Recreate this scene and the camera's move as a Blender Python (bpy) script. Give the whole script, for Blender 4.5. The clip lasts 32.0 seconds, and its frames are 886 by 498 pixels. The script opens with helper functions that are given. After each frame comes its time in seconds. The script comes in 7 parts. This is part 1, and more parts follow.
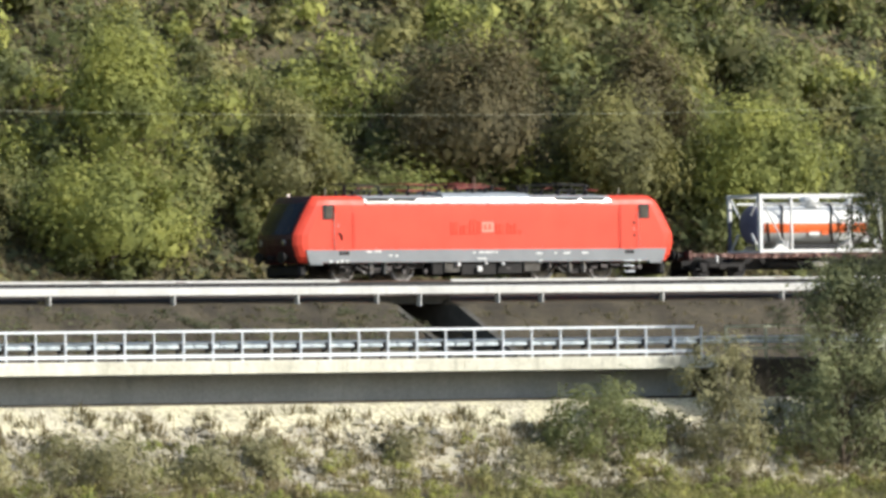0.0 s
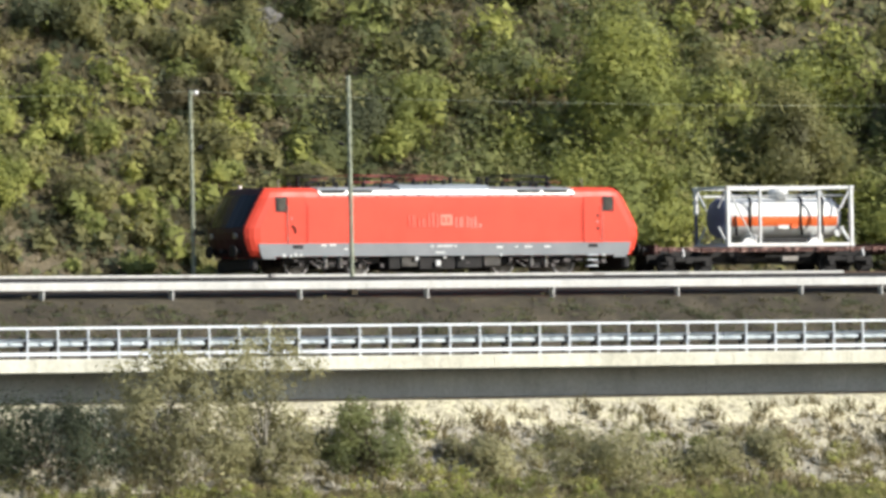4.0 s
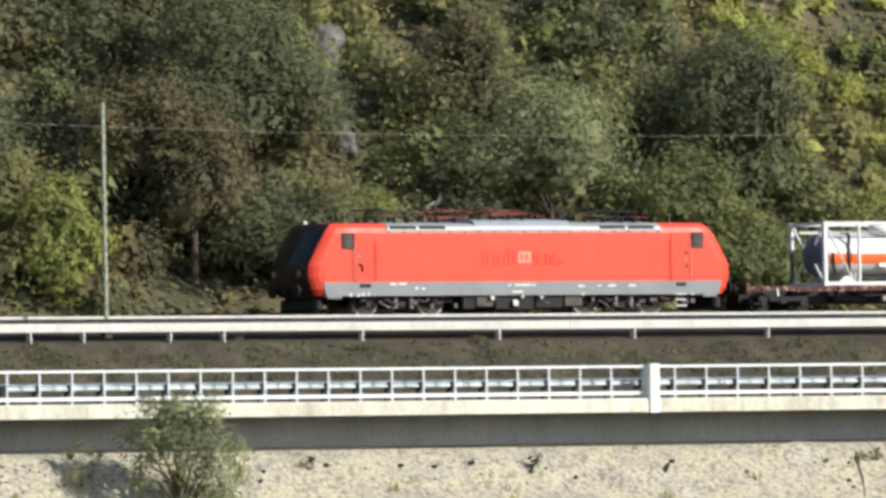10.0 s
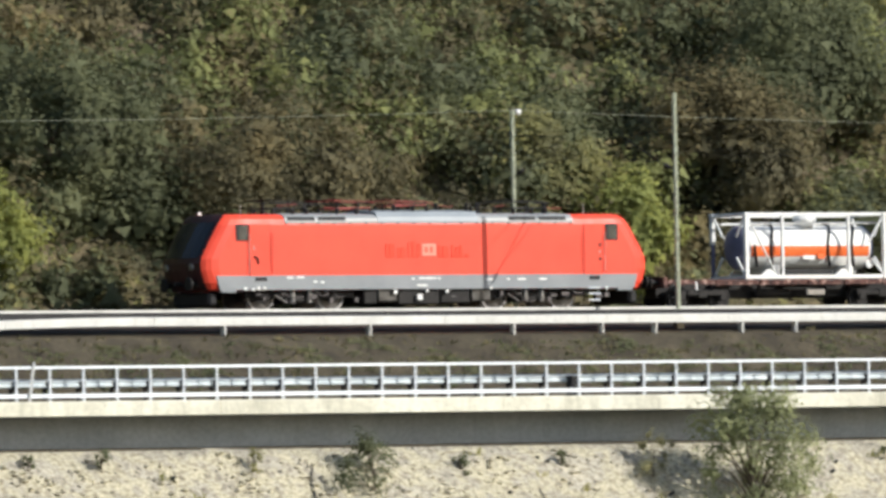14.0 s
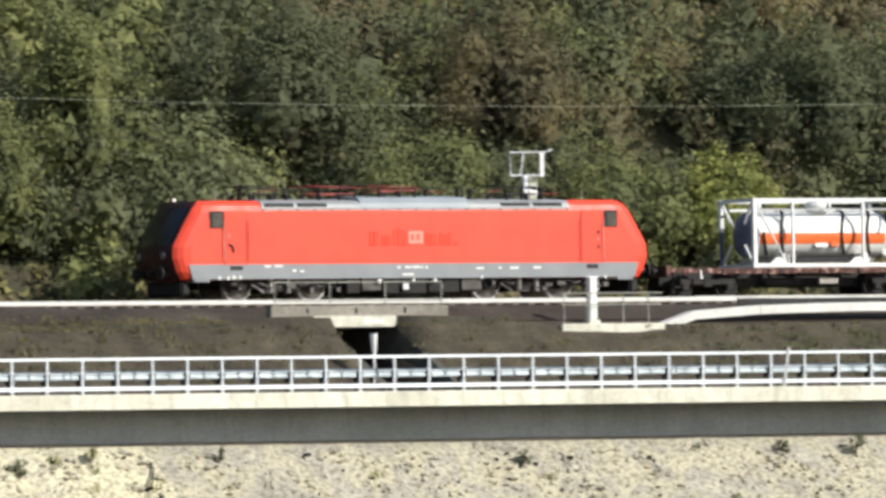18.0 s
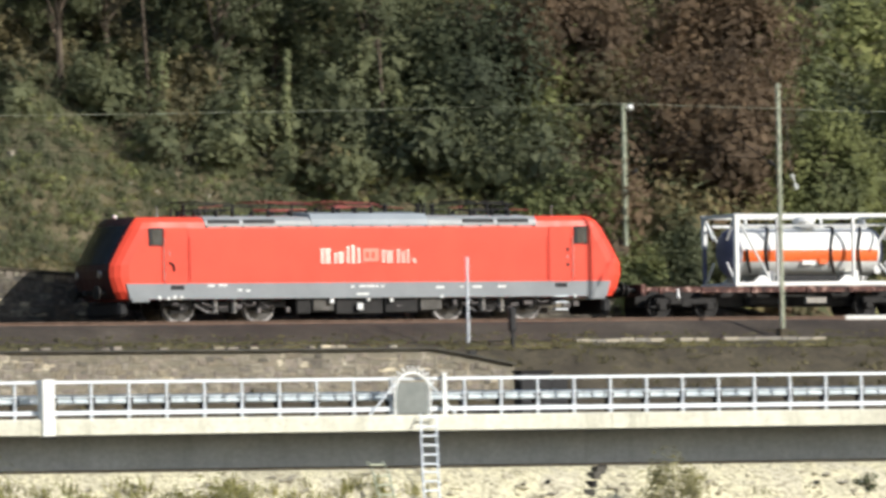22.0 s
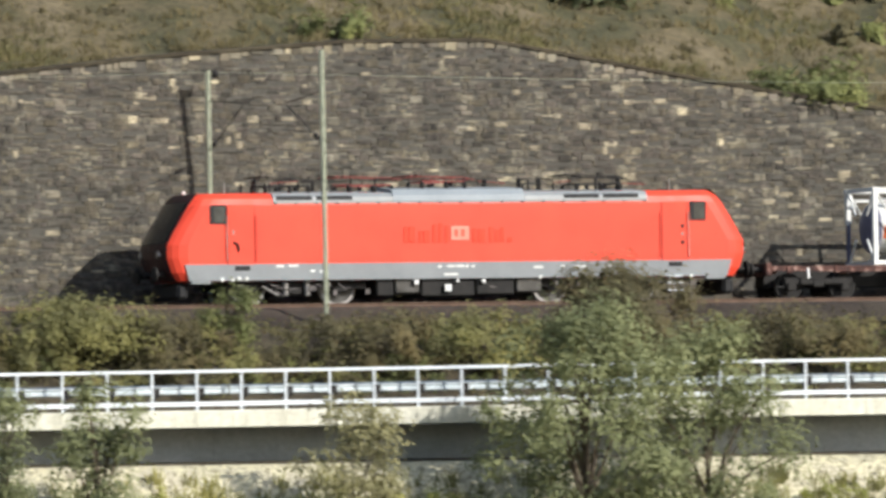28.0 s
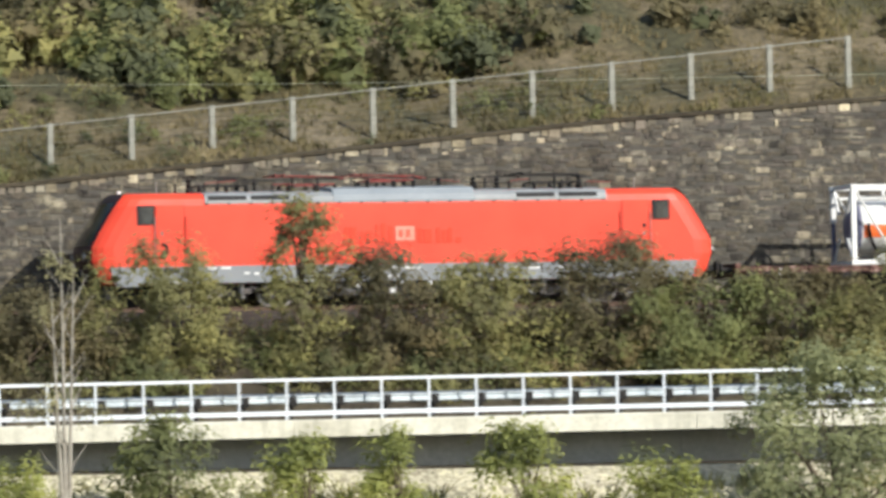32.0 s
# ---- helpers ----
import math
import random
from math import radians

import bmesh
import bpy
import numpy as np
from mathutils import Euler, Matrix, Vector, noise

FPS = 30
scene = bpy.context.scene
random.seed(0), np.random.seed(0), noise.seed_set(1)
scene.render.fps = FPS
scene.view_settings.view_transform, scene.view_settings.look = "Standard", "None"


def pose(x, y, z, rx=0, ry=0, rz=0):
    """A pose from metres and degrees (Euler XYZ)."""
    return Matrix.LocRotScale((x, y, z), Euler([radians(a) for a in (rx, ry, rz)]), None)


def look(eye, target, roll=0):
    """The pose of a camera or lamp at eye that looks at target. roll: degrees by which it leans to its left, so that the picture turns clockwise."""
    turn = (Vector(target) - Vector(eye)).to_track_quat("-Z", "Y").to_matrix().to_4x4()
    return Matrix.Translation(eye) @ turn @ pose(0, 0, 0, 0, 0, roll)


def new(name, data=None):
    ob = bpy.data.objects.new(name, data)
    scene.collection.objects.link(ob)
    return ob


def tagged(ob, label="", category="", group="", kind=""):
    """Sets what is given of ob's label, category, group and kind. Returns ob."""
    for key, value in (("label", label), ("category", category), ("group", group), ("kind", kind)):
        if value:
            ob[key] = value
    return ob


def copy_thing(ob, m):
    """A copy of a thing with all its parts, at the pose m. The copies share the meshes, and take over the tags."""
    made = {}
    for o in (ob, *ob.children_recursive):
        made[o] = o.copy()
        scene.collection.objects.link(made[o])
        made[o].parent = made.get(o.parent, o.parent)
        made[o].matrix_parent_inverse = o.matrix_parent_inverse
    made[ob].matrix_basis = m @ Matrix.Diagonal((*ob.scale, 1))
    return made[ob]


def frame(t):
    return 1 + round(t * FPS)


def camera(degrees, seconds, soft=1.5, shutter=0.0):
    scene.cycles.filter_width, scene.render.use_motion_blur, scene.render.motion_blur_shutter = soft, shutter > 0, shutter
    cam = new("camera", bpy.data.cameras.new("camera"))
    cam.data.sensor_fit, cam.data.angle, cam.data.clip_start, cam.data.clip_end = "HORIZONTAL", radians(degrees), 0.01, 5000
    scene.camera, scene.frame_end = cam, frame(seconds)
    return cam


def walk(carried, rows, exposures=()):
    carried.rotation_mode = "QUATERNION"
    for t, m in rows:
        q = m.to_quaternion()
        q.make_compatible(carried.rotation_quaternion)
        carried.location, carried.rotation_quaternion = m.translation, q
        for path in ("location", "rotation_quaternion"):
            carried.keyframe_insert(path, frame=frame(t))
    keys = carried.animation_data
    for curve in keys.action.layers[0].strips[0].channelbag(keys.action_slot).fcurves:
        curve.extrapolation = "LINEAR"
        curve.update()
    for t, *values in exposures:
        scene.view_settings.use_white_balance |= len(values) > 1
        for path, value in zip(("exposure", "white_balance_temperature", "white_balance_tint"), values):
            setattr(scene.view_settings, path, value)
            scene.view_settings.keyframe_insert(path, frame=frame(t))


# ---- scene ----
# A long lens on the far bank of a river follows a locomotive along a curved hillside railway.
# Place = (s, n, z): s metres along the railway (to the right), n metres across it (away from the camera), z above the rails.
RE, AE, K1, K2 = 349.11, 0.2176, 0.0004723, -4.192e-06
S_TAB = np.arange(-1400, 1700.01, 0.25)
S_CLAMP = np.clip(S_TAB, -20, 300)
PHI_TAB = AE + K1 * S_CLAMP + K2 * S_CLAMP ** 2
X_TAB = np.concatenate([[0], np.cumsum(np.cos((PHI_TAB[1:] + PHI_TAB[:-1]) / 2) * 0.25)])
Y_TAB = np.concatenate([[0], np.cumsum(np.sin((PHI_TAB[1:] + PHI_TAB[:-1]) / 2) * 0.25)])
I_ZERO = int(np.argmin(np.abs(S_TAB)))
X_TAB = X_TAB - X_TAB[I_ZERO]
Y_TAB = Y_TAB - Y_TAB[I_ZERO] + RE


def heading(s):
    return np.interp(s, S_TAB, PHI_TAB)


def place(s, n, z):
    """World coordinates of (s, n, z), for numbers or arrays."""
    a, d = heading(s), np.asarray(n) + 1.45
    x = np.interp(s, S_TAB, X_TAB) - np.sin(a) * d
    y = np.interp(s, S_TAB, Y_TAB) + np.cos(a) * d
    return np.stack(np.broadcast_arrays(x, y, np.asarray(z, float)), -1)


def at(s, n, z, turn=0.0):
    """A pose at (s, n, z) with x along the railway and y away from the camera."""
    x, y, h = place(s, n, z)
    return pose(x, y, h, 0, 0, math.degrees(heading(s)) + turn)


cam = camera(4.2763, 32.0, soft=3.3, shutter=0.3)
EYE = Vector((0, 0, -8.0))
# seconds, degrees to the right of +y, degrees up
PATH = [
    (0, 33.477, 1.121), (0.5, 33.202, 1.117), (1, 32.905, 1.116), (1.5, 32.628, 1.114), (2, 32.34, 1.115),
    (2.5, 31.98, 1.114), (4.5, 30.639, 1.133), (5, 30.157, 1.147), (5.5, 29.78, 1.179), (6, 29.459, 1.232),
    (6.5, 29.074, 1.275), (7, 28.681, 1.321), (7.5, 28.308, 1.353), (8, 27.949, 1.372), (8.5, 27.468, 1.373),
    (9, 27.026, 1.377), (9.5, 26.604, 1.378), (10, 26.276, 1.383), (10.5, 26.017, 1.385), (11, 25.675, 1.388),
    (11.5, 25.312, 1.388), (12, 24.986, 1.389), (12.5, 24.698, 1.39), (13, 24.309, 1.386), (13.5, 23.958, 1.387),
    (14, 23.514, 1.389), (14.5, 22.995, 1.395), (15, 22.435, 1.394), (15.5, 22.003, 1.396), (17.5, 20.331, 1.391),
    (18, 19.87, 1.386), (18.5, 19.348, 1.393), (19, 18.899, 1.386), (19.5, 18.242, 1.392), (20, 17.605, 1.479),
    (20.5, 17.099, 1.539), (21, 16.73, 1.542), (21.5, 16.386, 1.537), (22, 15.772, 1.531), (22.5, 15.077, 1.525),
    (23, 14.384, 1.517), (23.5, 13.706, 1.519), (24, 13.084, 1.516), (24.5, 12.366, 1.513), (26.5, 9.84, 1.52),
    (27, 8.921, 1.511), (27.5, 8.114, 1.518), (28, 7.442, 1.531), (28.5, 6.731, 1.534), (29, 6.176, 1.546),
    (29.5, 5.509, 1.551), (30, 4.479, 1.565), (30.5, 3.649, 1.581), (31, 2.762, 1.575), (31.5, 2.03, 1.58),
    (32, 1.437, 1.584),
]


def aim(yaw, lift):
    a, e = radians(yaw), radians(lift)
    return look(EYE, EYE + Vector((math.sin(a) * math.cos(e), math.cos(a) * math.cos(e), math.sin(e))) * 100, -1.13)


walk(cam, [(t, aim(a, e)) for t, a, e in PATH], exposures=[(0, 0.4), (2.5, 0.37), (7.0, 0.24), (17, 0.2), (32, 0.22)])

# ---- light: clear autumn sun from behind the camera's right shoulder ----
SUN_AZ, SUN_EL = radians(133), radians(30)
TO_SUN = Vector((math.sin(SUN_AZ) * math.cos(SUN_EL), math.cos(SUN_AZ) * math.cos(SUN_EL), math.sin(SUN_EL)))
world = bpy.data.worlds.new("sky")
scene.world = world
world.use_nodes = True
sky = world.node_tree.nodes.new("ShaderNodeTexSky")
sky.sky_type, sky.sun_disc, sky.sun_elevation, sky.sun_rotation = "NISHITA", False, SUN_EL, SUN_AZ
world.node_tree.links.new(sky.outputs[0], world.node_tree.nodes["Background"].inputs[0])
world.node_tree.nodes["Background"].inputs[1].default_value = 0.118
lamp = bpy.data.lights.new("sun", "SUN")
lamp.energy, lamp.angle, lamp.color = 4.45, radians(0.5), (1.0, 0.97, 0.91)
sun = new("sun", lamp)
sun.matrix_world = look(TO_SUN * 300, (0, 0, 0))

# ---- materials ----
def nodes_of(name):
    m = bpy.data.materials.new(name)
    m.use_nodes = True
    nt = m.node_tree
    return m, nt, nt.nodes["Principled BSDF"]


def node(nt, kind, **values):
    nd = nt.nodes.new(kind)
    for key, value in values.items():
        nd.inputs[key.replace("_", " ")].default_value = value
    return nd


def ramp(nt, source, stops):
    r = nt.nodes.new("ShaderNodeValToRGB")
    while len(r.color_ramp.elements) < len(stops):
        r.color_ramp.elements.new(0.5)
    for el, (pos, col) in zip(r.color_ramp.elements, stops):
        el.position, el.color = pos, (*col, 1)
    nt.links.new(source, r.inputs[0])
    return r.outputs[0]


def mat(name, stops, scale=1.0, fine=14.0, rough=0.8, metal=0.0, bump=0.3, depth=0.02, grain=0.3, detail=6.0, spec=0.4, pieces=0.0, streak=0.0):
    """A surface whose colour wanders over the stops at one scale, with finer grain and relief; pieces: how much each object differs; streak: strength of stains that run down."""
    m, nt, b = nodes_of(name)
    co = nt.nodes.new("ShaderNodeTexCoord").outputs["Object"]
    big = node(nt, "ShaderNodeTexNoise", Scale=scale, Detail=detail, Roughness=0.6)
    small = node(nt, "ShaderNodeTexNoise", Scale=fine, Detail=4.0, Roughness=0.65)
    nt.links.new(co, big.inputs["Vector"])
    nt.links.new(co, small.inputs["Vector"])
    col = ramp(nt, big.outputs["Fac"], stops)
    mul = nt.nodes.new("ShaderNodeMix")
    mul.data_type, mul.blend_type = "RGBA", "MULTIPLY"
    mul.inputs["Factor"].default_value = 1.0
    mul.clamp_result = False
    g = ramp(nt, small.outputs["Fac"], [(0.3, (1 - grain,) * 3), (0.7, (1 + grain * 0.4,) * 3)])
    nt.links.new(col, mul.inputs["A"])
    nt.links.new(g, mul.inputs["B"])
    out = mul.outputs["Result"]
    if streak:
        squash = nt.nodes.new("ShaderNodeMapping")
        squash.inputs["Scale"].default_value = (1.0, 1.0, 0.12)
        runs = node(nt, "ShaderNodeTexNoise", Scale=1.9, Detail=6.0, Roughness=0.7)
        nt.links.new(co, squash.inputs["Vector"])
        nt.links.new(squash.outputs[0], runs.inputs["Vector"])
        stain = nt.nodes.new("ShaderNodeMix")
        stain.data_type, stain.blend_type = "RGBA", "MULTIPLY"
        stain.inputs["Factor"].default_value = 1.0
        nt.links.new(out, stain.inputs["A"])
        nt.links.new(ramp(nt, runs.outputs["Fac"], [(0.3, (1 - streak, 1 - streak, 1 - streak * 1.1)), (0.48, (1, 1, 1)), (0.7, (1 + streak * 0.25,) * 3)]), stain.inputs["B"])
        out = stain.outputs["Result"]
    if pieces:
        info = nt.nodes.new("ShaderNodeObjectInfo")
        island = nt.nodes.new("ShaderNodeNewGeometry")
        add = nt.nodes.new("ShaderNodeMath")
        add.operation = "ADD"
        wrap = nt.nodes.new("ShaderNodeMath")
        wrap.operation = "FRACT"
        nt.links.new(info.outputs["Random"], add.inputs[0])
        nt.links.new(island.outputs["Random Per Island"], add.inputs[1])
        tint = nt.nodes.new("ShaderNodeMix")
        tint.data_type, tint.blend_type = "RGBA", "MULTIPLY"
        tint.inputs["Factor"].default_value = 1.0
        nt.links.new(add.outputs[0], wrap.inputs[0])
        nt.links.new(ramp(nt, wrap.outputs[0], [(0.0, (1 - pieces,) * 3), (0.3, (1.0, 0.95, 1.0)), (0.6, (1.06, 1.0, 0.88)), (0.86, (1 + pieces * 0.6,) * 3), (0.93, (1 + pieces,) * 3), (0.98, (1 + pieces * 4.4, 1 + pieces * 4.1, 1 + pieces * 3.4))]), tint.inputs["B"])
        nt.links.new(out, tint.inputs["A"])
        out = tint.outputs["Result"]
    nt.links.new(out, b.inputs["Base Color"])
    b.inputs["Metallic"].default_value = metal
    b.inputs["Specular IOR Level"].default_value = spec
    rr = ramp(nt, small.outputs["Fac"], [(0.25, (max(rough - 0.12, 0.05),) * 3), (0.75, (min(rough + 0.12, 1),) * 3)])
    nt.links.new(rr, b.inputs["Roughness"])
    if bump:
        bp = node(nt, "ShaderNodeBump", Strength=bump, Distance=depth)
        nt.links.new(small.outputs["Fac"], bp.inputs["Height"])
        nt.links.new(bp.outputs[0], b.inputs["Normal"])
    return m


def leafy(name, stops, patch=0.35, rough=0.75, glow=0.35):
    """Leaves: colour by leaf and by patch of the plant, with light coming through."""
    m, nt, b = nodes_of(name)
    geo = nt.nodes.new("ShaderNodeNewGeometry")
    co = nt.nodes.new("ShaderNodeTexCoord").outputs["Object"]
    nz = node(nt, "ShaderNodeTexNoise", Scale=patch, Detail=5.0, Roughness=0.65)
    nt.links.new(co, nz.inputs["Vector"])
    mixed = nt.nodes.new("ShaderNodeMix")
    mixed.data_type = "FLOAT"
    mixed.inputs["Factor"].default_value = 0.05
    wide = nt.nodes.new("ShaderNodeMapRange")
    wide.inputs["From Min"].default_value, wide.inputs["From Max"].default_value = 0.28, 0.72
    nt.links.new(nz.outputs["Fac"], wide.inputs["Value"])
    nt.links.new(wide.outputs[0], mixed.inputs["A"])
    nt.links.new(geo.outputs["Random Per Island"], mixed.inputs["B"])
    speck = node(nt, "ShaderNodeTexNoise", Scale=7.0, Detail=4.0, Roughness=0.7)
    nt.links.new(co, speck.inputs["Vector"])
    shade = nt.nodes.new("ShaderNodeMix")
    shade.data_type, shade.blend_type = "RGBA", "MULTIPLY"
    shade.inputs["Factor"].default_value = 1.0
    nt.links.new(ramp(nt, mixed.outputs["Result"], stops), shade.inputs["A"])
    nt.links.new(ramp(nt, speck.outputs["Fac"], [(0.3, (0.82, 0.82, 0.82)), (0.7, (1.15, 1.14, 1.08))]), shade.inputs["B"])
    col = shade.outputs["Result"]
    nt.links.new(col, b.inputs["Base Color"])
    b.inputs["Roughness"].default_value = rough
    b.inputs["Specular IOR Level"].default_value = 0.25
    tr = nt.nodes.new("ShaderNodeBsdfTranslucent")
    nt.links.new(col, tr.inputs["Color"])
    mx = nt.nodes.new("ShaderNodeMixShader")
    mx.inputs[0].default_value = glow
    nt.links.new(b.outputs[0], mx.inputs[1])
    nt.links.new(tr.outputs[0], mx.inputs[2])
    nt.links.new(mx.outputs[0], nt.nodes["Material Output"].inputs["Surface"])
    return m


def pitted_rock(name, stops):
    """Pale knobbly sprayed rock facing with stains and runs; lit knobs, dark clefts and pits are painted in."""
    m, nt, b = nodes_of(name)
    co = nt.nodes.new("ShaderNodeTexCoord").outputs["Object"]
    tall = nt.nodes.new("ShaderNodeMapping")
    tall.inputs["Scale"].default_value = (1.0, 1.0, 0.7)
    nt.links.new(co, tall.inputs["Vector"])
    big = node(nt, "ShaderNodeTexNoise", Scale=0.5, Detail=6.0, Roughness=0.68)
    nt.links.new(tall.outputs[0], big.inputs["Vector"])
    out = ramp(nt, big.outputs["Fac"], stops)
    knob_shade = node(nt, "ShaderNodeTexVoronoi", Scale=6.5)
    pit_shade = node(nt, "ShaderNodeTexVoronoi", Scale=2.6)
    fine = node(nt, "ShaderNodeTexNoise", Scale=11.0, Detail=5.0, Roughness=0.7)
    for nd in (knob_shade, pit_shade, fine):
        nt.links.new(co, nd.inputs["Vector"])
    for src, stops in ((knob_shade.outputs["Distance"], [(0.15, (1.1, 1.1, 1.08)), (0.5, (0.98, 0.98, 0.98)), (0.8, (0.62, 0.60, 0.58))]),
                       (pit_shade.outputs["Distance"], [(0.1, (0.16, 0.15, 0.13)), (0.17, (1, 1, 1))]),
                       (fine.outputs["Fac"], [(0.32, (0.66, 0.65, 0.64)), (0.5, (1, 1, 1)), (0.7, (1.16, 1.15, 1.12))])):
        mul = nt.nodes.new("ShaderNodeMix")
        mul.data_type, mul.blend_type = "RGBA", "MULTIPLY"
        mul.inputs["Factor"].default_value = 1.0
        nt.links.new(out, mul.inputs["A"])
        nt.links.new(ramp(nt, src, stops), mul.inputs["B"])
        out = mul.outputs["Result"]
    nt.links.new(out, b.inputs["Base Color"])
    b.inputs["Roughness"].default_value = 0.9
    b.inputs["Specular IOR Level"].default_value = 0.2
    bp = node(nt, "ShaderNodeBump", Strength=0.7, Distance=0.06)
    nt.links.new(fine.outputs["Fac"], bp.inputs["Height"])
    nt.links.new(bp.outputs[0], b.inputs["Normal"])
    return m


RED = mat("red_paint", [(0.35, (0.78, 0.068, 0.034)), (0.65, (0.85, 0.078, 0.038))], 0.6, 1.2, 0.5, bump=0.0, grain=0.06)
RED_DARK = mat("red_gap_paint", [(0.3, (0.45, 0.035, 0.022)), (0.7, (0.52, 0.042, 0.026))], 2, 9, 0.5, bump=0.0, grain=0.1)
FOIL = mat("pale_red_lettering_foil", [(0.3, (0.80, 0.092, 0.053)), (0.7, (0.85, 0.128, 0.08))], 5, 12, 0.35, bump=0.0, grain=0.1)


def add_flash(m, rough, tint):
    """Gives a paint or film a narrow mirror sheen on top of its own gloss."""
    nt = m.node_tree
    end = [k for k in nt.nodes if k.type == "OUTPUT_MATERIAL"][0]
    flash = nt.nodes.new("ShaderNodeBsdfGlossy")
    flash.distribution = "BECKMANN"
    flash.inputs["Roughness"].default_value = rough
    flash.inputs["Color"].default_value = (*tint, 1)
    both = nt.nodes.new("ShaderNodeAddShader")
    nt.links.new(nt.nodes["Principled BSDF"].outputs[0], both.inputs[0])
    nt.links.new(flash.outputs[0], both.inputs[1])
    nt.links.new(both.outputs[0], end.inputs["Surface"])
    return m


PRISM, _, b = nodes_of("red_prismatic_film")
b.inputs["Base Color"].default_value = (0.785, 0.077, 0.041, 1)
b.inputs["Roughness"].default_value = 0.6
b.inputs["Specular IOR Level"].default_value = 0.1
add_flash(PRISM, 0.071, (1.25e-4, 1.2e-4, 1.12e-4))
CABGLASS = mat("cab_pane_grey", [(0.3, (0.03, 0.034, 0.035)), (0.7, (0.07, 0.076, 0.077))], 2.5, 9, 0.12, bump=0.0, grain=0.05)
GREY = mat("grey_paint", [(0.3, (0.23, 0.245, 0.255)), (0.7, (0.28, 0.295, 0.305))], 1.2, 8, 0.5, bump=0.0, grain=0.06)
ROOF = mat("roof_grey_paint", [(0.3, (0.235, 0.265, 0.285)), (0.7, (0.29, 0.32, 0.34))], 0.9, 7, 0.55, bump=0.0, grain=0.08, spec=0.35)
add_flash(ROOF, 0.148, (0.034, 0.036, 0.038))
BLACK = mat("black_rubber", [(0.3, (0.012, 0.012, 0.013)), (0.7, (0.025, 0.024, 0.024))], 3, 20, 0.7, bump=0.1)
UNDER = mat("dusty_black_steel", [(0.3, (0.010, 0.0095, 0.009)), (0.7, (0.028, 0.025, 0.023))], 2.5, 14, 0.7, metal=0.2, bump=0.2)
DUSTY = mat("dusty_grey_gear", [(0.3, (0.06, 0.052, 0.05)), (0.5, (0.13, 0.115, 0.11)), (0.75, (0.30, 0.27, 0.26))], 2.0, 14, 0.7, metal=0.1, bump=0.1)
STEEL = mat("worn_steel", [(0.3, (0.28, 0.27, 0.26)), (0.7, (0.42, 0.41, 0.40))], 3, 18, 0.35, metal=0.8, bump=0.1)
GLASS = mat("dark_window_glass", [(0.3, (0.012, 0.014, 0.016)), (0.7, (0.02, 0.022, 0.024))], 1, 5, 0.2, bump=0.0, grain=0.0, spec=0.35)
EMBLEM = mat("pale_pink_film", [(0.3, (0.84, 0.25, 0.18)), (0.7, (0.90, 0.32, 0.24))], 2, 9, 0.45, bump=0.0, grain=0.05)
# near-black red that puts the cab fronts' shade into their paint
FRONT = mat("shade_dark_front_paint", [(0.3, (0.03, 0.012, 0.012)), (0.7, (0.07, 0.02, 0.018))], 2, 9, 0.5, bump=0.0, grain=0.2)
WHEEL = mat("oily_wheel_steel", [(0.3, (0.05, 0.047, 0.043)), (0.7, (0.13, 0.125, 0.118))], 3, 16, 0.4, metal=0.5, bump=0.1)
WHITE = mat("white_paint", [(0.3, (0.72, 0.72, 0.69)), (0.7, (0.82, 0.82, 0.79))], 1.5, 9, 0.45, bump=0.03, grain=0.12)
ORANGE = mat("orange_red_stripe", [(0.3, (0.72, 0.13, 0.03)), (0.7, (0.80, 0.17, 0.04))], 2, 9, 0.45, bump=0.0, grain=0.08)
RUST = mat("rusty_brown_paint", [(0.35, (0.03, 0.014, 0.011)), (0.48, (0.08, 0.032, 0.025)), (0.55, (0.14, 0.06, 0.045)), (0.63, (0.42, 0.28, 0.23))], 3.2, 16, 0.75, bump=0.2)
PANTO = mat("red_oxide_tube", [(0.3, (0.16, 0.03, 0.025)), (0.7, (0.30, 0.06, 0.05))], 3, 16, 0.5, metal=0.3, bump=0.05)
MAST = mat("pale_green_grey_mast_paint", [(0.3, (0.42, 0.45, 0.33)), (0.7, (0.54, 0.57, 0.43))], 1.5, 12, 0.6, metal=0.2, bump=0.1)
GALV = mat("galvanised_steel", [(0.3, (0.64, 0.69, 0.73)), (0.7, (0.78, 0.82, 0.86))], 1.4, 10, 0.42, metal=0.12, bump=0.0, grain=0.12)
CONC = mat("pale_concrete", [(0.25, (0.46, 0.44, 0.35)), (0.5, (0.66, 0.64, 0.53)), (0.75, (0.75, 0.73, 0.62))], 0.35, 6, 0.85, bump=0.25, depth=0.01, grain=0.2, streak=0.3)
GIRDER = mat("grey_girder_concrete", [(0.25, (0.37, 0.395, 0.40)), (0.75, (0.51, 0.54, 0.545))], 0.5, 7, 0.85, bump=0.2, depth=0.01, grain=0.2, streak=0.13)
TROUGH = mat("white_weathered_concrete", [(0.25, (0.58, 0.57, 0.53)), (0.75, (0.76, 0.75, 0.70))], 0.8, 9, 0.8, bump=0.2, depth=0.008, grain=0.15, streak=0.15)
ASPHALT = mat("asphalt", [(0.3, (0.045, 0.045, 0.046)), (0.7, (0.065, 0.064, 0.062))], 0.5, 30, 0.85, bump=0.4, depth=0.006)
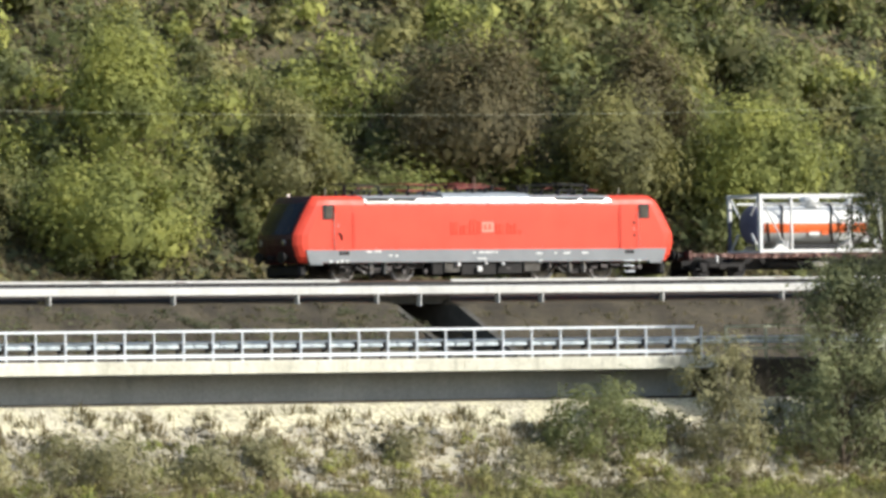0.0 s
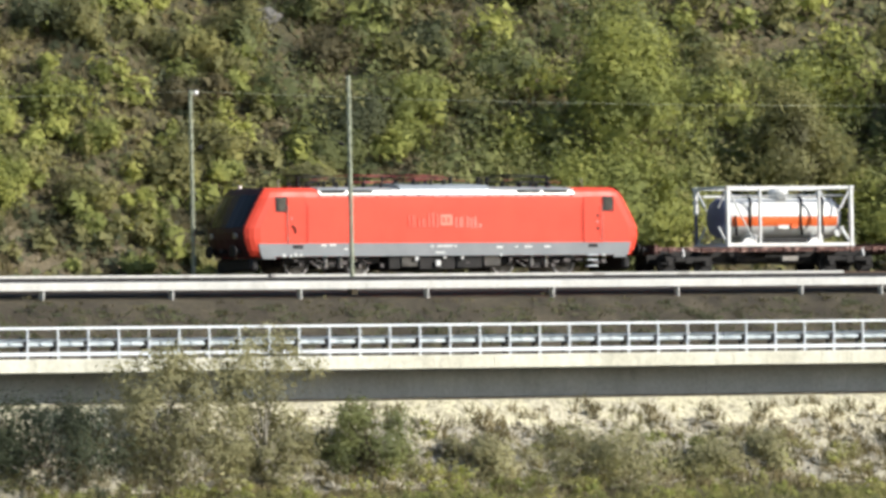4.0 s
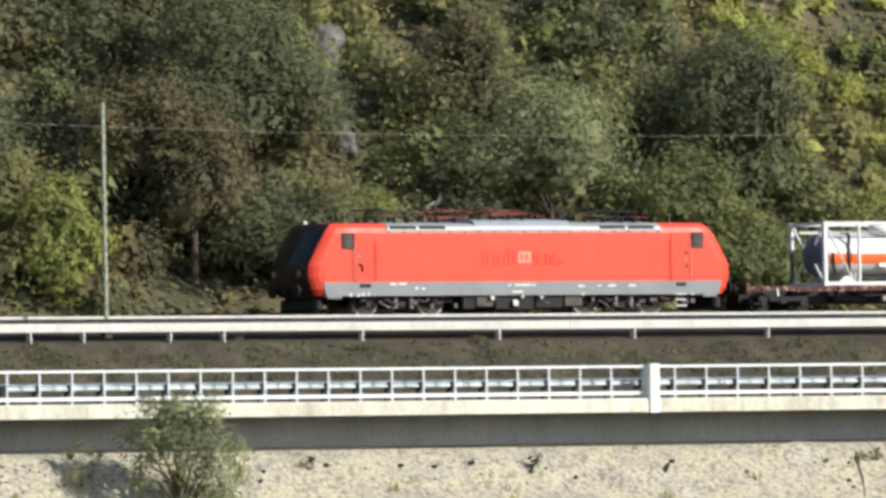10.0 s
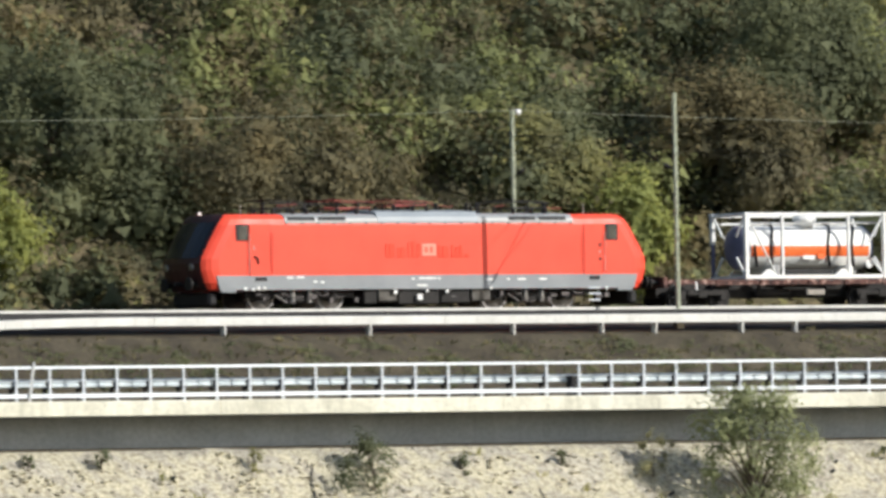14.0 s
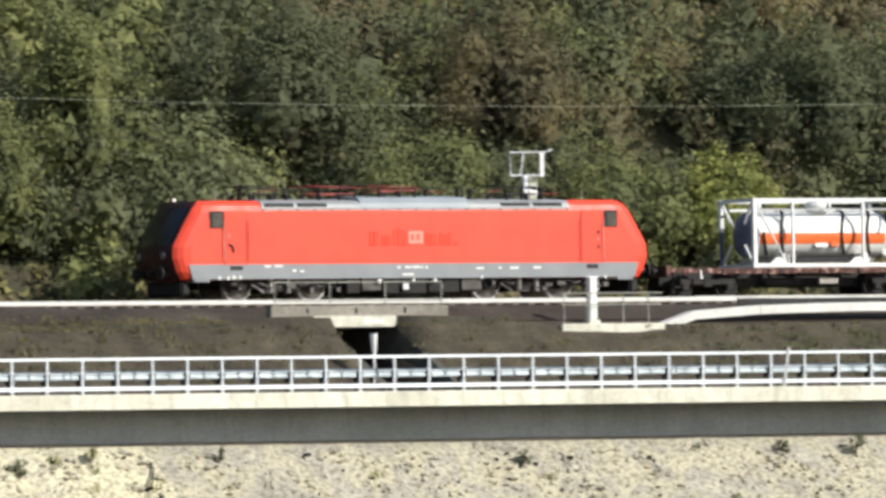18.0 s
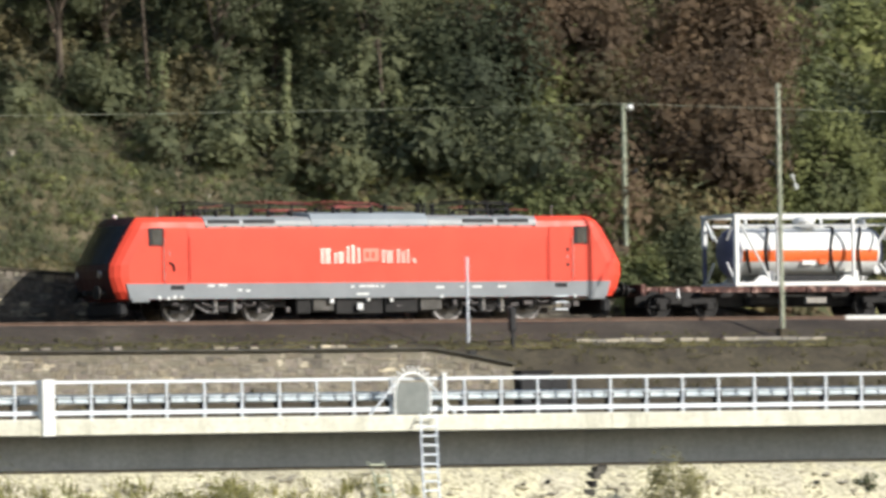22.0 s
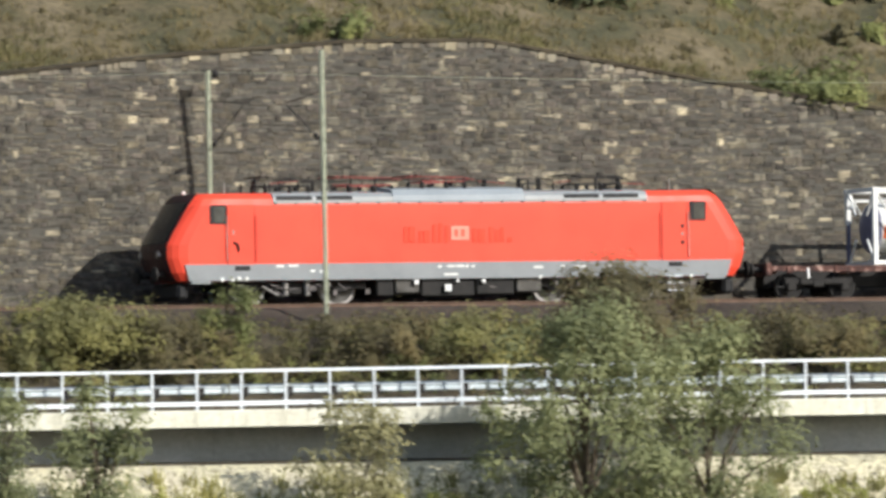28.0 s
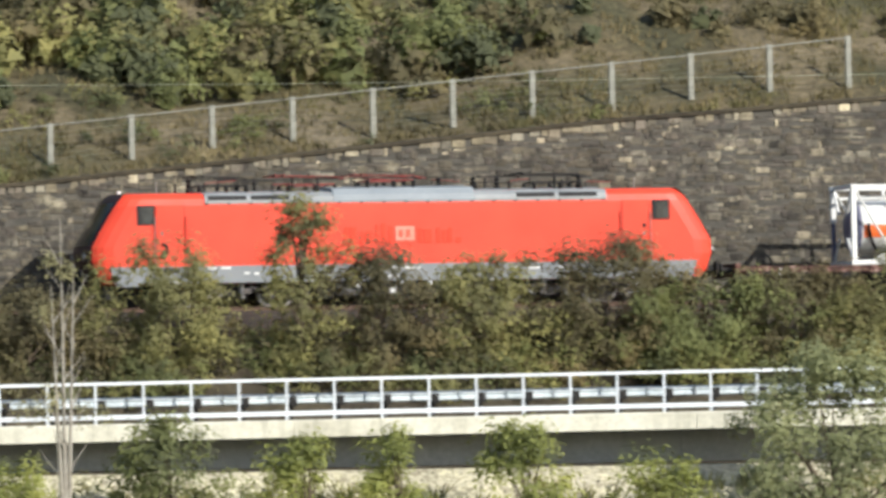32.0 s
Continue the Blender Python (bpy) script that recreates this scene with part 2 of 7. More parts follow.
BALLAST = mat("brown_ballast", [(0.25, (0.022, 0.017, 0.013)), (0.45, (0.055, 0.042, 0.031)), (0.6, (0.075, 0.06, 0.044)), (0.78, (0.13, 0.105, 0.08))], 0.45, 9, 0.9, bump=0.9, depth=0.05, grain=0.6)
RAILM = mat("rusty_rail", [(0.3, (0.10, 0.06, 0.04)), (0.7, (0.17, 0.11, 0.08))], 2, 16, 0.6, metal=0.4, bump=0.1)
OLDCONC = mat("old_brownish_concrete", [(0.25, (0.20, 0.18, 0.15)), (0.75, (0.32, 0.295, 0.25))], 0.9, 8, 0.9, bump=0.3, grain=0.3)
OLDSTEEL = mat("dull_painted_pipe", [(0.3, (0.26, 0.26, 0.22)), (0.7, (0.36, 0.36, 0.31))], 2, 10, 0.6, metal=0.2, bump=0.05)
SLEEPER = mat("dusty_sleeper_concrete", [(0.3, (0.11, 0.095, 0.08)), (0.7, (0.18, 0.16, 0.135))], 1.0, 9, 0.9, bump=0.3, grain=0.3)
STUMP = mat("pale_cut_wood", [(0.3, (0.30, 0.26, 0.19)), (0.7, (0.46, 0.41, 0.32))], 3, 12, 0.9, bump=0.2)
EARTH = mat("dry_grassy_earth", [(0.25, (0.05, 0.045, 0.026)), (0.42, (0.085, 0.08, 0.04)), (0.55, (0.15, 0.12, 0.065)), (0.7, (0.24, 0.195, 0.125))], 0.3, 5, 0.95, bump=0.9, depth=0.08, grain=0.55)
BANK = mat("brown_bank_soil", [(0.25, (0.033, 0.028, 0.018)), (0.42, (0.06, 0.048, 0.031)), (0.55, (0.08, 0.066, 0.041)), (0.75, (0.125, 0.10, 0.066))], 0.7, 6, 0.95, bump=0.8, depth=0.06, grain=0.5)
OUTCROP = mat("grey_weathered_rock", [(0.25, (0.08, 0.077, 0.066)), (0.5, (0.16, 0.152, 0.135)), (0.75, (0.27, 0.26, 0.235))], 1.1, 6, 0.9, bump=0.7, depth=0.05, grain=0.5)
ROCK = pitted_rock("pale_rock_facing", [(0.3, (0.315, 0.295, 0.24)), (0.42, (0.43, 0.395, 0.315)), (0.5, (0.53, 0.485, 0.345)), (0.58, (0.40, 0.37, 0.305)), (0.7, (0.575, 0.53, 0.41))])
CREAM = pitted_rock("cream_rock_facing", [(0.3, (0.44, 0.405, 0.29)), (0.42, (0.58, 0.535, 0.385)), (0.5, (0.69, 0.64, 0.44)), (0.58, (0.54, 0.495, 0.37)), (0.7, (0.75, 0.70, 0.52))])
STONE = mat("grey_wall_stone", [(0.25, (0.047, 0.042, 0.034)), (0.40, (0.088, 0.079, 0.062)), (0.55, (0.134, 0.12, 0.094)), (0.70, (0.27, 0.245, 0.18))], 0.9, 5, 0.9, bump=0.6, depth=0.03, grain=0.6, pieces=0.5)
PALESTONE = mat("pale_beige_stone", [(0.25, (0.13, 0.115, 0.092)), (0.45, (0.22, 0.195, 0.155)), (0.6, (0.31, 0.28, 0.22)), (0.75, (0.48, 0.44, 0.36))], 1.6, 7, 0.9, bump=0.5, depth=0.02, grain=0.4, pieces=0.34)
TOPSTONE = mat("pale_top_stone", [(0.25, (0.13, 0.115, 0.085)), (0.5, (0.24, 0.215, 0.16)), (0.75, (0.36, 0.33, 0.25))], 0.9, 7, 0.9, bump=0.4, depth=0.02, grain=0.4, pieces=0.35)
PALEJOINT = mat("pale_wall_joint", [(0.3, (0.17, 0.15, 0.11)), (0.7, (0.27, 0.24, 0.18))], 2, 12, 0.95, bump=0.4)
BEAM = mat("bluish_guardrail_steel", [(0.3, (0.46, 0.52, 0.55)), (0.55, (0.62, 0.68, 0.70)), (0.75, (0.78, 0.82, 0.83))], 1.6, 10, 0.45, metal=0.1, bump=0.0, grain=0.25)
SIDEROOF = mat("pale_roof_paint", [(0.3, (0.25, 0.265, 0.27)), (0.7, (0.32, 0.335, 0.335))], 0.9, 5, 0.5, bump=0.0, grain=0.1)
add_flash(SIDEROOF, 0.148, (0.042, 0.04, 0.036))
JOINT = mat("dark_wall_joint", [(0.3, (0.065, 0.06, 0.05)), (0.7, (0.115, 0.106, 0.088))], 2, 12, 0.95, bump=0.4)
BARK = mat("grey_brown_bark", [(0.3, (0.07, 0.05, 0.035)), (0.7, (0.19, 0.15, 0.11))], 4, 20, 0.95, bump=0.5)
PALEBARK = mat("pale_dead_bark", [(0.3, (0.30, 0.27, 0.22)), (0.7, (0.46, 0.43, 0.37))], 4, 20, 0.95, bump=0.4)
RIM = mat("bright_worn_tyre_steel", [(0.3, (0.24, 0.22, 0.21)), (0.5, (0.40, 0.38, 0.37)), (0.7, (0.58, 0.56, 0.54))], 4, 16, 0.45, metal=0.2, bump=0.1)
# blue that puts shade into the tank ends and one lower post
BLUE_SHADE = mat("painted_blue_shade", [(0.3, (0.105, 0.11, 0.18)), (0.7, (0.155, 0.16, 0.24))], 2, 9, 0.5, bump=0.0, grain=0.1)
MESHM = mat("grey_gate_sheet", [(0.3, (0.16, 0.175, 0.165)), (0.7, (0.24, 0.255, 0.24))], 2, 30, 0.6, metal=0.3, bump=0.3)

L_GREEN = leafy("mid_green_leaves", [(0.08, (0.12, 0.135, 0.07)), (0.4, (0.185, 0.205, 0.085)), (0.7, (0.26, 0.275, 0.105)), (0.95, (0.38, 0.385, 0.145))])
L_DARK = leafy("dark_green_leaves", [(0.08, (0.095, 0.106, 0.063)), (0.45, (0.128, 0.142, 0.077)), (0.75, (0.168, 0.18, 0.09)), (0.97, (0.235, 0.24, 0.115))])
# darkest leaves: one dense bush's own green and the wood's painted-in shade
L_SHADED = leafy("dark_and_shaded_leaves", [(0.08, (0.045, 0.055, 0.036)), (0.45, (0.066, 0.08, 0.046)), (0.75, (0.095, 0.108, 0.058)), (0.97, (0.15, 0.16, 0.08))])
L_OLIVE = leafy("olive_yellow_leaves", [(0.08, (0.145, 0.142, 0.08)), (0.4, (0.235, 0.228, 0.10)), (0.7, (0.345, 0.325, 0.125)), (0.95, (0.50, 0.455, 0.18))])
L_BROWN = leafy("rusty_brown_autumn_leaves", [(0.08, (0.105, 0.097, 0.06)), (0.45, (0.158, 0.14, 0.076)), (0.75, (0.22, 0.18, 0.088)), (0.95, (0.32, 0.25, 0.115))])
L_PALE = leafy("pale_dry_leaves", [(0.08, (0.20, 0.19, 0.11)), (0.5, (0.345, 0.325, 0.175)), (0.9, (0.50, 0.465, 0.26))])
L_FRESH = leafy("fresh_yellow_green_leaves", [(0.08, (0.17, 0.195, 0.07)), (0.4, (0.285, 0.31, 0.095)), (0.7, (0.42, 0.43, 0.12)), (0.95, (0.58, 0.56, 0.18))])
L_SILVER = leafy("silvery_green_leaves", [(0.08, (0.14, 0.155, 0.09)), (0.4, (0.225, 0.245, 0.125)), (0.7, (0.335, 0.355, 0.18)), (0.95, (0.50, 0.50, 0.31))])
L_GRASS = leafy("dry_grass", [(0.08, (0.10, 0.085, 0.05)), (0.4, (0.17, 0.145, 0.075)), (0.7, (0.24, 0.195, 0.10)), (0.95, (0.38, 0.32, 0.19))], glow=0.25)
L_WEED = leafy("brownish_short_weeds", [(0.08, (0.085, 0.08, 0.042)), (0.4, (0.14, 0.13, 0.062)), (0.7, (0.20, 0.18, 0.08)), (0.95, (0.30, 0.27, 0.12))], glow=0.25)
L_RUSSET = leafy("dark_russet_leaves", [(0.08, (0.09, 0.066, 0.046)), (0.45, (0.15, 0.106, 0.068)), (0.75, (0.21, 0.142, 0.085)), (0.95, (0.29, 0.195, 0.115))])
L_BANK = leafy("dull_bank_grass", [(0.08, (0.075, 0.066, 0.036)), (0.5, (0.12, 0.107, 0.056)), (0.95, (0.20, 0.175, 0.09))], glow=0.2)

# ---- mesh helpers ----
def part(name, bm, material, parent=None, label="", smooth=False):
    me = bpy.data.meshes.new(name)
    bmesh.ops.recalc_face_normals(bm, faces=bm.faces)
    bm.to_mesh(me)
    bm.free()
    if smooth:
        me.polygons.foreach_set("use_smooth", [True] * len(me.polygons))
    me.materials.append(material)
    ob = new(name, me)
    ob.parent = parent
    return tagged(ob, label)


def thing(name, m, label, category, group="", kind=""):
    ob = new(name)
    ob.matrix_world = m
    return tagged(ob, label, category, group, kind)


def box(bm, x0, x1, y0, y1, z0, z1, bevel=0.0):
    vs = [bm.verts.new((x, y, z)) for x in (x0, x1) for y in (y0, y1) for z in (z0, z1)]
    fs = [bm.faces.new([vs[i] for i in q]) for q in ((0, 1, 3, 2), (4, 6, 7, 5), (0, 4, 5, 1), (2, 3, 7, 6), (0, 2, 6, 4), (1, 5, 7, 3))]
    if bevel:
        es = list({e for f in fs for e in f.edges})
        bmesh.ops.bevel(bm, geom=es, offset=bevel, segments=1, affect="EDGES", profile=0.5)


def boxed(*a, **k):
    bm = bmesh.new()
    box(bm, *a, **k)
    return bm


def rod(bm, p, q, r0, r1=None, seg=8):
    """A tapered round bar from p to q."""
    p, q = Vector(p), Vector(q)
    r1 = r0 if r1 is None else r1
    d = q - p
    turn = d.to_track_quat("Z", "Y").to_matrix()
    rings = []
    for c, r in ((p, r0), (q, r1)):
        rings.append([bm.verts.new(c + turn @ Vector((r * math.cos(a), r * math.sin(a), 0))) for a in (2 * math.pi * k / seg for k in range(seg))])
    for k in range(seg):
        bm.faces.new((rings[0][k], rings[0][(k + 1) % seg], rings[1][(k + 1) % seg], rings[1][k]))
    bm.faces.new(rings[0][::-1])
    bm.faces.new(rings[1])


def rods(runs, r, seg=6):
    """Bent round bars through the points of each run."""
    bm = bmesh.new()
    for run in runs:
        pts = [Vector(p) for p in run]
        rings = []
        for k, p in enumerate(pts):
            d = (pts[min(k + 1, len(pts) - 1)] - pts[max(k - 1, 0)])
            if d.length < 1e-6:
                d = pts[1] - pts[0]
            turn = d.to_track_quat("Z", "Y").to_matrix()
            rings.append([bm.verts.new(p + turn @ Vector((r * math.cos(a), r * math.sin(a), 0))) for a in (2 * math.pi * q / seg for q in range(seg))])
        for u, v in zip(rings[:-1], rings[1:]):
            near = min(range(seg), key=lambda q: (v[q].co - u[0].co).length - 0.0001 * (q == 0))
            for q in range(seg):
                bm.faces.new((u[q], u[(q + 1) % seg], v[(q + 1 + near) % seg], v[(q + near) % seg]))
        bm.faces.new(rings[0][::-1])
        bm.faces.new(rings[-1])
    return bm


def turned(bm, c, axis, prof, seg=20):
    """A solid of revolution round an axis through c; prof: rows of (along, radius)."""
    turn = Vector(axis).to_track_quat("Z", "Y").to_matrix()
    rings = [[bm.verts.new(Vector(c) + turn @ Vector((r * math.cos(a), r * math.sin(a), h))) for a in (2 * math.pi * k / seg for k in range(seg))] for h, r in prof]
    for u, v in zip(rings[:-1], rings[1:]):
        for k in range(seg):
            bm.faces.new((u[k], u[(k + 1) % seg], v[(k + 1) % seg], v[k]))
    bm.faces.new(rings[0][::-1])
    bm.faces.new(rings[-1])


def sweep(s_values, profile, closed=True):
    """A solid along the railway; profile(s) gives its outline as (n, z) rows."""
    bm = bmesh.new()
    rings = []
    for s in s_values:
        rings.append([bm.verts.new(tuple(place(s, n, z))) for n, z in profile(s)])
    k = len(rings[0])
    for u, v in zip(rings[:-1], rings[1:]):
        for i in range(k if closed else k - 1):
            bm.faces.new((u[i], u[(i + 1) % k], v[(i + 1) % k], v[i]))
    if closed:
        bm.faces.new(rings[0][::-1])
        bm.faces.new(rings[-1])
    return bm


def span(a, b, step=3.0):
    return list(np.linspace(a, b, max(2, int(round((b - a) / step)) + 1)))


def cloud_mesh(name, verts, size, material):
    """Many separate small faces of `size` corners each, as one mesh."""
    count = len(verts) // size
    me = bpy.data.meshes.new(name)
    me.vertices.add(len(verts))
    me.vertices.foreach_set("co", np.ascontiguousarray(verts, np.float32).ravel())
    me.loops.add(len(verts))
    me.loops.foreach_set("vertex_index", np.arange(len(verts), dtype=np.int32))
    me.polygons.add(count)
    me.polygons.foreach_set("loop_start", np.arange(0, len(verts), size, dtype=np.int32))
    me.update(calc_edges=True)
    me.materials.append(material)
    return me


ICO_V = np.array([(0, 0, 1)] + [(0.894 * math.cos(1.2566 * k), 0.894 * math.sin(1.2566 * k), 0.447) for k in range(5)] + [(0.894 * math.cos(1.2566 * k + 0.628), 0.894 * math.sin(1.2566 * k + 0.628), -0.447) for k in range(5)] + [(0, 0, -1)])
ICO_F = np.array([f for k in range(5) for f in ((0, 1 + k, 1 + (k + 1) % 5), (1 + k, 6 + k, 1 + (k + 1) % 5), (1 + (k + 1) % 5, 6 + k, 6 + (k + 1) % 5), (11, 6 + (k + 1) % 5, 6 + k))])


def leaf_mesh(name, leaves, centres, radii, material):
    """Three-cornered leaves over rough angular clumps of inner growth, as one mesh."""
    k, c = len(leaves) // 3, len(centres)
    lumps = centres[:, None, :] + ICO_V[None] * (radii[:, None] * SHAPE.uniform(0.6, 1.25, (c, 12)))[:, :, None]
    verts = np.concatenate([leaves, lumps.reshape(-1, 3)])
    index = np.concatenate([np.arange(3 * k).reshape(-1, 3), (ICO_F[None] + (3 * k + 12 * np.arange(c))[:, None, None]).reshape(-1, 3)])
    me = bpy.data.meshes.new(name)
    me.vertices.add(len(verts))
    me.vertices.foreach_set("co", np.ascontiguousarray(verts, np.float32).ravel())
    me.loops.add(index.size)
    me.loops.foreach_set("vertex_index", np.ascontiguousarray(index, np.int32).ravel())
    me.polygons.add(len(index))
    me.polygons.foreach_set("loop_start", np.arange(0, index.size, 3, dtype=np.int32))
    me.polygons.foreach_set("use_smooth", [False] * len(index))
    me.update(calc_edges=True)
    me.materials.append(material)
    return me


SHAPE = np.random.default_rng(7)

# ---- the lie of the land ----
WALL_S = [-60, -3, 7, 16, 24, 36, 41, 47.5, 52, 57, 62, 70, 77.5, 87, 100, 112, 121, 124]
WALL_Z = [3.2, 3.95, 4.9, 5.75, 6.3, 7.43, 7.94, 8.4, 8.42, 7.5, 6.67, 5.45, 4.2, 2.6, 1.6, 1.0, 0.72, 0.1]


def wall_top(s):
    return np.interp(s, WALL_S, WALL_Z)


def hill(s, n):
    """Height of the hillside behind the railway."""
    s, n = np.asarray(s, float), np.asarray(n, float)
    foot = np.where(s < 124, wall_top(s) - 0.15, -0.3)
    steep = np.interp(s, [20, 60, 100, 140], [0.5, 0.48, 0.62, 0.85])
    d = np.clip(n - 4.6, 0, None)
    z = foot + steep * np.clip(d, 0, 45) + 0.25 * np.clip(d - 45, 0, 150)
    return z + (0.35 * np.sin(s * 0.31 + n * 0.2) + 0.25 * np.sin(s * 0.83 - n * 0.5)) * np.clip(d / 4, 0, 1)


def road_z(s):
    """Fall of the road towards its lower end."""
    return np.interp(s, [-50, -7, 0, 8, 14, 20, 27, 34, 41, 51], [-0.5, -0.27, -0.225, -0.185, -0.15, -0.135, -0.105, -0.085, -0.06, 0.0])


PASSAGES = [(131.9, 134.5), (259.6, 262.5)]


def in_passage(s, pad=0.0):
    return any(a - pad < s < b + pad for a, b in PASSAGES)


def land(s, n):
    """Height of the ground sheet."""
    if n >= 4.55:
        z = float(hill(s, n))
        if in_passage(s) and n < 4.7:
            z = -3.3
        return z
    rows_n = [-900, -380, -120, -40, -30, -27, -24.6, -22.6, -21.4, -20.6, -14.0, -13.0, -11.6, -8.9, -7.6, 3.4, 4.0, 4.55]
    rows_z = [-12, -9.6, -9.9, -9.4, -9.2, -8.8, -7.9, -6.5, -5.35, -4.97, -4.6, -3.5, -2.75, -1.05, -0.82, -0.6, -0.5, -0.4]
    z = float(np.interp(n, rows_n, rows_z))
    z += 0.42 * min(1, max(0, 1 - (abs(s - 133.25) - 3.4) / 4.5)) * float(np.interp(n, [-12.0, -8.9, -8.3, -7.6], [0, 1, 0.6, 0]))
    if in_passage(s) and n > -12.6:
        z = min(z, -3.3)
    if -27 < n < -20.9 or -12.5 < n < -9:
        z += 0.18 * math.sin(s * 0.9 + n * 1.7) * math.sin(s * 0.37) + 0.10 * math.sin(s * 2.3 + n)
    return z


GROUND_S = sorted({-1300, -700, -300, -150, -80, *[round(v, 2) for v in np.arange(-40, 330.1, 1.5)], 400, 520, 800, 1500,
                   *[v for a, b in PASSAGES for v in (a - 0.01, a + 0.01, b - 0.01, b + 0.01)]})
GROUND_N = [-900, -380, -200, -120, -60, -40, -30, -27, -25.6, -24.6, -23.6, -22.6, -22, -21.4, -21, -20.6, -17, -14, -13, -12.59, -12.3, -11.6, -10.9, -10.2, -9.5,
            -8.9, -8.2, -7.6, -2, 3.4, 4.0, 4.54, 4.56, 4.71, 5.6, 7, 8.5, 10, 12, 14, 16, 19, 23, 28, 35, 45, 60, 100, 200, 400, 900]
gn, gs = len(GROUND_N), len(GROUND_S)
gv = np.array([place(s, n, land(s, n)) for s in GROUND_S for n in GROUND_N])
gf, gm = [], []
for i in range(gs - 1):
    for j in range(gn - 1):
        a = i * gn + j
        gf.append((a, a + gn, a + gn + 1, a + 1))
        mid = (GROUND_N[j] + GROUND_N[j + 1]) / 2
        gm.append((3 if GROUND_S[i] < 117 or GROUND_S[i] > 204 and mid > -22.3 else 2) if -26 < mid < -20.5 else 1 if -20.5 < mid < 4.5 else 0)
me = bpy.data.meshes.new("ground")
me.from_pydata(gv.tolist(), [], gf)
for m in (EARTH, BANK, ROCK, CREAM):
    me.materials.append(m)
me.polygons.foreach_set("material_index", gm)
me.polygons.foreach_set("use_smooth", [True] * len(gf))
tagged(new("ground", me), "dry grassy hillside, brown bank and pale rock river slope", "ground", kind="structure")

# ---- railway ----
bm = sweep(span(-60, 340, 4), lambda s: [(-7.0, -0.78), (-5.75, -0.3 if s > 121 else -0.22), (-5.35, -0.235 if s > 121 else -0.13), (1.5, -0.2 if s > 121 else -0.13), (2.6, -0.35), (3.4, -0.7)])
tagged(part("ballast_bed", bm, BALLAST), "brown ballast bed under two railway tracks", "ballast", kind="structure")
for track in (0.0, -4.0):
    for side in (-0.75, 0.75):
        c = track + side
        bm = sweep(span(-60, 340, 5), lambda s: [(c - 0.07, -0.16), (c - 0.07, -0.14), (c - 0.012, -0.11), (c - 0.012, -0.045), (c - 0.036, -0.03), (c - 0.036, 0.0),
                                                 (c + 0.036, 0.0), (c + 0.036, -0.03), (c + 0.012, -0.045), (c + 0.012, -0.11), (c + 0.07, -0.14), (c + 0.07, -0.16)])
        tagged(part("rail", bm, RAILM), "rusty steel rail on sleepers in ballast", "rail", "rails", kind="structure")
bm = bmesh.new()
for track in (0.0, -4.0):
    for s in np.arange(-40, 320, 0.63):
        vs = [bm.verts.new(tuple(place(s + a, track + b, z))) for a in (-0.12, 0.12) for b in (-1.28, 1.28) for z in (-0.24, -0.165)]
        for q in ((0, 1, 3, 2), (4, 6, 7, 5), (0, 4, 5, 1), (2, 3, 7, 6), (1, 5, 7, 3)):
            bm.faces.new([vs[i] for i in q])
tagged(part("sleepers", bm, SLEEPER), "grey concrete sleepers half sunk in ballast", "sleepers", kind="stuff")

# stretches of the near rail, pale with dust and painted-in sun shine
for a, b, top, foot in ((121.5, 149.0, 0.01, -0.08), (149.01, 259.8, 0.035, -0.12), (265.3, 335, 0.035, -0.12)):
    bm = sweep(span(a, b, 4), lambda s: [(-4.80, -0.15), (-4.80, foot - 0.005), (-4.79, foot), (-4.79, top), (-4.71, top + 0.005), (-4.71, -0.15)])
    tagged(part("guard_rail", bm, TROUGH), "pale dusty steel rail with sun shine painted in along the near track", "rail", "near rails", kind="structure")

# black strip added for the shaded gap between rail and trough
bm = sweep(span(149, 335, 4), lambda s: [(-7.5, -0.5), (-7.5, -0.115), (-7.4, -0.115), (-7.4, -0.5)])
tagged(part("ballast_board", bm, BLACK), "black strip added for the shaded gap behind the cable trough", "board", kind="structure")

lids = thing("cable_duct", Matrix(), "row of pale broken concrete duct lids at the ballast's edge", "cable duct")
lid_dice = random.Random(17)
for s in np.arange(109.6, 118.4, 0.55):
    if lid_dice.random() < 0.94:
        ob = part("lid", boxed(0.0, lid_dice.uniform(0.5, 0.54), -0.16, 0.16, -0.1, 0.03, bevel=0.012), OLDCONC if lid_dice.random() < 0.7 else STUMP, lids)
        ob.matrix_basis = at(s, -7.75, -0.78 + lid_dice.uniform(-0.02, 0.02))

# raised cable trough on short posts
trough = thing("cable_trough", Matrix(), "white concrete cable trough raised on short posts along the bank", "cable trough")
duct_z = lambda s: float(np.interp(s, [144.8, 145.13, 146.61, 149.35, 152.8], [-0.8, -0.69, -0.24, -0.07, 0.0]))
for a, e in [(144.85, 146.6), (146.61, 149.18)] + [(v, v + 6.035) for v in np.arange(149.2, 334, 6.05)]:
    bm = sweep(span(a, e, 1.5 if a < 155 else 3.02), lambda s: [(-8.55, duct_z(s) - 0.60), (-8.56, duct_z(s) - 0.33), (-8.50, duct_z(s) - 0.30), (-8.06, duct_z(s) - 0.30), (-8.0, duct_z(s) - 0.33), (-8.02, duct_z(s) - 0.60)])
    part("trough_length", bm, TROUGH, trough)
trough_posts = [242.87 + 6.05 * k for k in range(-14, 14)] + [258.9, 264.9, 180.05, 174.04]
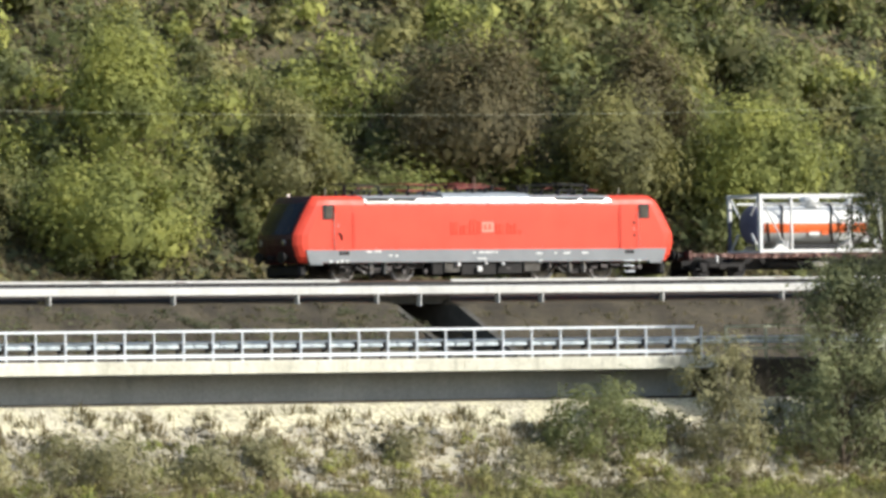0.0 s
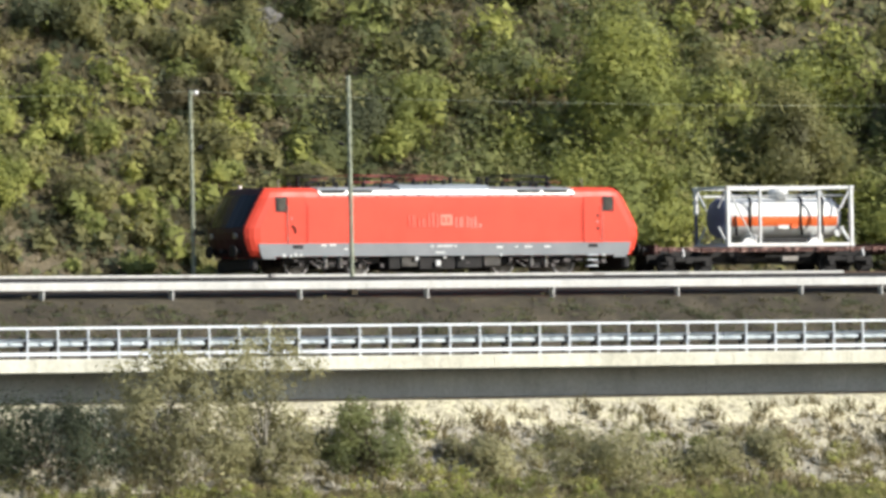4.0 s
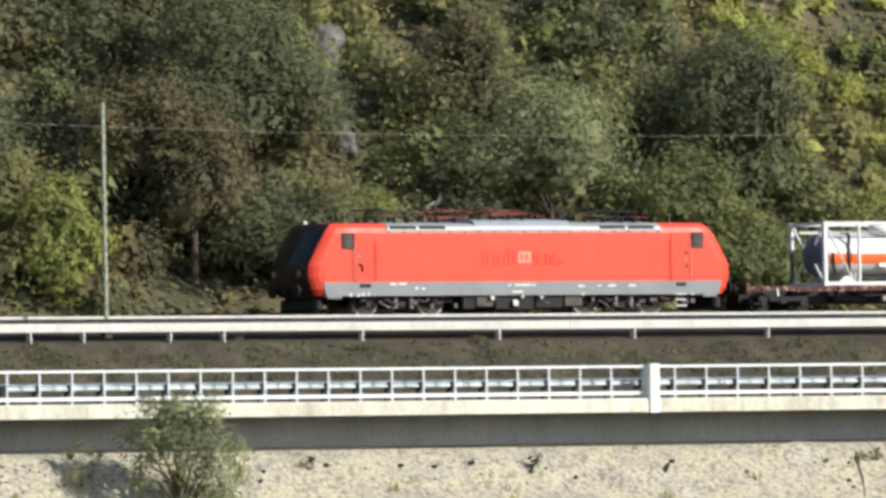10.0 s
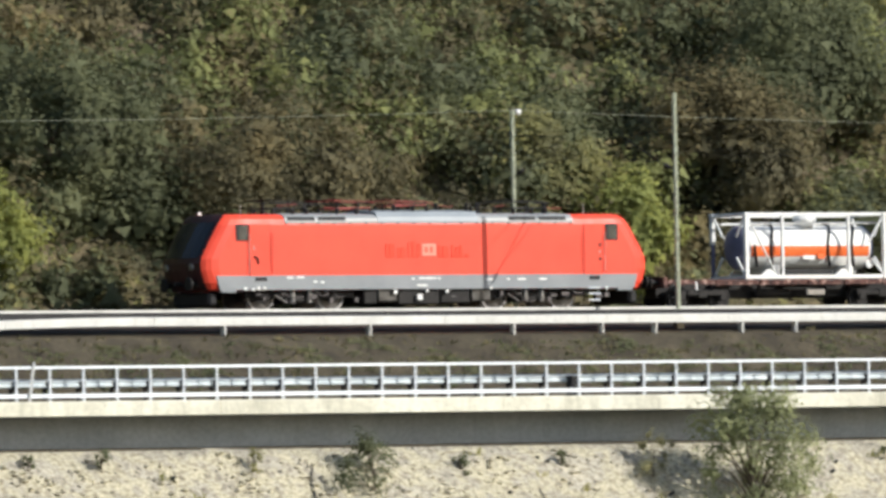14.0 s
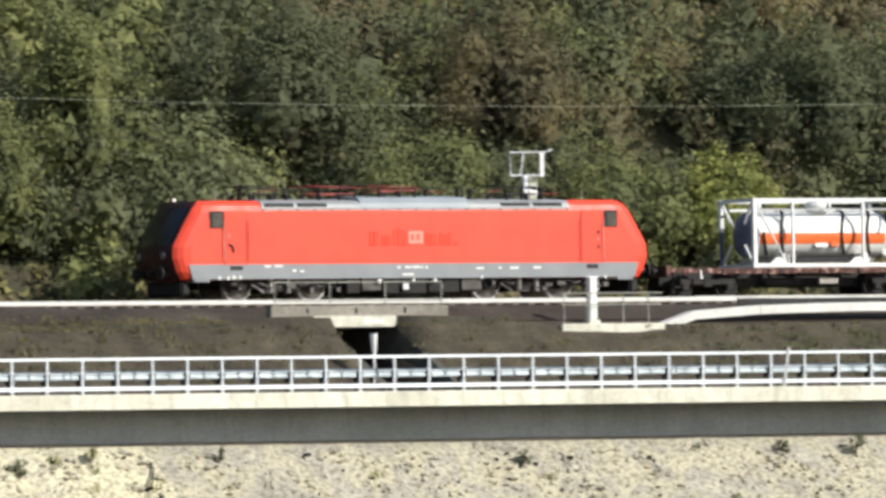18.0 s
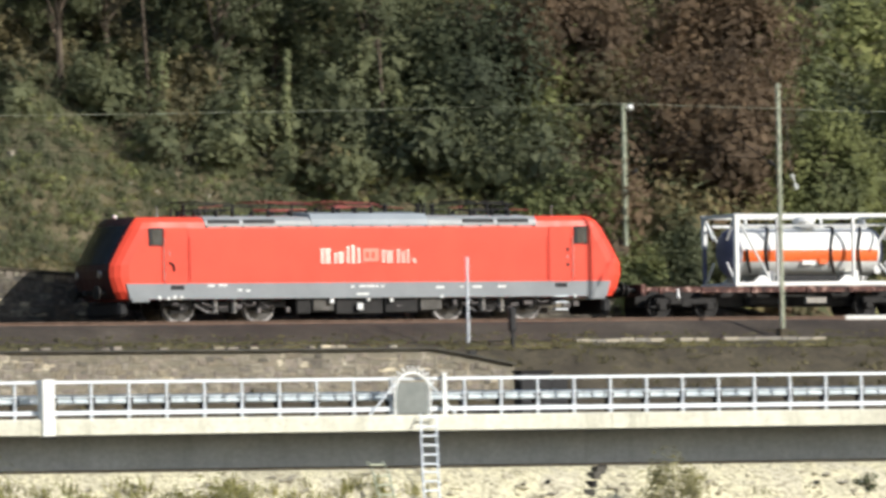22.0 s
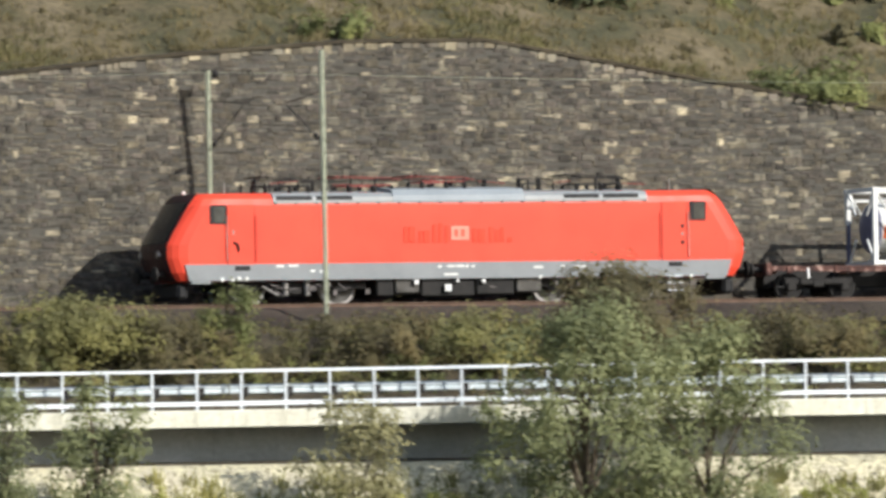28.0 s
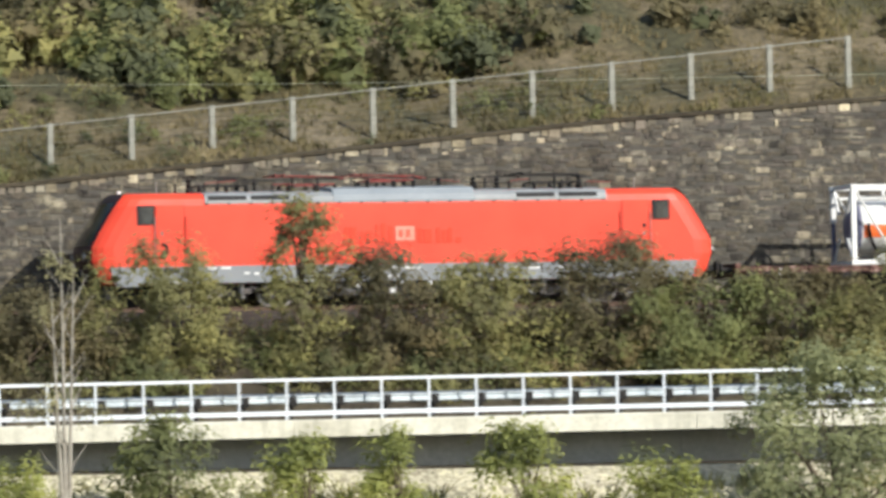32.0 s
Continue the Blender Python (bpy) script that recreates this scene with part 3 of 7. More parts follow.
for s in trough_posts:
    if s > 150:
        bm = bmesh.new()
        box(bm, -0.032, 0.032, -0.2, 0.06, -0.5, 0.0, 0.008)
        ob = part("trough_post", bm, TROUGH, trough)
        ob.matrix_basis = at(s, -8.35, -0.602 + duct_z(s))
slab = thing("cable_shaft", at(143.2, -8.4, -1.2), "pale concrete cable shaft slab with a pipe railing", "cable shaft")
part("slab", boxed(-2.3, 1.75, -0.75, 0.5, -0.35, 0.24, bevel=0.02), CONC, slab)
for x in (-2.15, -1.2, 0.2, 1.2):
    part("railing_post", rods([[(x, -0.6, 0.2), (x, -0.6, 1.26)]], 0.028), OLDSTEEL, slab)
for z in (0.88, 1.26):
    part("rail_pipe", rods([[(-2.2, -0.6, z), (1.75, -0.6, z)]], 0.024), OLDSTEEL, slab)
post = thing("marker_post", at(142.65, -8.2, -0.96), "square white concrete marker post on the shaft slab", "post")
part("shaft", boxed(-0.14, 0.14, -0.14, 0.14, 0, 1.58, bevel=0.02), WHITE, post)
part("foot", boxed(-0.2, 0.2, -0.2, 0.2, -0.1, 0.14, bevel=0.01), CONC, post)

# two passages below the railway
for a, b in PASSAGES:
    bridge = thing("railway_underbridge", Matrix(), "concrete railway underbridge over a dark passage with wing walls", "underbridge", "underbridges", kind="structure")
    bm = sweep([a - 0.35, (a + b) / 2, b + 0.35], lambda s: [(-8.0, -1.0), (-8.0, -0.68), (4.4, -0.62), (4.4, -1.0)])
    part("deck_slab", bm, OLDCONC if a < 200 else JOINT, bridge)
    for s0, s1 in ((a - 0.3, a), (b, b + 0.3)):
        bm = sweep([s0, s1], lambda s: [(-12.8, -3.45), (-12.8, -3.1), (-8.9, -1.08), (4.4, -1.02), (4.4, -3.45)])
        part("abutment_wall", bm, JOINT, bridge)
    part("back_wall", sweep([a - 0.4, b + 0.4], lambda s: [(4.45, -3.4), (4.45, -0.6), (4.8, -0.6), (4.8, -3.4)]), GIRDER, bridge)
    part("passage_floor", sweep([a, b], lambda s: [(-13, -3.35), (-13, -3.28), (4.4, -3.28), (4.4, -3.35)]), ASPHALT, bridge)
    if a < 200:
        bm = sweep(span(129.8, 136.7, 1.5), lambda s: [(-8.6, -0.9), (-8.6, -0.28), (-8.25, -0.27), (-8.25, -0.9)])
        part("parapet", bm, OLDCONC, bridge)
        for s in (131.2, 133.1, 135.0):
            ob = part("drain_slot", boxed(-0.05, 0.05, -0.012, 0.02, -0.12, 0.06), BLACK, bridge)
            ob.matrix_basis = at(s, -8.6, -0.42)
        bm = sweep(span(131.25, 134.45, 1.5), lambda s: [(-8.95, -1.0), (-8.95, -0.63), (-8.604, -0.62), (-8.604, -1.0)])
        part("lintel", bm, CONC, bridge)
rail = thing("parapet_railing", at(133.25, -8.42, -0.28), "dull grey pipe railing on the underbridge parapet", "railing")
for x in (-3.2, -1.05, 1.1, 3.3):
    part("post", rods([[(x, 0, 0), (x, 0, 0.78)]], 0.03), OLDSTEEL, rail)
for z in (0.16, 0.78):
    part("pipe", rods([[(-3.2, 0, z), (3.3, 0, z)]], 0.026), OLDSTEEL, rail)
sign = thing("passage_sign", at(131.5, -12.3, -3.3), "narrow white tapered sign post in the passage mouth", "sign post")
bm = bmesh.new()
turned(bm, (0, 0, 0), (0, 0, 1), [(0, 0.03), (0.9, 0.035), (1.2, 0.05), (1.95, 0.12), (2.0, 0.12)], 10)
part("shaft", bm, WHITE, sign)
stencil = thing("stencilled_writing", at(133.6, -8.955, -0.82), "faded white stencilled writing on the parapet", "writing")
for k in range(4):
    part("bar", boxed(k * 0.2 - 0.4, k * 0.2 - 0.26, -0.006, 0.0, -0.08, 0.12 - 0.03 * (k % 2)), WHITE, stencil)

# ---- hillside road on a girder viaduct ----
road = thing("road_viaduct", Matrix(), "hillside road viaduct with pale concrete edge beam and grey girder", "viaduct", kind="structure")
for k, a in enumerate(np.arange(-46.2, 334, 11.55)):
    e = min(a + 11.535, 266.8)
    if e - a < 1:
        continue
    sv = span(a, e, 2.9)
    bm = sweep(sv, lambda s: [(-20.25, -3.80 + road_z(s)), (-20.25, -3.36 + road_z(s)), (-20.2, -3.31 + road_z(s)), (-19.55, -3.33 + road_z(s)), (-19.55, -3.80 + road_z(s))])
    part("edge_beam", bm, CONC, road)
    bm = sweep(sv, lambda s: [(-18.5, -4.95 + road_z(s)), (-18.5, -3.802 + road_z(s)), (-13.2, -3.802 + road_z(s)), (-13.2, -4.95 + road_z(s))])
    part("girder", bm, GIRDER, road)
bm = sweep(span(-46, 335, 3), lambda s: [(-19.548, -3.80 + road_z(s)), (-19.548, -3.42 + road_z(s)), (-12.9, -3.36 + road_z(s)), (-12.9, -3.80 + road_z(s))])
part("road_surface", bm, ASPHALT, road)
bm = sweep(span(266.9, 335, 4), lambda s: [(-20.4, -5.4), (-20.2, -3.5), (-19.6, -3.4), (-19.56, -5.4)])
part("verge", bm, BANK, road)
bm = sweep(span(-46, 335, 4), lambda s: [(-19.1, -3.416 + road_z(s)), (-19.1, -3.409 + road_z(s)), (-18.98, -3.408 + road_z(s)), (-18.98, -3.415 + road_z(s))])
part("edge_line", bm, WHITE, road)

fence = thing("bridge_railing", Matrix(), "pale galvanised bridge railing with a top rail and upright posts", "railing")
posts, s = [], 12.03 - 42 * 1.352
while s < 127:
    posts.append(s)
    s += float(np.interp(s, [35, 50, 70, 85], [1.352, 1.34, 1.34, 1.304]))
posts += [float(v) for v in np.interp(range(101), [0, 8, 20, 34, 47, 49, 69, 98, 100], [127.53, 138.16, 154.2, 173.24, 191.08, 193.91, 221.98, 263.41, 266.2])]
post_mesh = None
for s in posts:
    if post_mesh is None:
        ob = part("post", boxed(-0.035, 0.035, -0.04, 0.03, 0, 1.12, bevel=0.008), GALV, fence)
        post_mesh = ob.data
    else:
        ob = new("post", post_mesh)
        ob.parent = fence
    ob.matrix_basis = at(s, -19.95, -3.32 + float(road_z(s)))
for name, lo, hi in (("top_rail", -2.235, -2.145), ("bottom_rail", -3.19, -3.06)):
    for a in np.arange(-46, 265, 11.55):
        e = min(a + 11.54, 266.8)
        bm = sweep(span(a, e, 2.9), lambda s: [(-20.0, lo + road_z(s)), (-20.0, hi + road_z(s)), (-19.9, hi + road_z(s)), (-19.9, lo + road_z(s))])
        part(name, bm, GALV, fence)

old = thing("old_railing", Matrix(), "dull grey two-bar railing beyond the viaduct's end", "railing")
for s in np.arange(267.5, 292, 2.0):
    ob = part("post", boxed(-0.04, 0.04, -0.04, 0.04, 0, 1.35, bevel=0.008), MAST, old)
    ob.matrix_basis = at(s, -19.9, -3.5)
for z in (-2.2, -2.65, -3.05):
    bm = sweep(span(267.4, 292, 3), lambda s: [(-19.98, z - 0.04), (-19.98, z + 0.04), (-19.92, z + 0.04), (-19.92, z - 0.04)])
    part("bar", bm, MAST, old)

guard = thing("guardrail", Matrix(), "bluish galvanised guardrail beam on brackets behind the bridge railing", "guardrail")
for a in np.arange(-46, 333, 11.55):
    bm = sweep(span(a, a + 11.5, 2.9), lambda s: [(-19.36, -2.85 + road_z(s)), (-19.44, -2.82 + road_z(s)), (-19.44, -2.76 + road_z(s)), (-19.39, -2.71 + road_z(s)),
                                                   (-19.44, -2.66 + road_z(s)), (-19.44, -2.60 + road_z(s)), (-19.36, -2.57 + road_z(s)), (-19.33, -2.71 + road_z(s))])
    part("beam", bm, BEAM, guard)
bracket_mesh = None
for s in posts:
    if bracket_mesh is None:
        bm = bmesh.new()
        box(bm, -0.05, 0.05, 0.05, 0.15, 0.0, 0.86, 0.01)
        box(bm, -0.1, 0.1, -0.2, 0.1, 0.5, 0.78, 0.01)
        ob = part("bracket", bm, UNDER, guard)
        bracket_mesh = ob.data
    else:
        ob = new("bracket", bracket_mesh)
        ob.parent = guard
    ob.matrix_basis = at(s + 0.3, -19.28, -3.42 + float(road_z(s)))

for s in (84.17, 192.77):
    cover = thing("joint_cover", at(s, -20.1, -3.9), "white sheet-metal cover over the viaduct's expansion joint", "cover", "joint covers")
    part("panel", boxed(-0.22, 0.22, -0.22, -0.16, 0.06, 1.80, bevel=0.025), WHITE, cover)
    part("side_flange", boxed(0.16, 0.22, -0.16, 0.12, 0.06, 1.78, bevel=0.01), WHITE, cover)
    part("side_flange", boxed(-0.22, -0.16, -0.16, 0.12, 0.06, 1.78, bevel=0.01), WHITE, cover)
    part("drip_edge", boxed(-0.21, 0.21, -0.24, -0.14, 0.0, 0.058, bevel=0.012), BLACK, cover)

plank = thing("leaning_plank", at(142.75, -20.06, -3.3), "white plank leaning against the bridge railing", "plank")
part("board", rods([[(-0.12, 0, 0), (0.1, 0.03, 1.28)]], 0.055, 4), WHITE, plank)
crate = thing("black_crate", at(165.0, -19.62, -3.3), "small black crate on the road's edge behind the railing", "crate")
part("body", boxed(-0.14, 0.14, -0.12, 0.12, 0, 0.62, bevel=0.02), BLACK, crate)
part("lid", boxed(-0.16, 0.16, -0.14, 0.14, 0.62, 0.66, bevel=0.01), UNDER, crate)

gate = thing("access_gate", at(96.9, -20.12, -3.32), "arched galvanised service gate in the bridge railing", "gate")
arc = [(0.62 * math.cos(a), 0, 0.68 + 0.62 * math.sin(a)) for a in np.linspace(0, math.pi, 13)]
part("arch", rods([[(0.62, 0, 0)] + arc + [(-0.62, 0, 0)]], 0.048, 8), WHITE, gate)
part("sheet", boxed(-0.55, 0.55, -0.02, 0.02, 0.05, 1.02, bevel=0.005), MESHM, gate, "grey perforated sheet")
for side in (-1, 1):
    part("stay", rods([[(side * 0.6, -0.02, 0.98), (side * 1.5, -0.02, 0.02)]], 0.035), GALV, gate)
part("hinge_post", boxed(1.05, 1.2, -0.05, 0.05, 0, 1.3, bevel=0.01), WHITE, gate)
spikes = [[(0.64 * math.cos(a), 0, 0.68 + 0.64 * math.sin(a)), (0.86 * math.cos(a + d), -0.04, 0.68 + 0.86 * math.sin(a + d))] for a in np.linspace(0.5, math.pi - 0.1, 12) for d in (-0.12, 0.12)]
part("anti_climb_spikes", rods(spikes, 0.02, 5), WHITE, gate, "white anti-climb spikes")
for s, lean, m, lab, n0, z0, n1, z1 in ((97.3, 0.0, GALV, "galvanised steel ladder from the gate down the rock", -20.4, -3.3, -24.9, -7.6), (94.9, 0.75, MAST, "dull grey steel ladder down the rock below the viaduct", -21.3, -4.75, -25.1, -7.8)):
    ladder = thing("ladder", at(s, n0, z0), lab, "ladder", "ladders")
    # drawn on the slant, so that each ladder keeps clear of the rock
    out, fall = (-1.05, -1.7) if n0 > -21 else (-0.5, -0.35)
    run = [(0, 0, 0), (0.51 * out + lean * 0.25, out, fall), (0.51 * (n1 - n0) + lean, n1 - n0, z1 - z0)]
    for x in (-0.27, 0.27):
        part("stile", rods([[(x + p[0], p[1], p[2]) for p in run]], 0.035), m, ladder)
    for u, v in zip(run[:-1], run[1:]):
        for z in np.arange(u[2] - 0.1, v[2], -0.29):
            k = (z - u[2]) / (v[2] - u[2])
            x, y = u[0] + (v[0] - u[0]) * k, u[1] + (v[1] - u[1]) * k
            part("rung", rods([[(x - 0.27, y, z), (x + 0.27, y, z)]], 0.034), m, ladder)

# ---- stone retaining walls ----
def stone_mesh(rng, w, h, d, material):
    """A roughly dressed stone with worn edges, facing -y."""
    bm = bmesh.new()
    e = 0.14 * min(w, h)
    j = lambda: rng.uniform(-0.2, 0.2) * e
    back = [bm.verts.new((x, 0, z)) for x, z in ((0, 0), (w, 0), (w, h), (0, h))]
    front = [bm.verts.new((x + j(), -d + j() * 0.3, z + j())) for x, z in ((e, e), (w - e, e), (w - e, h - e), (e, h - e))]
    for u, v in ((back, front),):
        for k in range(4):
            bm.faces.new((u[k], u[(k + 1) % 4], v[(k + 1) % 4], v[k]))
    bm.faces.new(front)
    me = bpy.data.meshes.new("stone")
    bmesh.ops.recalc_face_normals(bm, faces=bm.faces)
    bm.to_mesh(me)
    bm.free()
    me.materials.append(material)
    return me


def stones(parent, rng, s0, s1, top, foot, face_n, lean, single=(1e9, 1e9), material=STONE):
    """Courses of stones on a wall face; those with s in `single` are objects of their own, the rest one mesh."""
    kinds = [stone_mesh(rng, w * rng.uniform(0.85, 1.15), h, rng.uniform(0.01, 0.035), material) for w in (0.11, 0.17, 0.25, 0.36, 0.5) for h in (0.08, 0.12, 0.17, 0.24) for _ in range(2)]
    data = []
    for me in kinds:
        data.append((np.array([v.co[:] for v in me.vertices]), [tuple(p.vertices) for p in me.polygons], max(v.co.x for v in me.vertices)))
    verts, faces, count, alone = [], [], 0, 0
    for row in range(int((9.2 - foot) / 0.165)):
        s = s0 + rng.uniform(0, 0.5)
        course = foot + row * 0.165
        while s < s1:
            i = rng.randrange(len(kinds))
            v, f, w = data[i]
            z = course + rng.uniform(-0.07, 0.07) + 0.05 * math.sin(s * 0.7 + row)
            if z + 0.2 < top(s) - 0.1 and z + 0.2 < top(s + w) - 0.1:
                n = face_n + lean * (z - foot)
                if single[0] < s < single[1] and z < single[2]:
                    ob = new("stone", kinds[i])
                    ob.parent = parent
                    ob.matrix_basis = at(s, n, z)
                    alone += 1
                else:
                    a = float(heading(s))
                    o = place(s, n, z)
                    c, d = math.cos(a), math.sin(a)
                    p = np.stack([o[0] + v[:, 0] * c - v[:, 1] * d, o[1] + v[:, 0] * d + v[:, 1] * c, o[2] + v[:, 2]], -1)
                    verts.append(p)
                    faces.extend([tuple(q + count for q in poly) for poly in f])
                    count += len(v)
            s += w + rng.uniform(0.0, 0.03)
    me = bpy.data.meshes.new("stone_facing")
    me.from_pydata(np.concatenate(verts).tolist(), [], faces)
    me.materials.append(material)
    ob = new("stone_facing", me)
    ob.parent = parent
    tagged(ob, kind="stuff")


rng = random.Random(5)
wall = thing("retaining_wall", Matrix(), "tall grey rubble-stone retaining wall behind the railway, its top rising and falling", "retaining wall", kind="structure")
bm = sweep(span(-40, 124, 1.5), lambda s: [(3.235, -0.75), (3.30 + 0.09 * (wall_top(s) - 0.1), wall_top(s) - 0.1), (4.7, wall_top(s) - 0.1), (4.7, -0.75)])
part("core", bm, JOINT, wall)
bm = sweep(span(-40, 124, 1.5), lambda s: [(3.19 + 0.09 * wall_top(s), wall_top(s) - 0.1), (3.19 + 0.09 * wall_top(s), wall_top(s)), (4.75, wall_top(s) + 0.04), (4.75, wall_top(s) - 0.1)])
part("coping", bm, BANK, wall, "dark brown coping")
stones(wall, rng, -25, 122, lambda s: float(wall_top(s)), -0.6, 3.252, 0.09, (60, 65, 2.2))

# a course of paler stones right under the coping
s = -25.0
vv, ff = [], []
while s < 121:
    w, h = rng.uniform(0.14, 0.42), rng.uniform(0.12, 0.26)
    if rng.random() < 0.72:
        top = float(min(wall_top(s), wall_top(s + w))) - 0.11
        n = 3.275 + 0.09 * (top - h * 0.5) - rng.uniform(0.0, 0.03)
        base = len(vv)
        for ds in (0, w):
            for dn in (0, 0.12):
                for dz in (0, -h):
                    vv.append(tuple(place(s + ds, n + dn, top + dz + rng.uniform(-0.02, 0.02))))
        ff += [tuple(base + k for k in q) for q in ((0, 1, 5, 4), (0, 4, 6, 2), (1, 3, 7, 5), (0, 2, 3, 1), (4, 5, 7, 6))]
    s += w + rng.uniform(0.01, 0.1)
me = bpy.data.meshes.new("top_course")
me.from_pydata(vv, [], ff)
me.materials.append(TOPSTONE)
ob = new("top_course", me)
ob.parent = wall
tagged(ob, "row of paler stones under the coping", kind="stuff")

LOW_S, LOW_Z = [75, 77, 79.5, 82, 95, 102.5, 105.5], [-2.2, -1.87, -1.3, -1.02, -1.06, -1.05, -1.6]
low = thing("low_stone_wall", Matrix(), "low stone wall with a dark coping below the railway bank", "stone wall", kind="structure")
low_top = lambda s: float(np.interp(s, LOW_S, LOW_Z))
bm = sweep(span(75.2, 105.4, 1.0), lambda s: [(-11.4, -3.3), (-11.35, low_top(s) - 0.05), (-10.3, low_top(s) - 0.02), (-10.3, -3.3)])
part("core", bm, PALEJOINT, low)
bm = sweep(span(75.2, 105.4, 1.0), lambda s: [(-11.5, low_top(s) - 0.05), (-11.5, low_top(s)), (-10.9, low_top(s) + 0.02), (-10.9, low_top(s) - 0.05)])
part("coping", bm, JOINT, low, "dark coping line")
stones(low, rng, 75.4, 105, low_top, -3.3, -11.39, 0.02, (88, 92, 9), material=PALESTONE)

# pale loose stones along the top of the low wall
for k in range(22):
    s = 79.5 + 24 * rng.random()
    ob = part("cap_stone", boxed(-rng.uniform(0.06, 0.3), rng.uniform(0.06, 0.3), -0.12, 0.12, -0.05, rng.uniform(0.03, 0.1), bevel=0.02), PALESTONE, low)
    ob.matrix_basis = at(s, -10.9 + rng.uniform(0, 0.9), low_top(s) + 0.01 + 0.06 * rng.random())

# ---- the train ----
def nose_x(z):
    return float(np.interp(z, [0.80, 1.0, 1.3, 1.75, 1.95, 2.5, 2.9, 3.12, 3.3, 3.44, 3.52], [-9.12, -9.27, -9.42, -9.47, -9.42, -9.1, -8.85, -8.71, -8.58, -8.44, -8.3]))


def locomotive():
    loco = thing("locomotive", Matrix(), "bright red electric locomotive with grey skirt and grey roof panels", "locomotive")
    near = [(-1.40, 0.80), (-1.455, 1.05), (-1.46, 1.5), (-1.46, 1.9), (-1.46, 2.3), (-1.46, 2.7), (-1.455, 3.08), (-1.40, 3.28), (-1.24, 3.42), (-0.9, 3.47), (0, 3.49)]
    outline = near + [(-y, z) for y, z in near[-2::-1]]
    bm = bmesh.new()
    rings = []
    for sign in (1, -1):
        stations = [(0.0, 0.84), (0.13, 0.91), (0.32, 0.968), (0.6, 1.0)]
        for d, f in stations if sign == 1 else stations[::-1]:
            rings.append([bm.verts.new((sign * (nose_x(z) + d), y * f, z)) for y, z in outline])
    for u, v in zip(rings[:-1], rings[1:]):
        for k in range(len(outline) - 1):
            bm.faces.new((u[k], u[k + 1], v[k + 1], v[k]))
        bm.faces.new((u[-1], u[0], v[0], v[-1]))
    part("body_shell", bm, RED, loco)
    # bulging cab fronts, their shade painted in dark, with dark glass
    cols = (-1, -0.9, -0.6, -0.2, 0.2, 0.6, 0.9, 1)
    def front(e, z, k, lift=0.0):
        w = float(np.interp(z, [0.8, 1.05, 3.08, 3.28, 3.42, 3.49], [1.17, 1.222, 1.222, 1.215, 1.2, 1.15]))
        return (e * (nose_x(z) - 0.2 * (1 - k * k) - lift), w * k, z)
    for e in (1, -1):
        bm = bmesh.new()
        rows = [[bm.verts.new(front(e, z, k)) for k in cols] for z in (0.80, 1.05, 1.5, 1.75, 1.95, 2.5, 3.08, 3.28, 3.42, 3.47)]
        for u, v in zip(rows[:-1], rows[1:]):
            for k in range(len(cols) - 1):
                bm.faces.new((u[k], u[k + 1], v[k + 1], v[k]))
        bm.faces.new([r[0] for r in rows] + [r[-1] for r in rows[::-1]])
        cab = part("cab_front", bm, FRONT, loco, "cab front with its shade painted in dark", smooth=False)
        bm = bmesh.new()
        rows = [[[bm.verts.new(front(e, z, k * 0.88, o)) for k in cols] for z in (1.95, 2.4, 2.8, 3.2)] for o in (0.018, 0.002)]
        for g in rows:
            for u, v in zip(g[:-1], g[1:]):
                for k in range(len(cols) - 1):
                    bm.faces.new((u[k], u[k + 1], v[k + 1], v[k]))
        part("windscreen", bm, GLASS, cab, "dark windscreen")

    for sy in (-1, 1):
        bm = bmesh.new()
        f = lambda x, y, z: bm.verts.new((x, sy * y, z))
        a = [f(-8.95, 1.462, 1.30), f(8.95, 1.462, 1.30), f(8.8, 1.448, 0.80), f(-8.8, 1.448, 0.80)]
        b = [f(-8.95, 1.40, 1.30), f(8.95, 1.40, 1.30), f(8.8, 1.37, 0.80), f(-8.8, 1.37, 0.80)]
        bm.faces.new(a)
        bm.faces.new(b[::-1])
        for k in range(4):
            bm.faces.new((a[k], a[(k + 1) % 4], b[(k + 1) % 4], b[k]))
        for v in a:
            v.co.y += sy * 0.008
        part("skirt", bm, GREY, loco, "grey skirt band")
        for end in (-1, 1):
            part("skirt_end", boxed(*sorted((end * 8.1, end * 8.75)), *sorted((sy * 1.30, sy * 1.435)), 0.70, 0.86, bevel=0.02), GREY, loco)
            x = end * 7.85
            win = part("side_window", boxed(x - 0.28, x + 0.28, *sorted((sy * 1.44, sy * 1.468)), 2.50, 3.10, bevel=0.03), BLACK, loco, "dark cab side window")
            part("pane", boxed(x - 0.13, x + 0.22, *sorted((sy * 1.46, sy * 1.474)), 2.56, 3.04), CABGLASS, win, "dark grey cab pane")
            d0, d1 = (-7.54, -6.70) if end < 0 else (6.66, 7.46)
            door = part("cab_door", boxed(d0, d1, *sorted((sy * 1.44, sy * 1.475)), 1.28, 3.1, bevel=0.012), RED, loco)
            part("door_gap", boxed(d0 - 0.02, d0, *sorted((sy * 1.44, sy * 1.466)), 1.25, 3.1), RED_DARK, door)
            part("door_gap", boxed(d1, d1 + 0.02, *sorted((sy * 1.44, sy * 1.466)), 1.25, 3.1), RED_DARK, door)
            part("step_recess", boxed(d0 + 0.2, d1 - 0.15, *sorted((sy * 1.45, sy * 1.481)), 1.10, 1.24, bevel=0.01), BLACK, door)
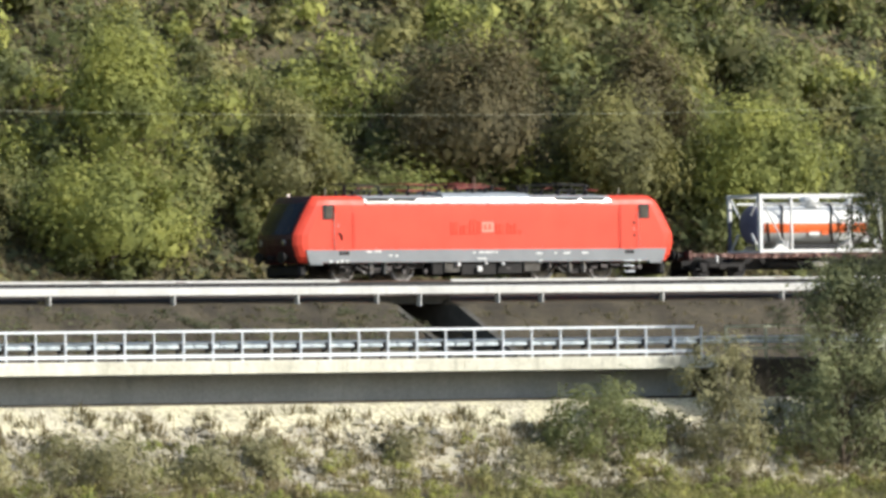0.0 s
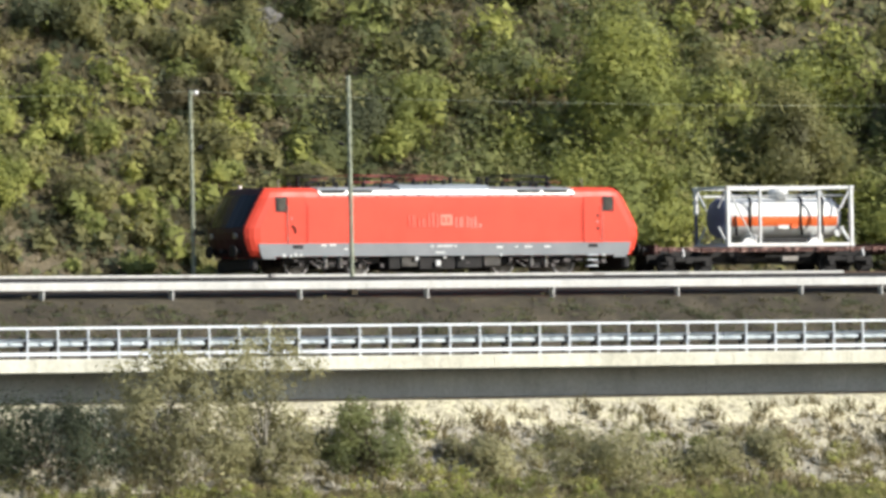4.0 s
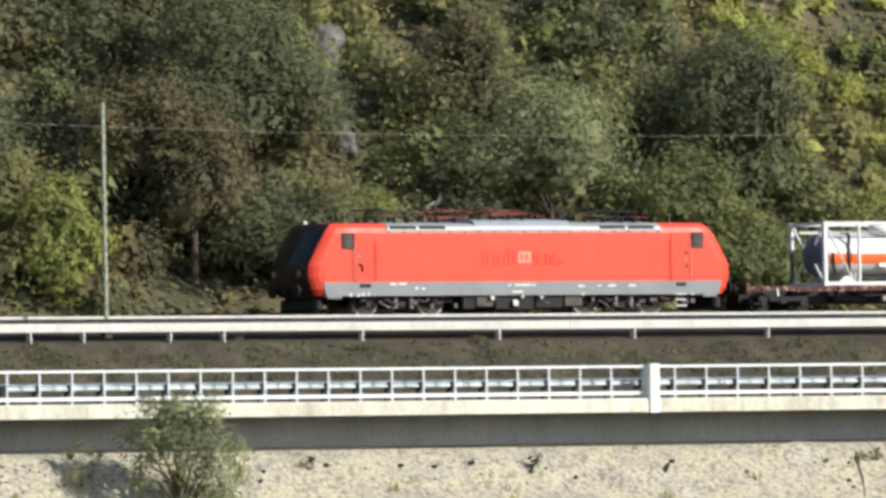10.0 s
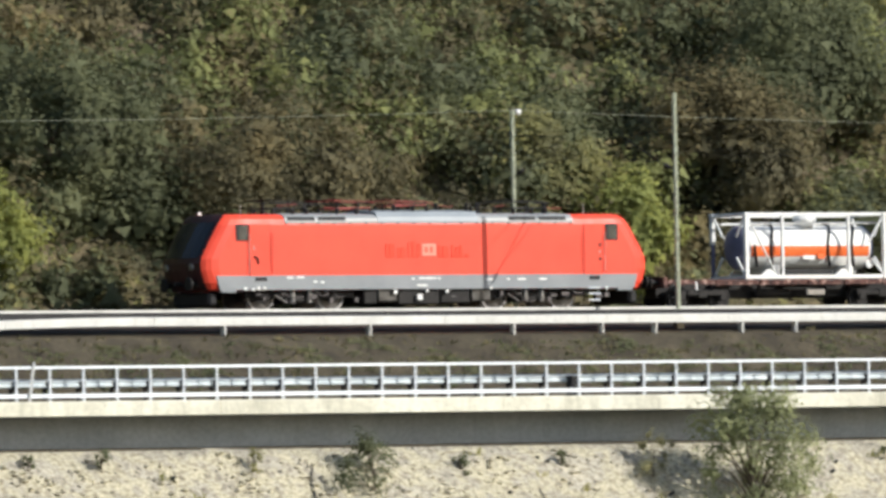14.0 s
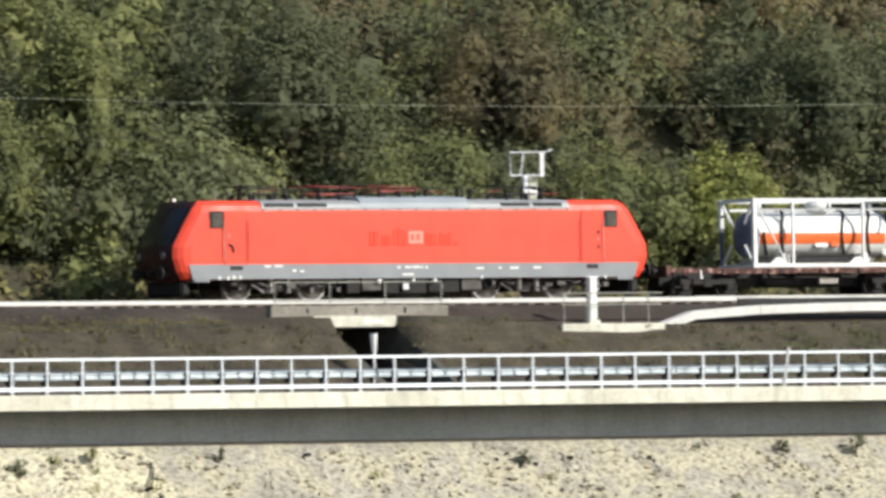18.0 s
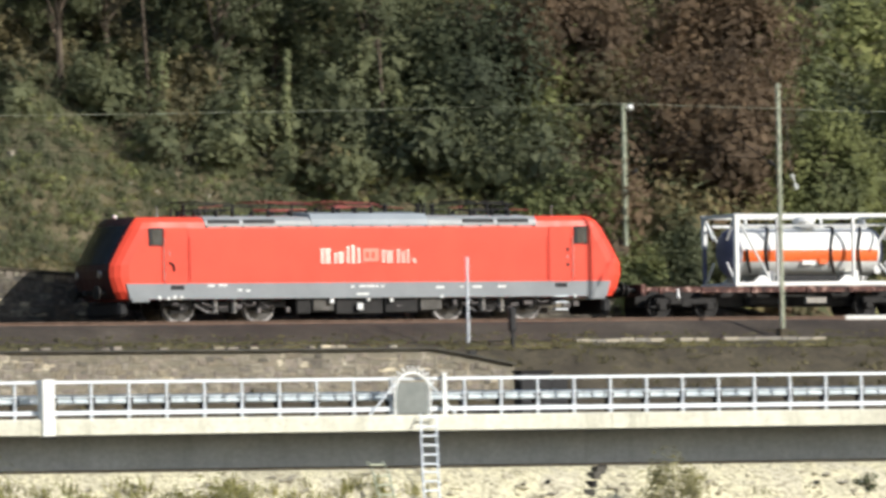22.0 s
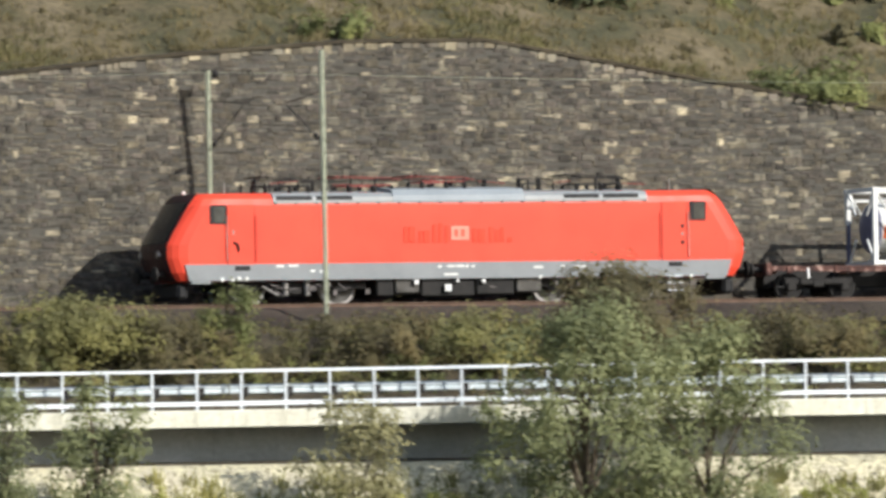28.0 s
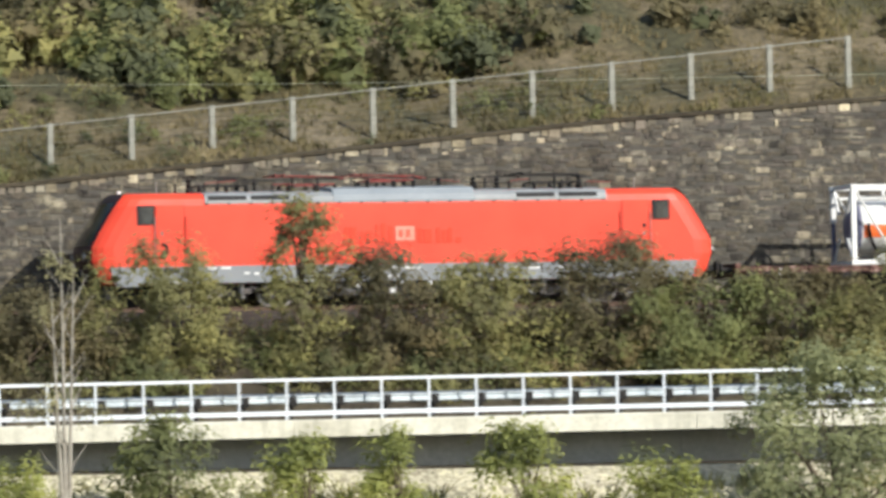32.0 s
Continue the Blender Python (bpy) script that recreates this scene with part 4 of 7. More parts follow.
            if end < 0:
                part("handle", rods([[(d0 + 0.16, sy * 1.5, 1.97), (d0 + 0.3, sy * 1.5, 1.9), (d0 + 0.33, sy * 1.5, 1.7)]], 0.035), BLACK, door)
                part("lock", boxed(d0 + 0.14, d0 + 0.2, *sorted((sy * 1.47, sy * 1.485)), 2.2, 2.34, bevel=0.01), STEEL, door)
            else:
                for z in (1.78, 2.28):
                    part("handle", boxed(d1 - 0.18, d1 - 0.08, *sorted((sy * 1.47, sy * 1.5)), z, z + 0.12, bevel=0.015), BLACK, door)
                part("lock", boxed(d1 - 0.17, d1 - 0.1, *sorted((sy * 1.47, sy * 1.485)), 2.05, 2.15, bevel=0.01), STEEL, door)
            for hx in (d0 - 0.05, d1 + 0.06):
                part("handrail", rods([[(hx, sy * 1.46, 1.4), (hx, sy * 1.52, 1.42), (hx, sy * 1.52, 2.75), (hx, sy * 1.46, 2.77)]], 0.016), STEEL if abs(hx) > 7.2 else RED_DARK, door)
            for z in (0.35, 0.58, 0.78):
                part("footstep", boxed(d0 + 0.18, d1 - 0.12, *sorted((sy * 1.25, sy * 1.46)), z, z + 0.05, bevel=0.008), GALV if end > 0 else (STEEL if z > 0.7 else UNDER), loco)
        # roof panels
        for x0, x1, up in ((-6.05, -2.16, 0.0), (-2.15, 2.15, 0.1), (2.16, 6.2, 0.0)):
            bm = bmesh.new()
            prof = [(1.462, 3.13), (1.462, 3.2), (1.462 - (0.12 + up * 0.4) * 0.368, 3.32 + up * 0.4), (1.26, 3.44 + up), (0.002, 3.54 + up), (0.002, 3.3), (1.2, 3.2)]
            ends = [[bm.verts.new((x, sy * y, z)) for y, z in prof] for x in (x0, x1)]
            for k in range(len(prof)):
                bm.faces.new((ends[0][k], ends[0][(k + 1) % len(prof)], ends[1][(k + 1) % len(prof)], ends[1][k]))
            bm.faces.new(ends[0])
            bm.faces.new(ends[1][::-1])
            panel = part("roof_panel", bm, ROOF if up else SIDEROOF, loco, "blue-grey raised roof panel" if up else "cream-white roof panel")
            if not up:
                for k in range(2):
                    c = (-5.37 + 1.3 * k) if x0 < 0 else (4.02 + 1.3 * k)
                    lv = bmesh.new()
                    for z in (3.235, 3.278, 3.321):
                        vs = [lv.verts.new((c + dx, sy * (np.interp(h, [3.2, 3.32, 3.44], [1.468, 1.425, 1.275]) + o), h)) for dx in (-0.58, 0.58) for o, h in ((0.006, z), (0.006, z + 0.042), (-0.02, z + 0.042), (-0.02, z))]
                        for q in ((0, 1, 5, 4), (1, 2, 6, 5), (2, 3, 7, 6), (3, 0, 4, 7), (0, 3, 2, 1), (4, 5, 6, 7)):
                            lv.faces.new([vs[i] for i in q])
                    part("louvre", lv, BLACK, panel, "dark ventilation louvre")
        for k in range(19):
            part("bolt", boxed(-6.0 + k * 0.672 - 0.03, -6.0 + k * 0.672 + 0.03, *sorted((sy * 1.45, sy * 1.476)), 3.10, 3.15), UNDER, loco)
    # small white lettering bars and emblem on the near and far side
    for sy in (-1, 1):
        q = lambda x0, x1, z0, z1, m, nm, lab="": part(nm, boxed(x0, x1, *sorted((sy * 1.462, sy * 1.478)), z0, z1), m, loco, lab)
        emblem = q(-0.29, 0.29, 1.98, 2.4, EMBLEM, "emblem", "small pale pink square emblem")
        for k in range(2):
            part("emblem_stroke", boxed(-0.2 + 0.22 * k, -0.07 + 0.22 * k, *sorted((sy * 1.477, sy * 1.482)), 2.08, 2.3), FOIL, emblem)
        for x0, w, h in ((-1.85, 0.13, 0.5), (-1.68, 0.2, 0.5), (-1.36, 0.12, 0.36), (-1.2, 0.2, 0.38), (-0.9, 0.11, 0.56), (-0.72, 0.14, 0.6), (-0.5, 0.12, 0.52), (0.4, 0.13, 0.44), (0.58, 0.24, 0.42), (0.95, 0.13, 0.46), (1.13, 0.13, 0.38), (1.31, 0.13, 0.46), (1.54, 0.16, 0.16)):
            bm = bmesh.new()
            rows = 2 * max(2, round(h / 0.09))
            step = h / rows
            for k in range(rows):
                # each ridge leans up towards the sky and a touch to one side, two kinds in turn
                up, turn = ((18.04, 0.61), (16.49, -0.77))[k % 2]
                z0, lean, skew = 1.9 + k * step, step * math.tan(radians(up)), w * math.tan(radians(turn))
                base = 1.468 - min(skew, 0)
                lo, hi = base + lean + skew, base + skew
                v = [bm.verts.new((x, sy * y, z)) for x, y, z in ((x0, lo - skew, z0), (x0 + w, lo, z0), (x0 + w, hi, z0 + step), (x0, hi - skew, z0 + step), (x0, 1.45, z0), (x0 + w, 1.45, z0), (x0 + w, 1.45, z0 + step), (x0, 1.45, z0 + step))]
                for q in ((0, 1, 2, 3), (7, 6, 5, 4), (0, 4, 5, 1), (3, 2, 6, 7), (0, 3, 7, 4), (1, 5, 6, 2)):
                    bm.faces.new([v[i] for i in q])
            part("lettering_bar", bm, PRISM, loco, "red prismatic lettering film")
        for x0, x1, z in ((-0.75, -0.62, 1.17), (-0.45, -0.2, 1.18), (-0.16, 0.12, 1.18), (0.16, 0.26, 1.18), (0.36, 0.46, 1.17), (-0.55, -0.1, 0.93), (-6.0, -5.75, 1.23), (-5.6, -5.3, 1.24),
                          (-4.9, -4.75, 1.08), (-4.6, -4.45, 1.06), (2.4, 2.7, 1.13), (3.3, 3.42, 1.14), (3.75, 4.1, 1.14), (4.7, 5.0, 1.14)):
            part("marking", boxed(x0, x1, *sorted((sy * 1.45, sy * 1.474)), z - 0.04, z + 0.03), WHITE, loco)
        for x, z, w in ((-1.45, 0.70, 0.075), (-0.42, 0.52, 0.11), (-0.1, 0.74, 0.05), (0.75, 0.72, 0.06), (2.62, 0.82, 0.05), (-7.75, 0.84, 0.06), (-7.42, 0.82, 0.05), (-7.2, 0.86, 0.06), (-6.95, 0.86, 0.05), (7.6, 0.8, 0.05)):
            part("valve_plate", boxed(x - w, x + w, *sorted((sy * 1.40, sy * 1.474)), z - w, z + w * 0.9, bevel=0.01), WHITE, loco)
    # cab fronts
    for e in (-1, 1):
        for y in (-0.8, 0.8):
            bm = bmesh.new()
            turned(bm, (e * 9.48, y, 1.62), (e, 0, 0), [(0, 0.13), (0.12, 0.13), (0.14, 0.1)], 14)
            part("headlight", bm, STEEL, loco)
            bm = bmesh.new()
            turned(bm, (e * 9.35, y, 1.02), (e, 0, 0), [(0, 0.1), (0.3, 0.1), (0.31, 0.24), (0.37, 0.25), (0.4, 0.2)], 16)
            part("buffer", bm, UNDER, loco)
        part("snow_plough", boxed(*sorted((e * 8.75, e * 9.12)), -1.2, 1.2, 0.24, 0.74, bevel=0.1), BLACK, loco)
        part("coupling_hook", boxed(*sorted((e * 9.4, e * 9.78)), -0.09, 0.09, 0.95, 1.12, bevel=0.03), UNDER, loco)
        if e < 0:
            part("roof_lamp", boxed(-8.18, -8.06, 0.85, 0.97, 3.44, 3.60, bevel=0.02), WHITE, loco)
        part("horn_pin", rods([[(e * 7.3, -0.5, 3.4), (e * 7.3, -0.5, 3.82)]], 0.022), STEEL, loco)
    # roof gear
    for c, w, m, lab in ((-2.6, 1.15, PANTO, "red folded pantograph"), (-0.2, 1.15, PANTO, "red folded pantograph"), (-5.3, 0.9, UNDER, "dark folded pantograph"), (4.9, 1.1, UNDER, "dark folded pantograph")):
        base = 3.66 if abs(c) < 2 else 3.56
        p = part("pantograph", rods([[(c - w, y, 3.97), (c + w * 0.6, y * 0.8, 3.93), (c + w, y * 0.5, 3.86)] for y in (-0.55, 0.55)] + [[(c - w, -0.8, 3.98), (c - w, 0.8, 3.98)], [(c - w + 0.25, -0.8, 3.98), (c - w + 0.25, 0.8, 3.98)]], 0.02), m, loco, lab)
        part("base_frame", rods([[(c - 0.7, -0.6, base + 0.14), (c + 0.7, -0.6, base + 0.14), (c + 0.7, 0.6, base + 0.14), (c - 0.7, 0.6, base + 0.14), (c - 0.7, -0.6, base + 0.14)]], 0.022), m, p)
        for x in (c - 0.7, c + 0.1, c + 0.7):
            for y in (-0.6, 0.6):
                bm = bmesh.new()
                turned(bm, (x, y, base - 0.12), (0, 0, 1), [(0, 0.05), (0.05, 0.085), (0.08, 0.05), (0.13, 0.085), (0.16, 0.05), (0.2, 0.08), (0.26, 0.04)], 10)
                part("insulator", bm, UNDER, p)
    for x, y in ((-6.3, -0.4), (1.5, 0.3), (2.4, -0.3), (3.3, 0.35), (5.6, -0.5)):
        bm = bmesh.new()
        turned(bm, (x, y, 3.4), (0, 0, 1), [(0, 0.07), (0.2, 0.1), (0.25, 0.05), (0.32, 0.1), (0.37, 0.05), (0.44, 0.1), (0.5, 0.03)], 10)
        part("roof_insulator", bm, UNDER, loco)
    part("bus_bar", rods([[(-6.3, -0.4, 3.88), (-3.6, -0.1, 3.86), (1.5, 0.3, 3.9), (3.3, 0.35, 3.9), (5.6, -0.5, 3.9)]], 0.02), UNDER, loco)
    # running gear
    wheels = []
    for c in (-5.26, 4.62):
        bogie = part("bogie", boxed(c - 2.3, c + 2.3, -1.12, -0.98, 0.52, 0.76, bevel=0.03), UNDER, loco, "dark bogie frame")
        part("side_frame", boxed(c - 2.3, c + 2.3, 0.98, 1.12, 0.52, 0.76, bevel=0.03), UNDER, bogie)
        part("cross_beam", boxed(c - 0.35, c + 0.35, -1.1, 1.1, 0.36, 0.62, bevel=0.03), UNDER, bogie)
        for y in (-1.16, 1.16):
            for x in (c - 0.35, c + 0.35):
                bm = bmesh.new()
                turned(bm, (x, y, 0.34), (0, 0, 1), [(0.02 * k, 0.12 if k % 4 < 2 else 0.09) for k in range(24)], 10)
                part("coil_spring", bm, STEEL, bogie)
            part("damper", rods([[(c - 1.1, y, 0.62), (c - 0.6, y, 0.34)]], 0.045), STEEL, bogie)
            part("sand_pipe", rods([[(c - 2.2, y * 0.95, 0.7), (c - 2.15, y * 0.72, 0.15)]], 0.03), UNDER, bogie)
        for dx in (-1.46, 1.46):
            bm = bmesh.new()
            for y in (-0.75, 0.75):
                k = 1 if y > 0 else -1
                turned(bm, (0, y - k * 0.07, 0), (0, k, 0), [(0, 0.62), (0.03, 0.62), (0.035, 0.595), (0.13, 0.59), (0.135, 0.50), (0.115, 0.47), (0.115, 0.2), (0.17, 0.18), (0.18, 0.1)], 28)
            rod(bm, (0, -0.75, 0), (0, 0.75, 0), 0.09, seg=10)
            ob = part("wheelset", bm, WHEEL, bogie, "worn steel wheelset")
            ob.data.materials.append(RIM)
            for p in ob.data.polygons:
                p.material_index = int(math.hypot(p.center.x, p.center.z) > 0.49)
            ob.location = (c + dx, 0, 0.595)
            wheels.append((ob, 0.595))
            for y in (-1.13, 1.13):
                part("axle_box", boxed(c + dx - 0.2, c + dx + 0.2, *sorted((y, y * 0.94)), 0.42, 0.78, bevel=0.04), UNDER, bogie)
    for x0, x1, z0, m in ((-2.7, -2.15, 0.28, UNDER), (-2.1, -1.3, 0.36, WHEEL), (-1.25, 0.5, 0.26, UNDER), (0.55, 1.8, 0.3, UNDER), (1.87, 2.7, 0.36, WHEEL)):
        part("equipment_box", boxed(x0, x1, -1.33, 1.33, z0, 0.82, bevel=0.04), m, loco, "underfloor equipment box")
    rr = random.Random(21)
    for k in range(46):
        x, y = rr.uniform(-8.0, 8.0), rr.choice((-1.3, 1.3))
        w, z0 = rr.uniform(0.05, 0.16), rr.uniform(0.3, 0.62)
        if k % 3:
            part("underfloor_gear", boxed(x - w, x + w, *sorted((y, y * 0.9)), z0, z0 + rr.uniform(0.06, 0.2), bevel=0.01), DUSTY, loco)
        else:
            part("brake_pipe", rods([[(x - 3 * w, y, z0 + 0.15), (x, y * 1.02, z0), (x + 3 * w, y, z0 + 0.02)]], 0.022), DUSTY, loco)
    for k in range(22):
        x, y = -6.6 + 0.6 * k + rr.uniform(-0.15, 0.15), rr.uniform(-0.7, 0.4)
        h = 3.62 + rr.uniform(0.0, 0.3)
        part("roof_insulator", rods([[(x, y, 3.45), (x, y, h)]], rr.uniform(0.02, 0.05)), UNDER, loco)
        if k % 2:
            part("bus_bar", rods([[(x, y, h), (x + rr.uniform(0.5, 1.2), y * 0.6, h + rr.uniform(-0.08, 0.1))]], 0.018), PANTO if k % 4 == 1 else UNDER, loco)
    return loco, wheels


def flat_wagon():
    wagon = thing("container_wagon", Matrix(), "rusty brown flat container wagon", "wagon", "wagons")
    for y in (-1.2, 1.2):
        bm = bmesh.new()
        prof = [(-5.6, 1.08), (5.6, 1.08), (5.6, 0.94), (3.0, 0.89), (-3.0, 0.89), (-5.6, 0.94)]
        a, b = ([bm.verts.new((x, y + o, z)) for x, z in prof] for o in (-0.09, 0.09))
        for k in range(6):
            bm.faces.new((a[k], a[(k + 1) % 6], b[(k + 1) % 6], b[k]))
        bm.faces.new(a)
        bm.faces.new(b[::-1])
        part("sole_bar", bm, RUST, wagon)
        for x in (-5.0, -3.4, -1.5, 0.6, 2.2, 3.9, 5.0):
            part("stake_pocket", boxed(x - 0.1, x + 0.1, y * 1.06, y * 1.12, 0.86, 1.06, bevel=0.01) if y > 0 else boxed(x - 0.1, x + 0.1, y * 1.12, y * 1.06, 0.86, 1.06, bevel=0.01), RUST, wagon)
    for x in (-5.5, -3.0, 0.0, 3.0, 5.5):
        part("cross_member", boxed(x - 0.14, x + 0.14, -1.12, 1.12, 0.84, 1.04, bevel=0.02), RUST, wagon)
    part("centre_sill", boxed(-5.5, 5.5, -0.35, 0.35, 0.42, 1.0, bevel=0.02), UNDER, wagon)
    for e in (-1, 1):
        part("head_stock", boxed(*sorted((e * 5.6, e * 5.78)), -1.3, 1.3, 0.78, 1.18, bevel=0.02), RUST, wagon)
        for y in (-0.87, 0.87):
            bm = bmesh.new()
            turned(bm, (e * 5.7, y, 0.98), (e, 0, 0), [(0, 0.09), (0.38, 0.09), (0.39, 0.2), (0.45, 0.22), (0.48, 0.18)], 14)
            part("buffer", bm, UNDER, wagon)
        part("coupling", boxed(*sorted((e * 5.7, e * 6.1)), -0.06, 0.06, 0.9, 1.0, bevel=0.02), UNDER, wagon)
        part("brake_wheel", rods([[(e * 4.4, -1.3, 1.0), (e * 4.4, -1.36, 0.7)]], 0.05), WHITE, wagon)
        part("hand_step", boxed(*sorted((e * 5.2, e * 5.5)), -1.35, -1.15, 0.4, 0.46, bevel=0.01), UNDER, wagon)
    part("brake_tank", boxed(-1.4, 0.2, -0.7, -0.35, 0.42, 0.75, bevel=0.1), UNDER, wagon)
    part("brake_lever", boxed(0.6, 1.4, -1.1, -0.95, 0.5, 0.72, bevel=0.03), STEEL, wagon)
    wheels = []
    for c in (-3.95, 3.95):
        bogie = part("bogie", boxed(c - 1.15, c + 1.15, -1.08, -0.94, 0.48, 0.72, bevel=0.05), UNDER, wagon, "dark two-axle bogie")
        part("side_frame", boxed(c - 1.15, c + 1.15, 0.94, 1.08, 0.48, 0.72, bevel=0.05), UNDER, bogie)
        part("bolster", boxed(c - 0.18, c + 0.18, -1.1, 1.1, 0.42, 0.7, bevel=0.03), UNDER, bogie)
        for dx in (-0.9, 0.9):
            bm = bmesh.new()
            for y in (-0.75, 0.75):
                k = 1 if y > 0 else -1
                turned(bm, (0, y - k * 0.07, 0), (0, k, 0), [(0, 0.47), (0.03, 0.47), (0.035, 0.44), (0.13, 0.435), (0.135, 0.36), (0.12, 0.33), (0.12, 0.14), (0.18, 0.1)], 24)
            rod(bm, (0, -0.75, 0), (0, 0.75, 0), 0.08, seg=10)
            ob = part("wheelset", bm, UNDER, bogie, "rusty dark wheelset")
            ob.location = (c + dx, 0, 0.44)
            wheels.append((ob, 0.44))
            for y in (-1.1, 1.1):
                part("axle_box", boxed(c + dx - 0.15, c + dx + 0.15, *sorted((y, y * 0.92)), 0.3, 0.6, bevel=0.04), UNDER, bogie)
    return wagon, wheels


def tank_container():
    tank = thing("tank_container", Matrix(), "white tank container with orange stripe in a white steel frame", "tank container")
    L, W, H = 3.03, 1.08, 2.42
    for x in (-L, L):
        for y in (-W, W):
            # far left post: its lower piece is coloured as the tank's shadow
            cut = 1.3 if x < 0 < y else 0.0
            part("corner_post", boxed(x - 0.08, x + 0.08, y - 0.08, y + 0.08, cut, H, bevel=0.015), WHITE, tank)
            if cut:
                part("post_foot", boxed(x - 0.06, x + 0.06, y - 0.06, y + 0.06, 0, cut, bevel=0.01), BLUE_SHADE, tank, "lower post with the tank's shadow painted in dark blue")
            for z in (0.0, H - 0.12):
                part("corner_casting", boxed(x - 0.1, x + 0.1, y - 0.1, y + 0.1, z, z + 0.12, bevel=0.015), WHITE, tank)
        for z in (0.06, H - 0.07):
            part("end_rail", boxed(x - 0.06, x + 0.06, -W + 0.1, W - 0.1, z - 0.06, z + 0.06, bevel=0.01), WHITE, tank)
        for y in (-1, 1):
            part("end_brace", rods([[(x, y * (W - 0.1), H - 0.15), (x, y * 0.45, H - 0.85)]], 0.05), WHITE, tank)
            part("end_brace", rods([[(x, y * (W - 0.1), 0.15), (x, y * 0.45, 0.8)]], 0.05), WHITE, tank)
    for y in (-W, W):
        part("top_rail", boxed(-L, L, y - 0.05, y + 0.05, H - 0.13, H - 0.01, bevel=0.01), WHITE, tank)
        part("bottom_rail", boxed(-L, L, y - 0.06, y + 0.06, 0.01, 0.15, bevel=0.01), WHITE, tank)
        for x in (-1.45, 1.45):
            part("side_post", boxed(x - 0.05, x + 0.05, y - 0.05, y + 0.05, 0.15, H - 0.13, bevel=0.01), WHITE, tank)
        part("corner_brace", rods([[(L - 0.08, y, H - 0.18), (L - 0.65, y * 0.95, H - 1.1)]], 0.045), WHITE, tank)
        part("corner_brace", rods([[(L - 0.08, y, 0.18), (L - 0.55, y * 0.95, 0.75)]], 0.045), WHITE, tank)
        part("corner_brace", rods([[(0.08 - L, y, H - 0.18), (-1.75, y, 0.2)]], 0.035), WHITE, tank)
        part("inner_rail", boxed(-L + 0.1, L - 0.1, *sorted((y * 0.62, y * 0.7)), 2.0, 2.08, bevel=0.01), WHITE, tank)
        for x in (-2.05, 1.2):
            gusset = bmesh.new()
            ends = [[gusset.verts.new((x + dx, y + dy, z)) for dx, z in ((-0.35, 0.15), (0.35, 0.15), (0.1, 0.36), (-0.1, 0.36))] for dy in (-0.03, 0.03)]
            gusset.faces.new(ends[0])
            gusset.faces.new(ends[1][::-1])
            for k in range(4):
                gusset.faces.new((ends[0][k], ends[0][(k + 1) % 4], ends[1][(k + 1) % 4], ends[1][k]))
            part("gusset", gusset, WHITE, tank)
    shell = bmesh.new()
    r, c = 0.80, 1.16
    turned(shell, (0, 0, c), (1, 0, 0), [(-2.94, 0.12), (-2.92, 0.4), (-2.86, 0.6), (-2.78, 0.73), (-2.66, r), (2.6, r), (2.74, 0.73), (2.83, 0.6), (2.9, 0.4), (2.93, 0.12)], 40)
    drum = part("tank_shell", shell, WHITE, tank, smooth=True)
    # dished ends, coloured blue for the shade on them
    for e in (-1, 1):
        head = bmesh.new()
        turned(head, (0, 0, c), (e, 0, 0), [(2.668, r + 0.004), (2.785, 0.735), (2.868, 0.605), (2.926, 0.405), (2.947, 0.12)], 40)
        part("tank_end", head, BLUE_SHADE, drum, "dished tank end with its shade painted in dark blue", smooth=True)
    for sy in (-1, 1):
        bm = bmesh.new()
        rows = [[bm.verts.new((x, sy * (r + 0.006) * math.cos(a), c + (r + 0.006) * math.sin(a))) for x in (-2.62, 2.56)] for a in np.linspace(-0.42, 0.06, 7)]
        for u, v in zip(rows[:-1], rows[1:]):
            bm.faces.new((u[0], u[1], v[1], v[0]))
        part("stripe", bm, ORANGE, drum, "orange-red stripe")
        for x, a0 in ((-2.25, 0.1), (-1.55, 1.45), (0.95, 1.5), (2.0, 1.3)):
            pts = [(x - 0.45 * math.cos(2 * a) * 0.5, sy * (r + 0.03) * math.cos(a), c + (r + 0.03) * math.sin(a)) for a in np.linspace(a0, -0.95, 10)]
            part("hose", rods([pts], 0.048), BLACK, tank)
        part("name_panel", boxed(-0.35, 0.15, *sorted((sy * 0.77, sy * 0.80)), 0.72, 0.86), WHITE, drum)
        part("hazard_panel", boxed(0.3, 0.62, *sorted((sy * 0.70, sy * 0.80)), 0.74, 0.9), ORANGE, drum)
    bm = bmesh.new()
    turned(bm, (0.1, -0.15, c + r - 0.07), (0, 0, 1), [(0, 0.36), (0.26, 0.36), (0.28, 0.4), (0.36, 0.38), (0.44, 0.26), (0.47, 0.1)], 20)
    part("manhole", bm, WHITE, tank)
    for x in (-1.6, 1.6):
        part("saddle", boxed(x - 0.15, x + 0.15, -0.9, 0.9, 0.12, 0.5, bevel=0.03), WHITE, tank)
    part("drip_tray", boxed(-1.3, 0.9, -1.0, -0.6, 0.17, 0.36, bevel=0.02), BLACK, tank)
    bm = bmesh.new()
    turned(bm, (2.45, -0.9, 0.55), (0, -1, 0), [(0, 0.16), (0.06, 0.16), (0.08, 0.1)], 14)
    part("gauge", bm, WHITE, tank)
    return tank


loco, loco_wheels = locomotive()
wagon, wagon_wheels = flat_wagon()
wagon_behind = copy_thing(wagon, Matrix())
behind_wheels = [(o, 0.44) for b in wagon_behind.children for o in b.children if o.name.startswith("wheelset")]
container = tank_container()

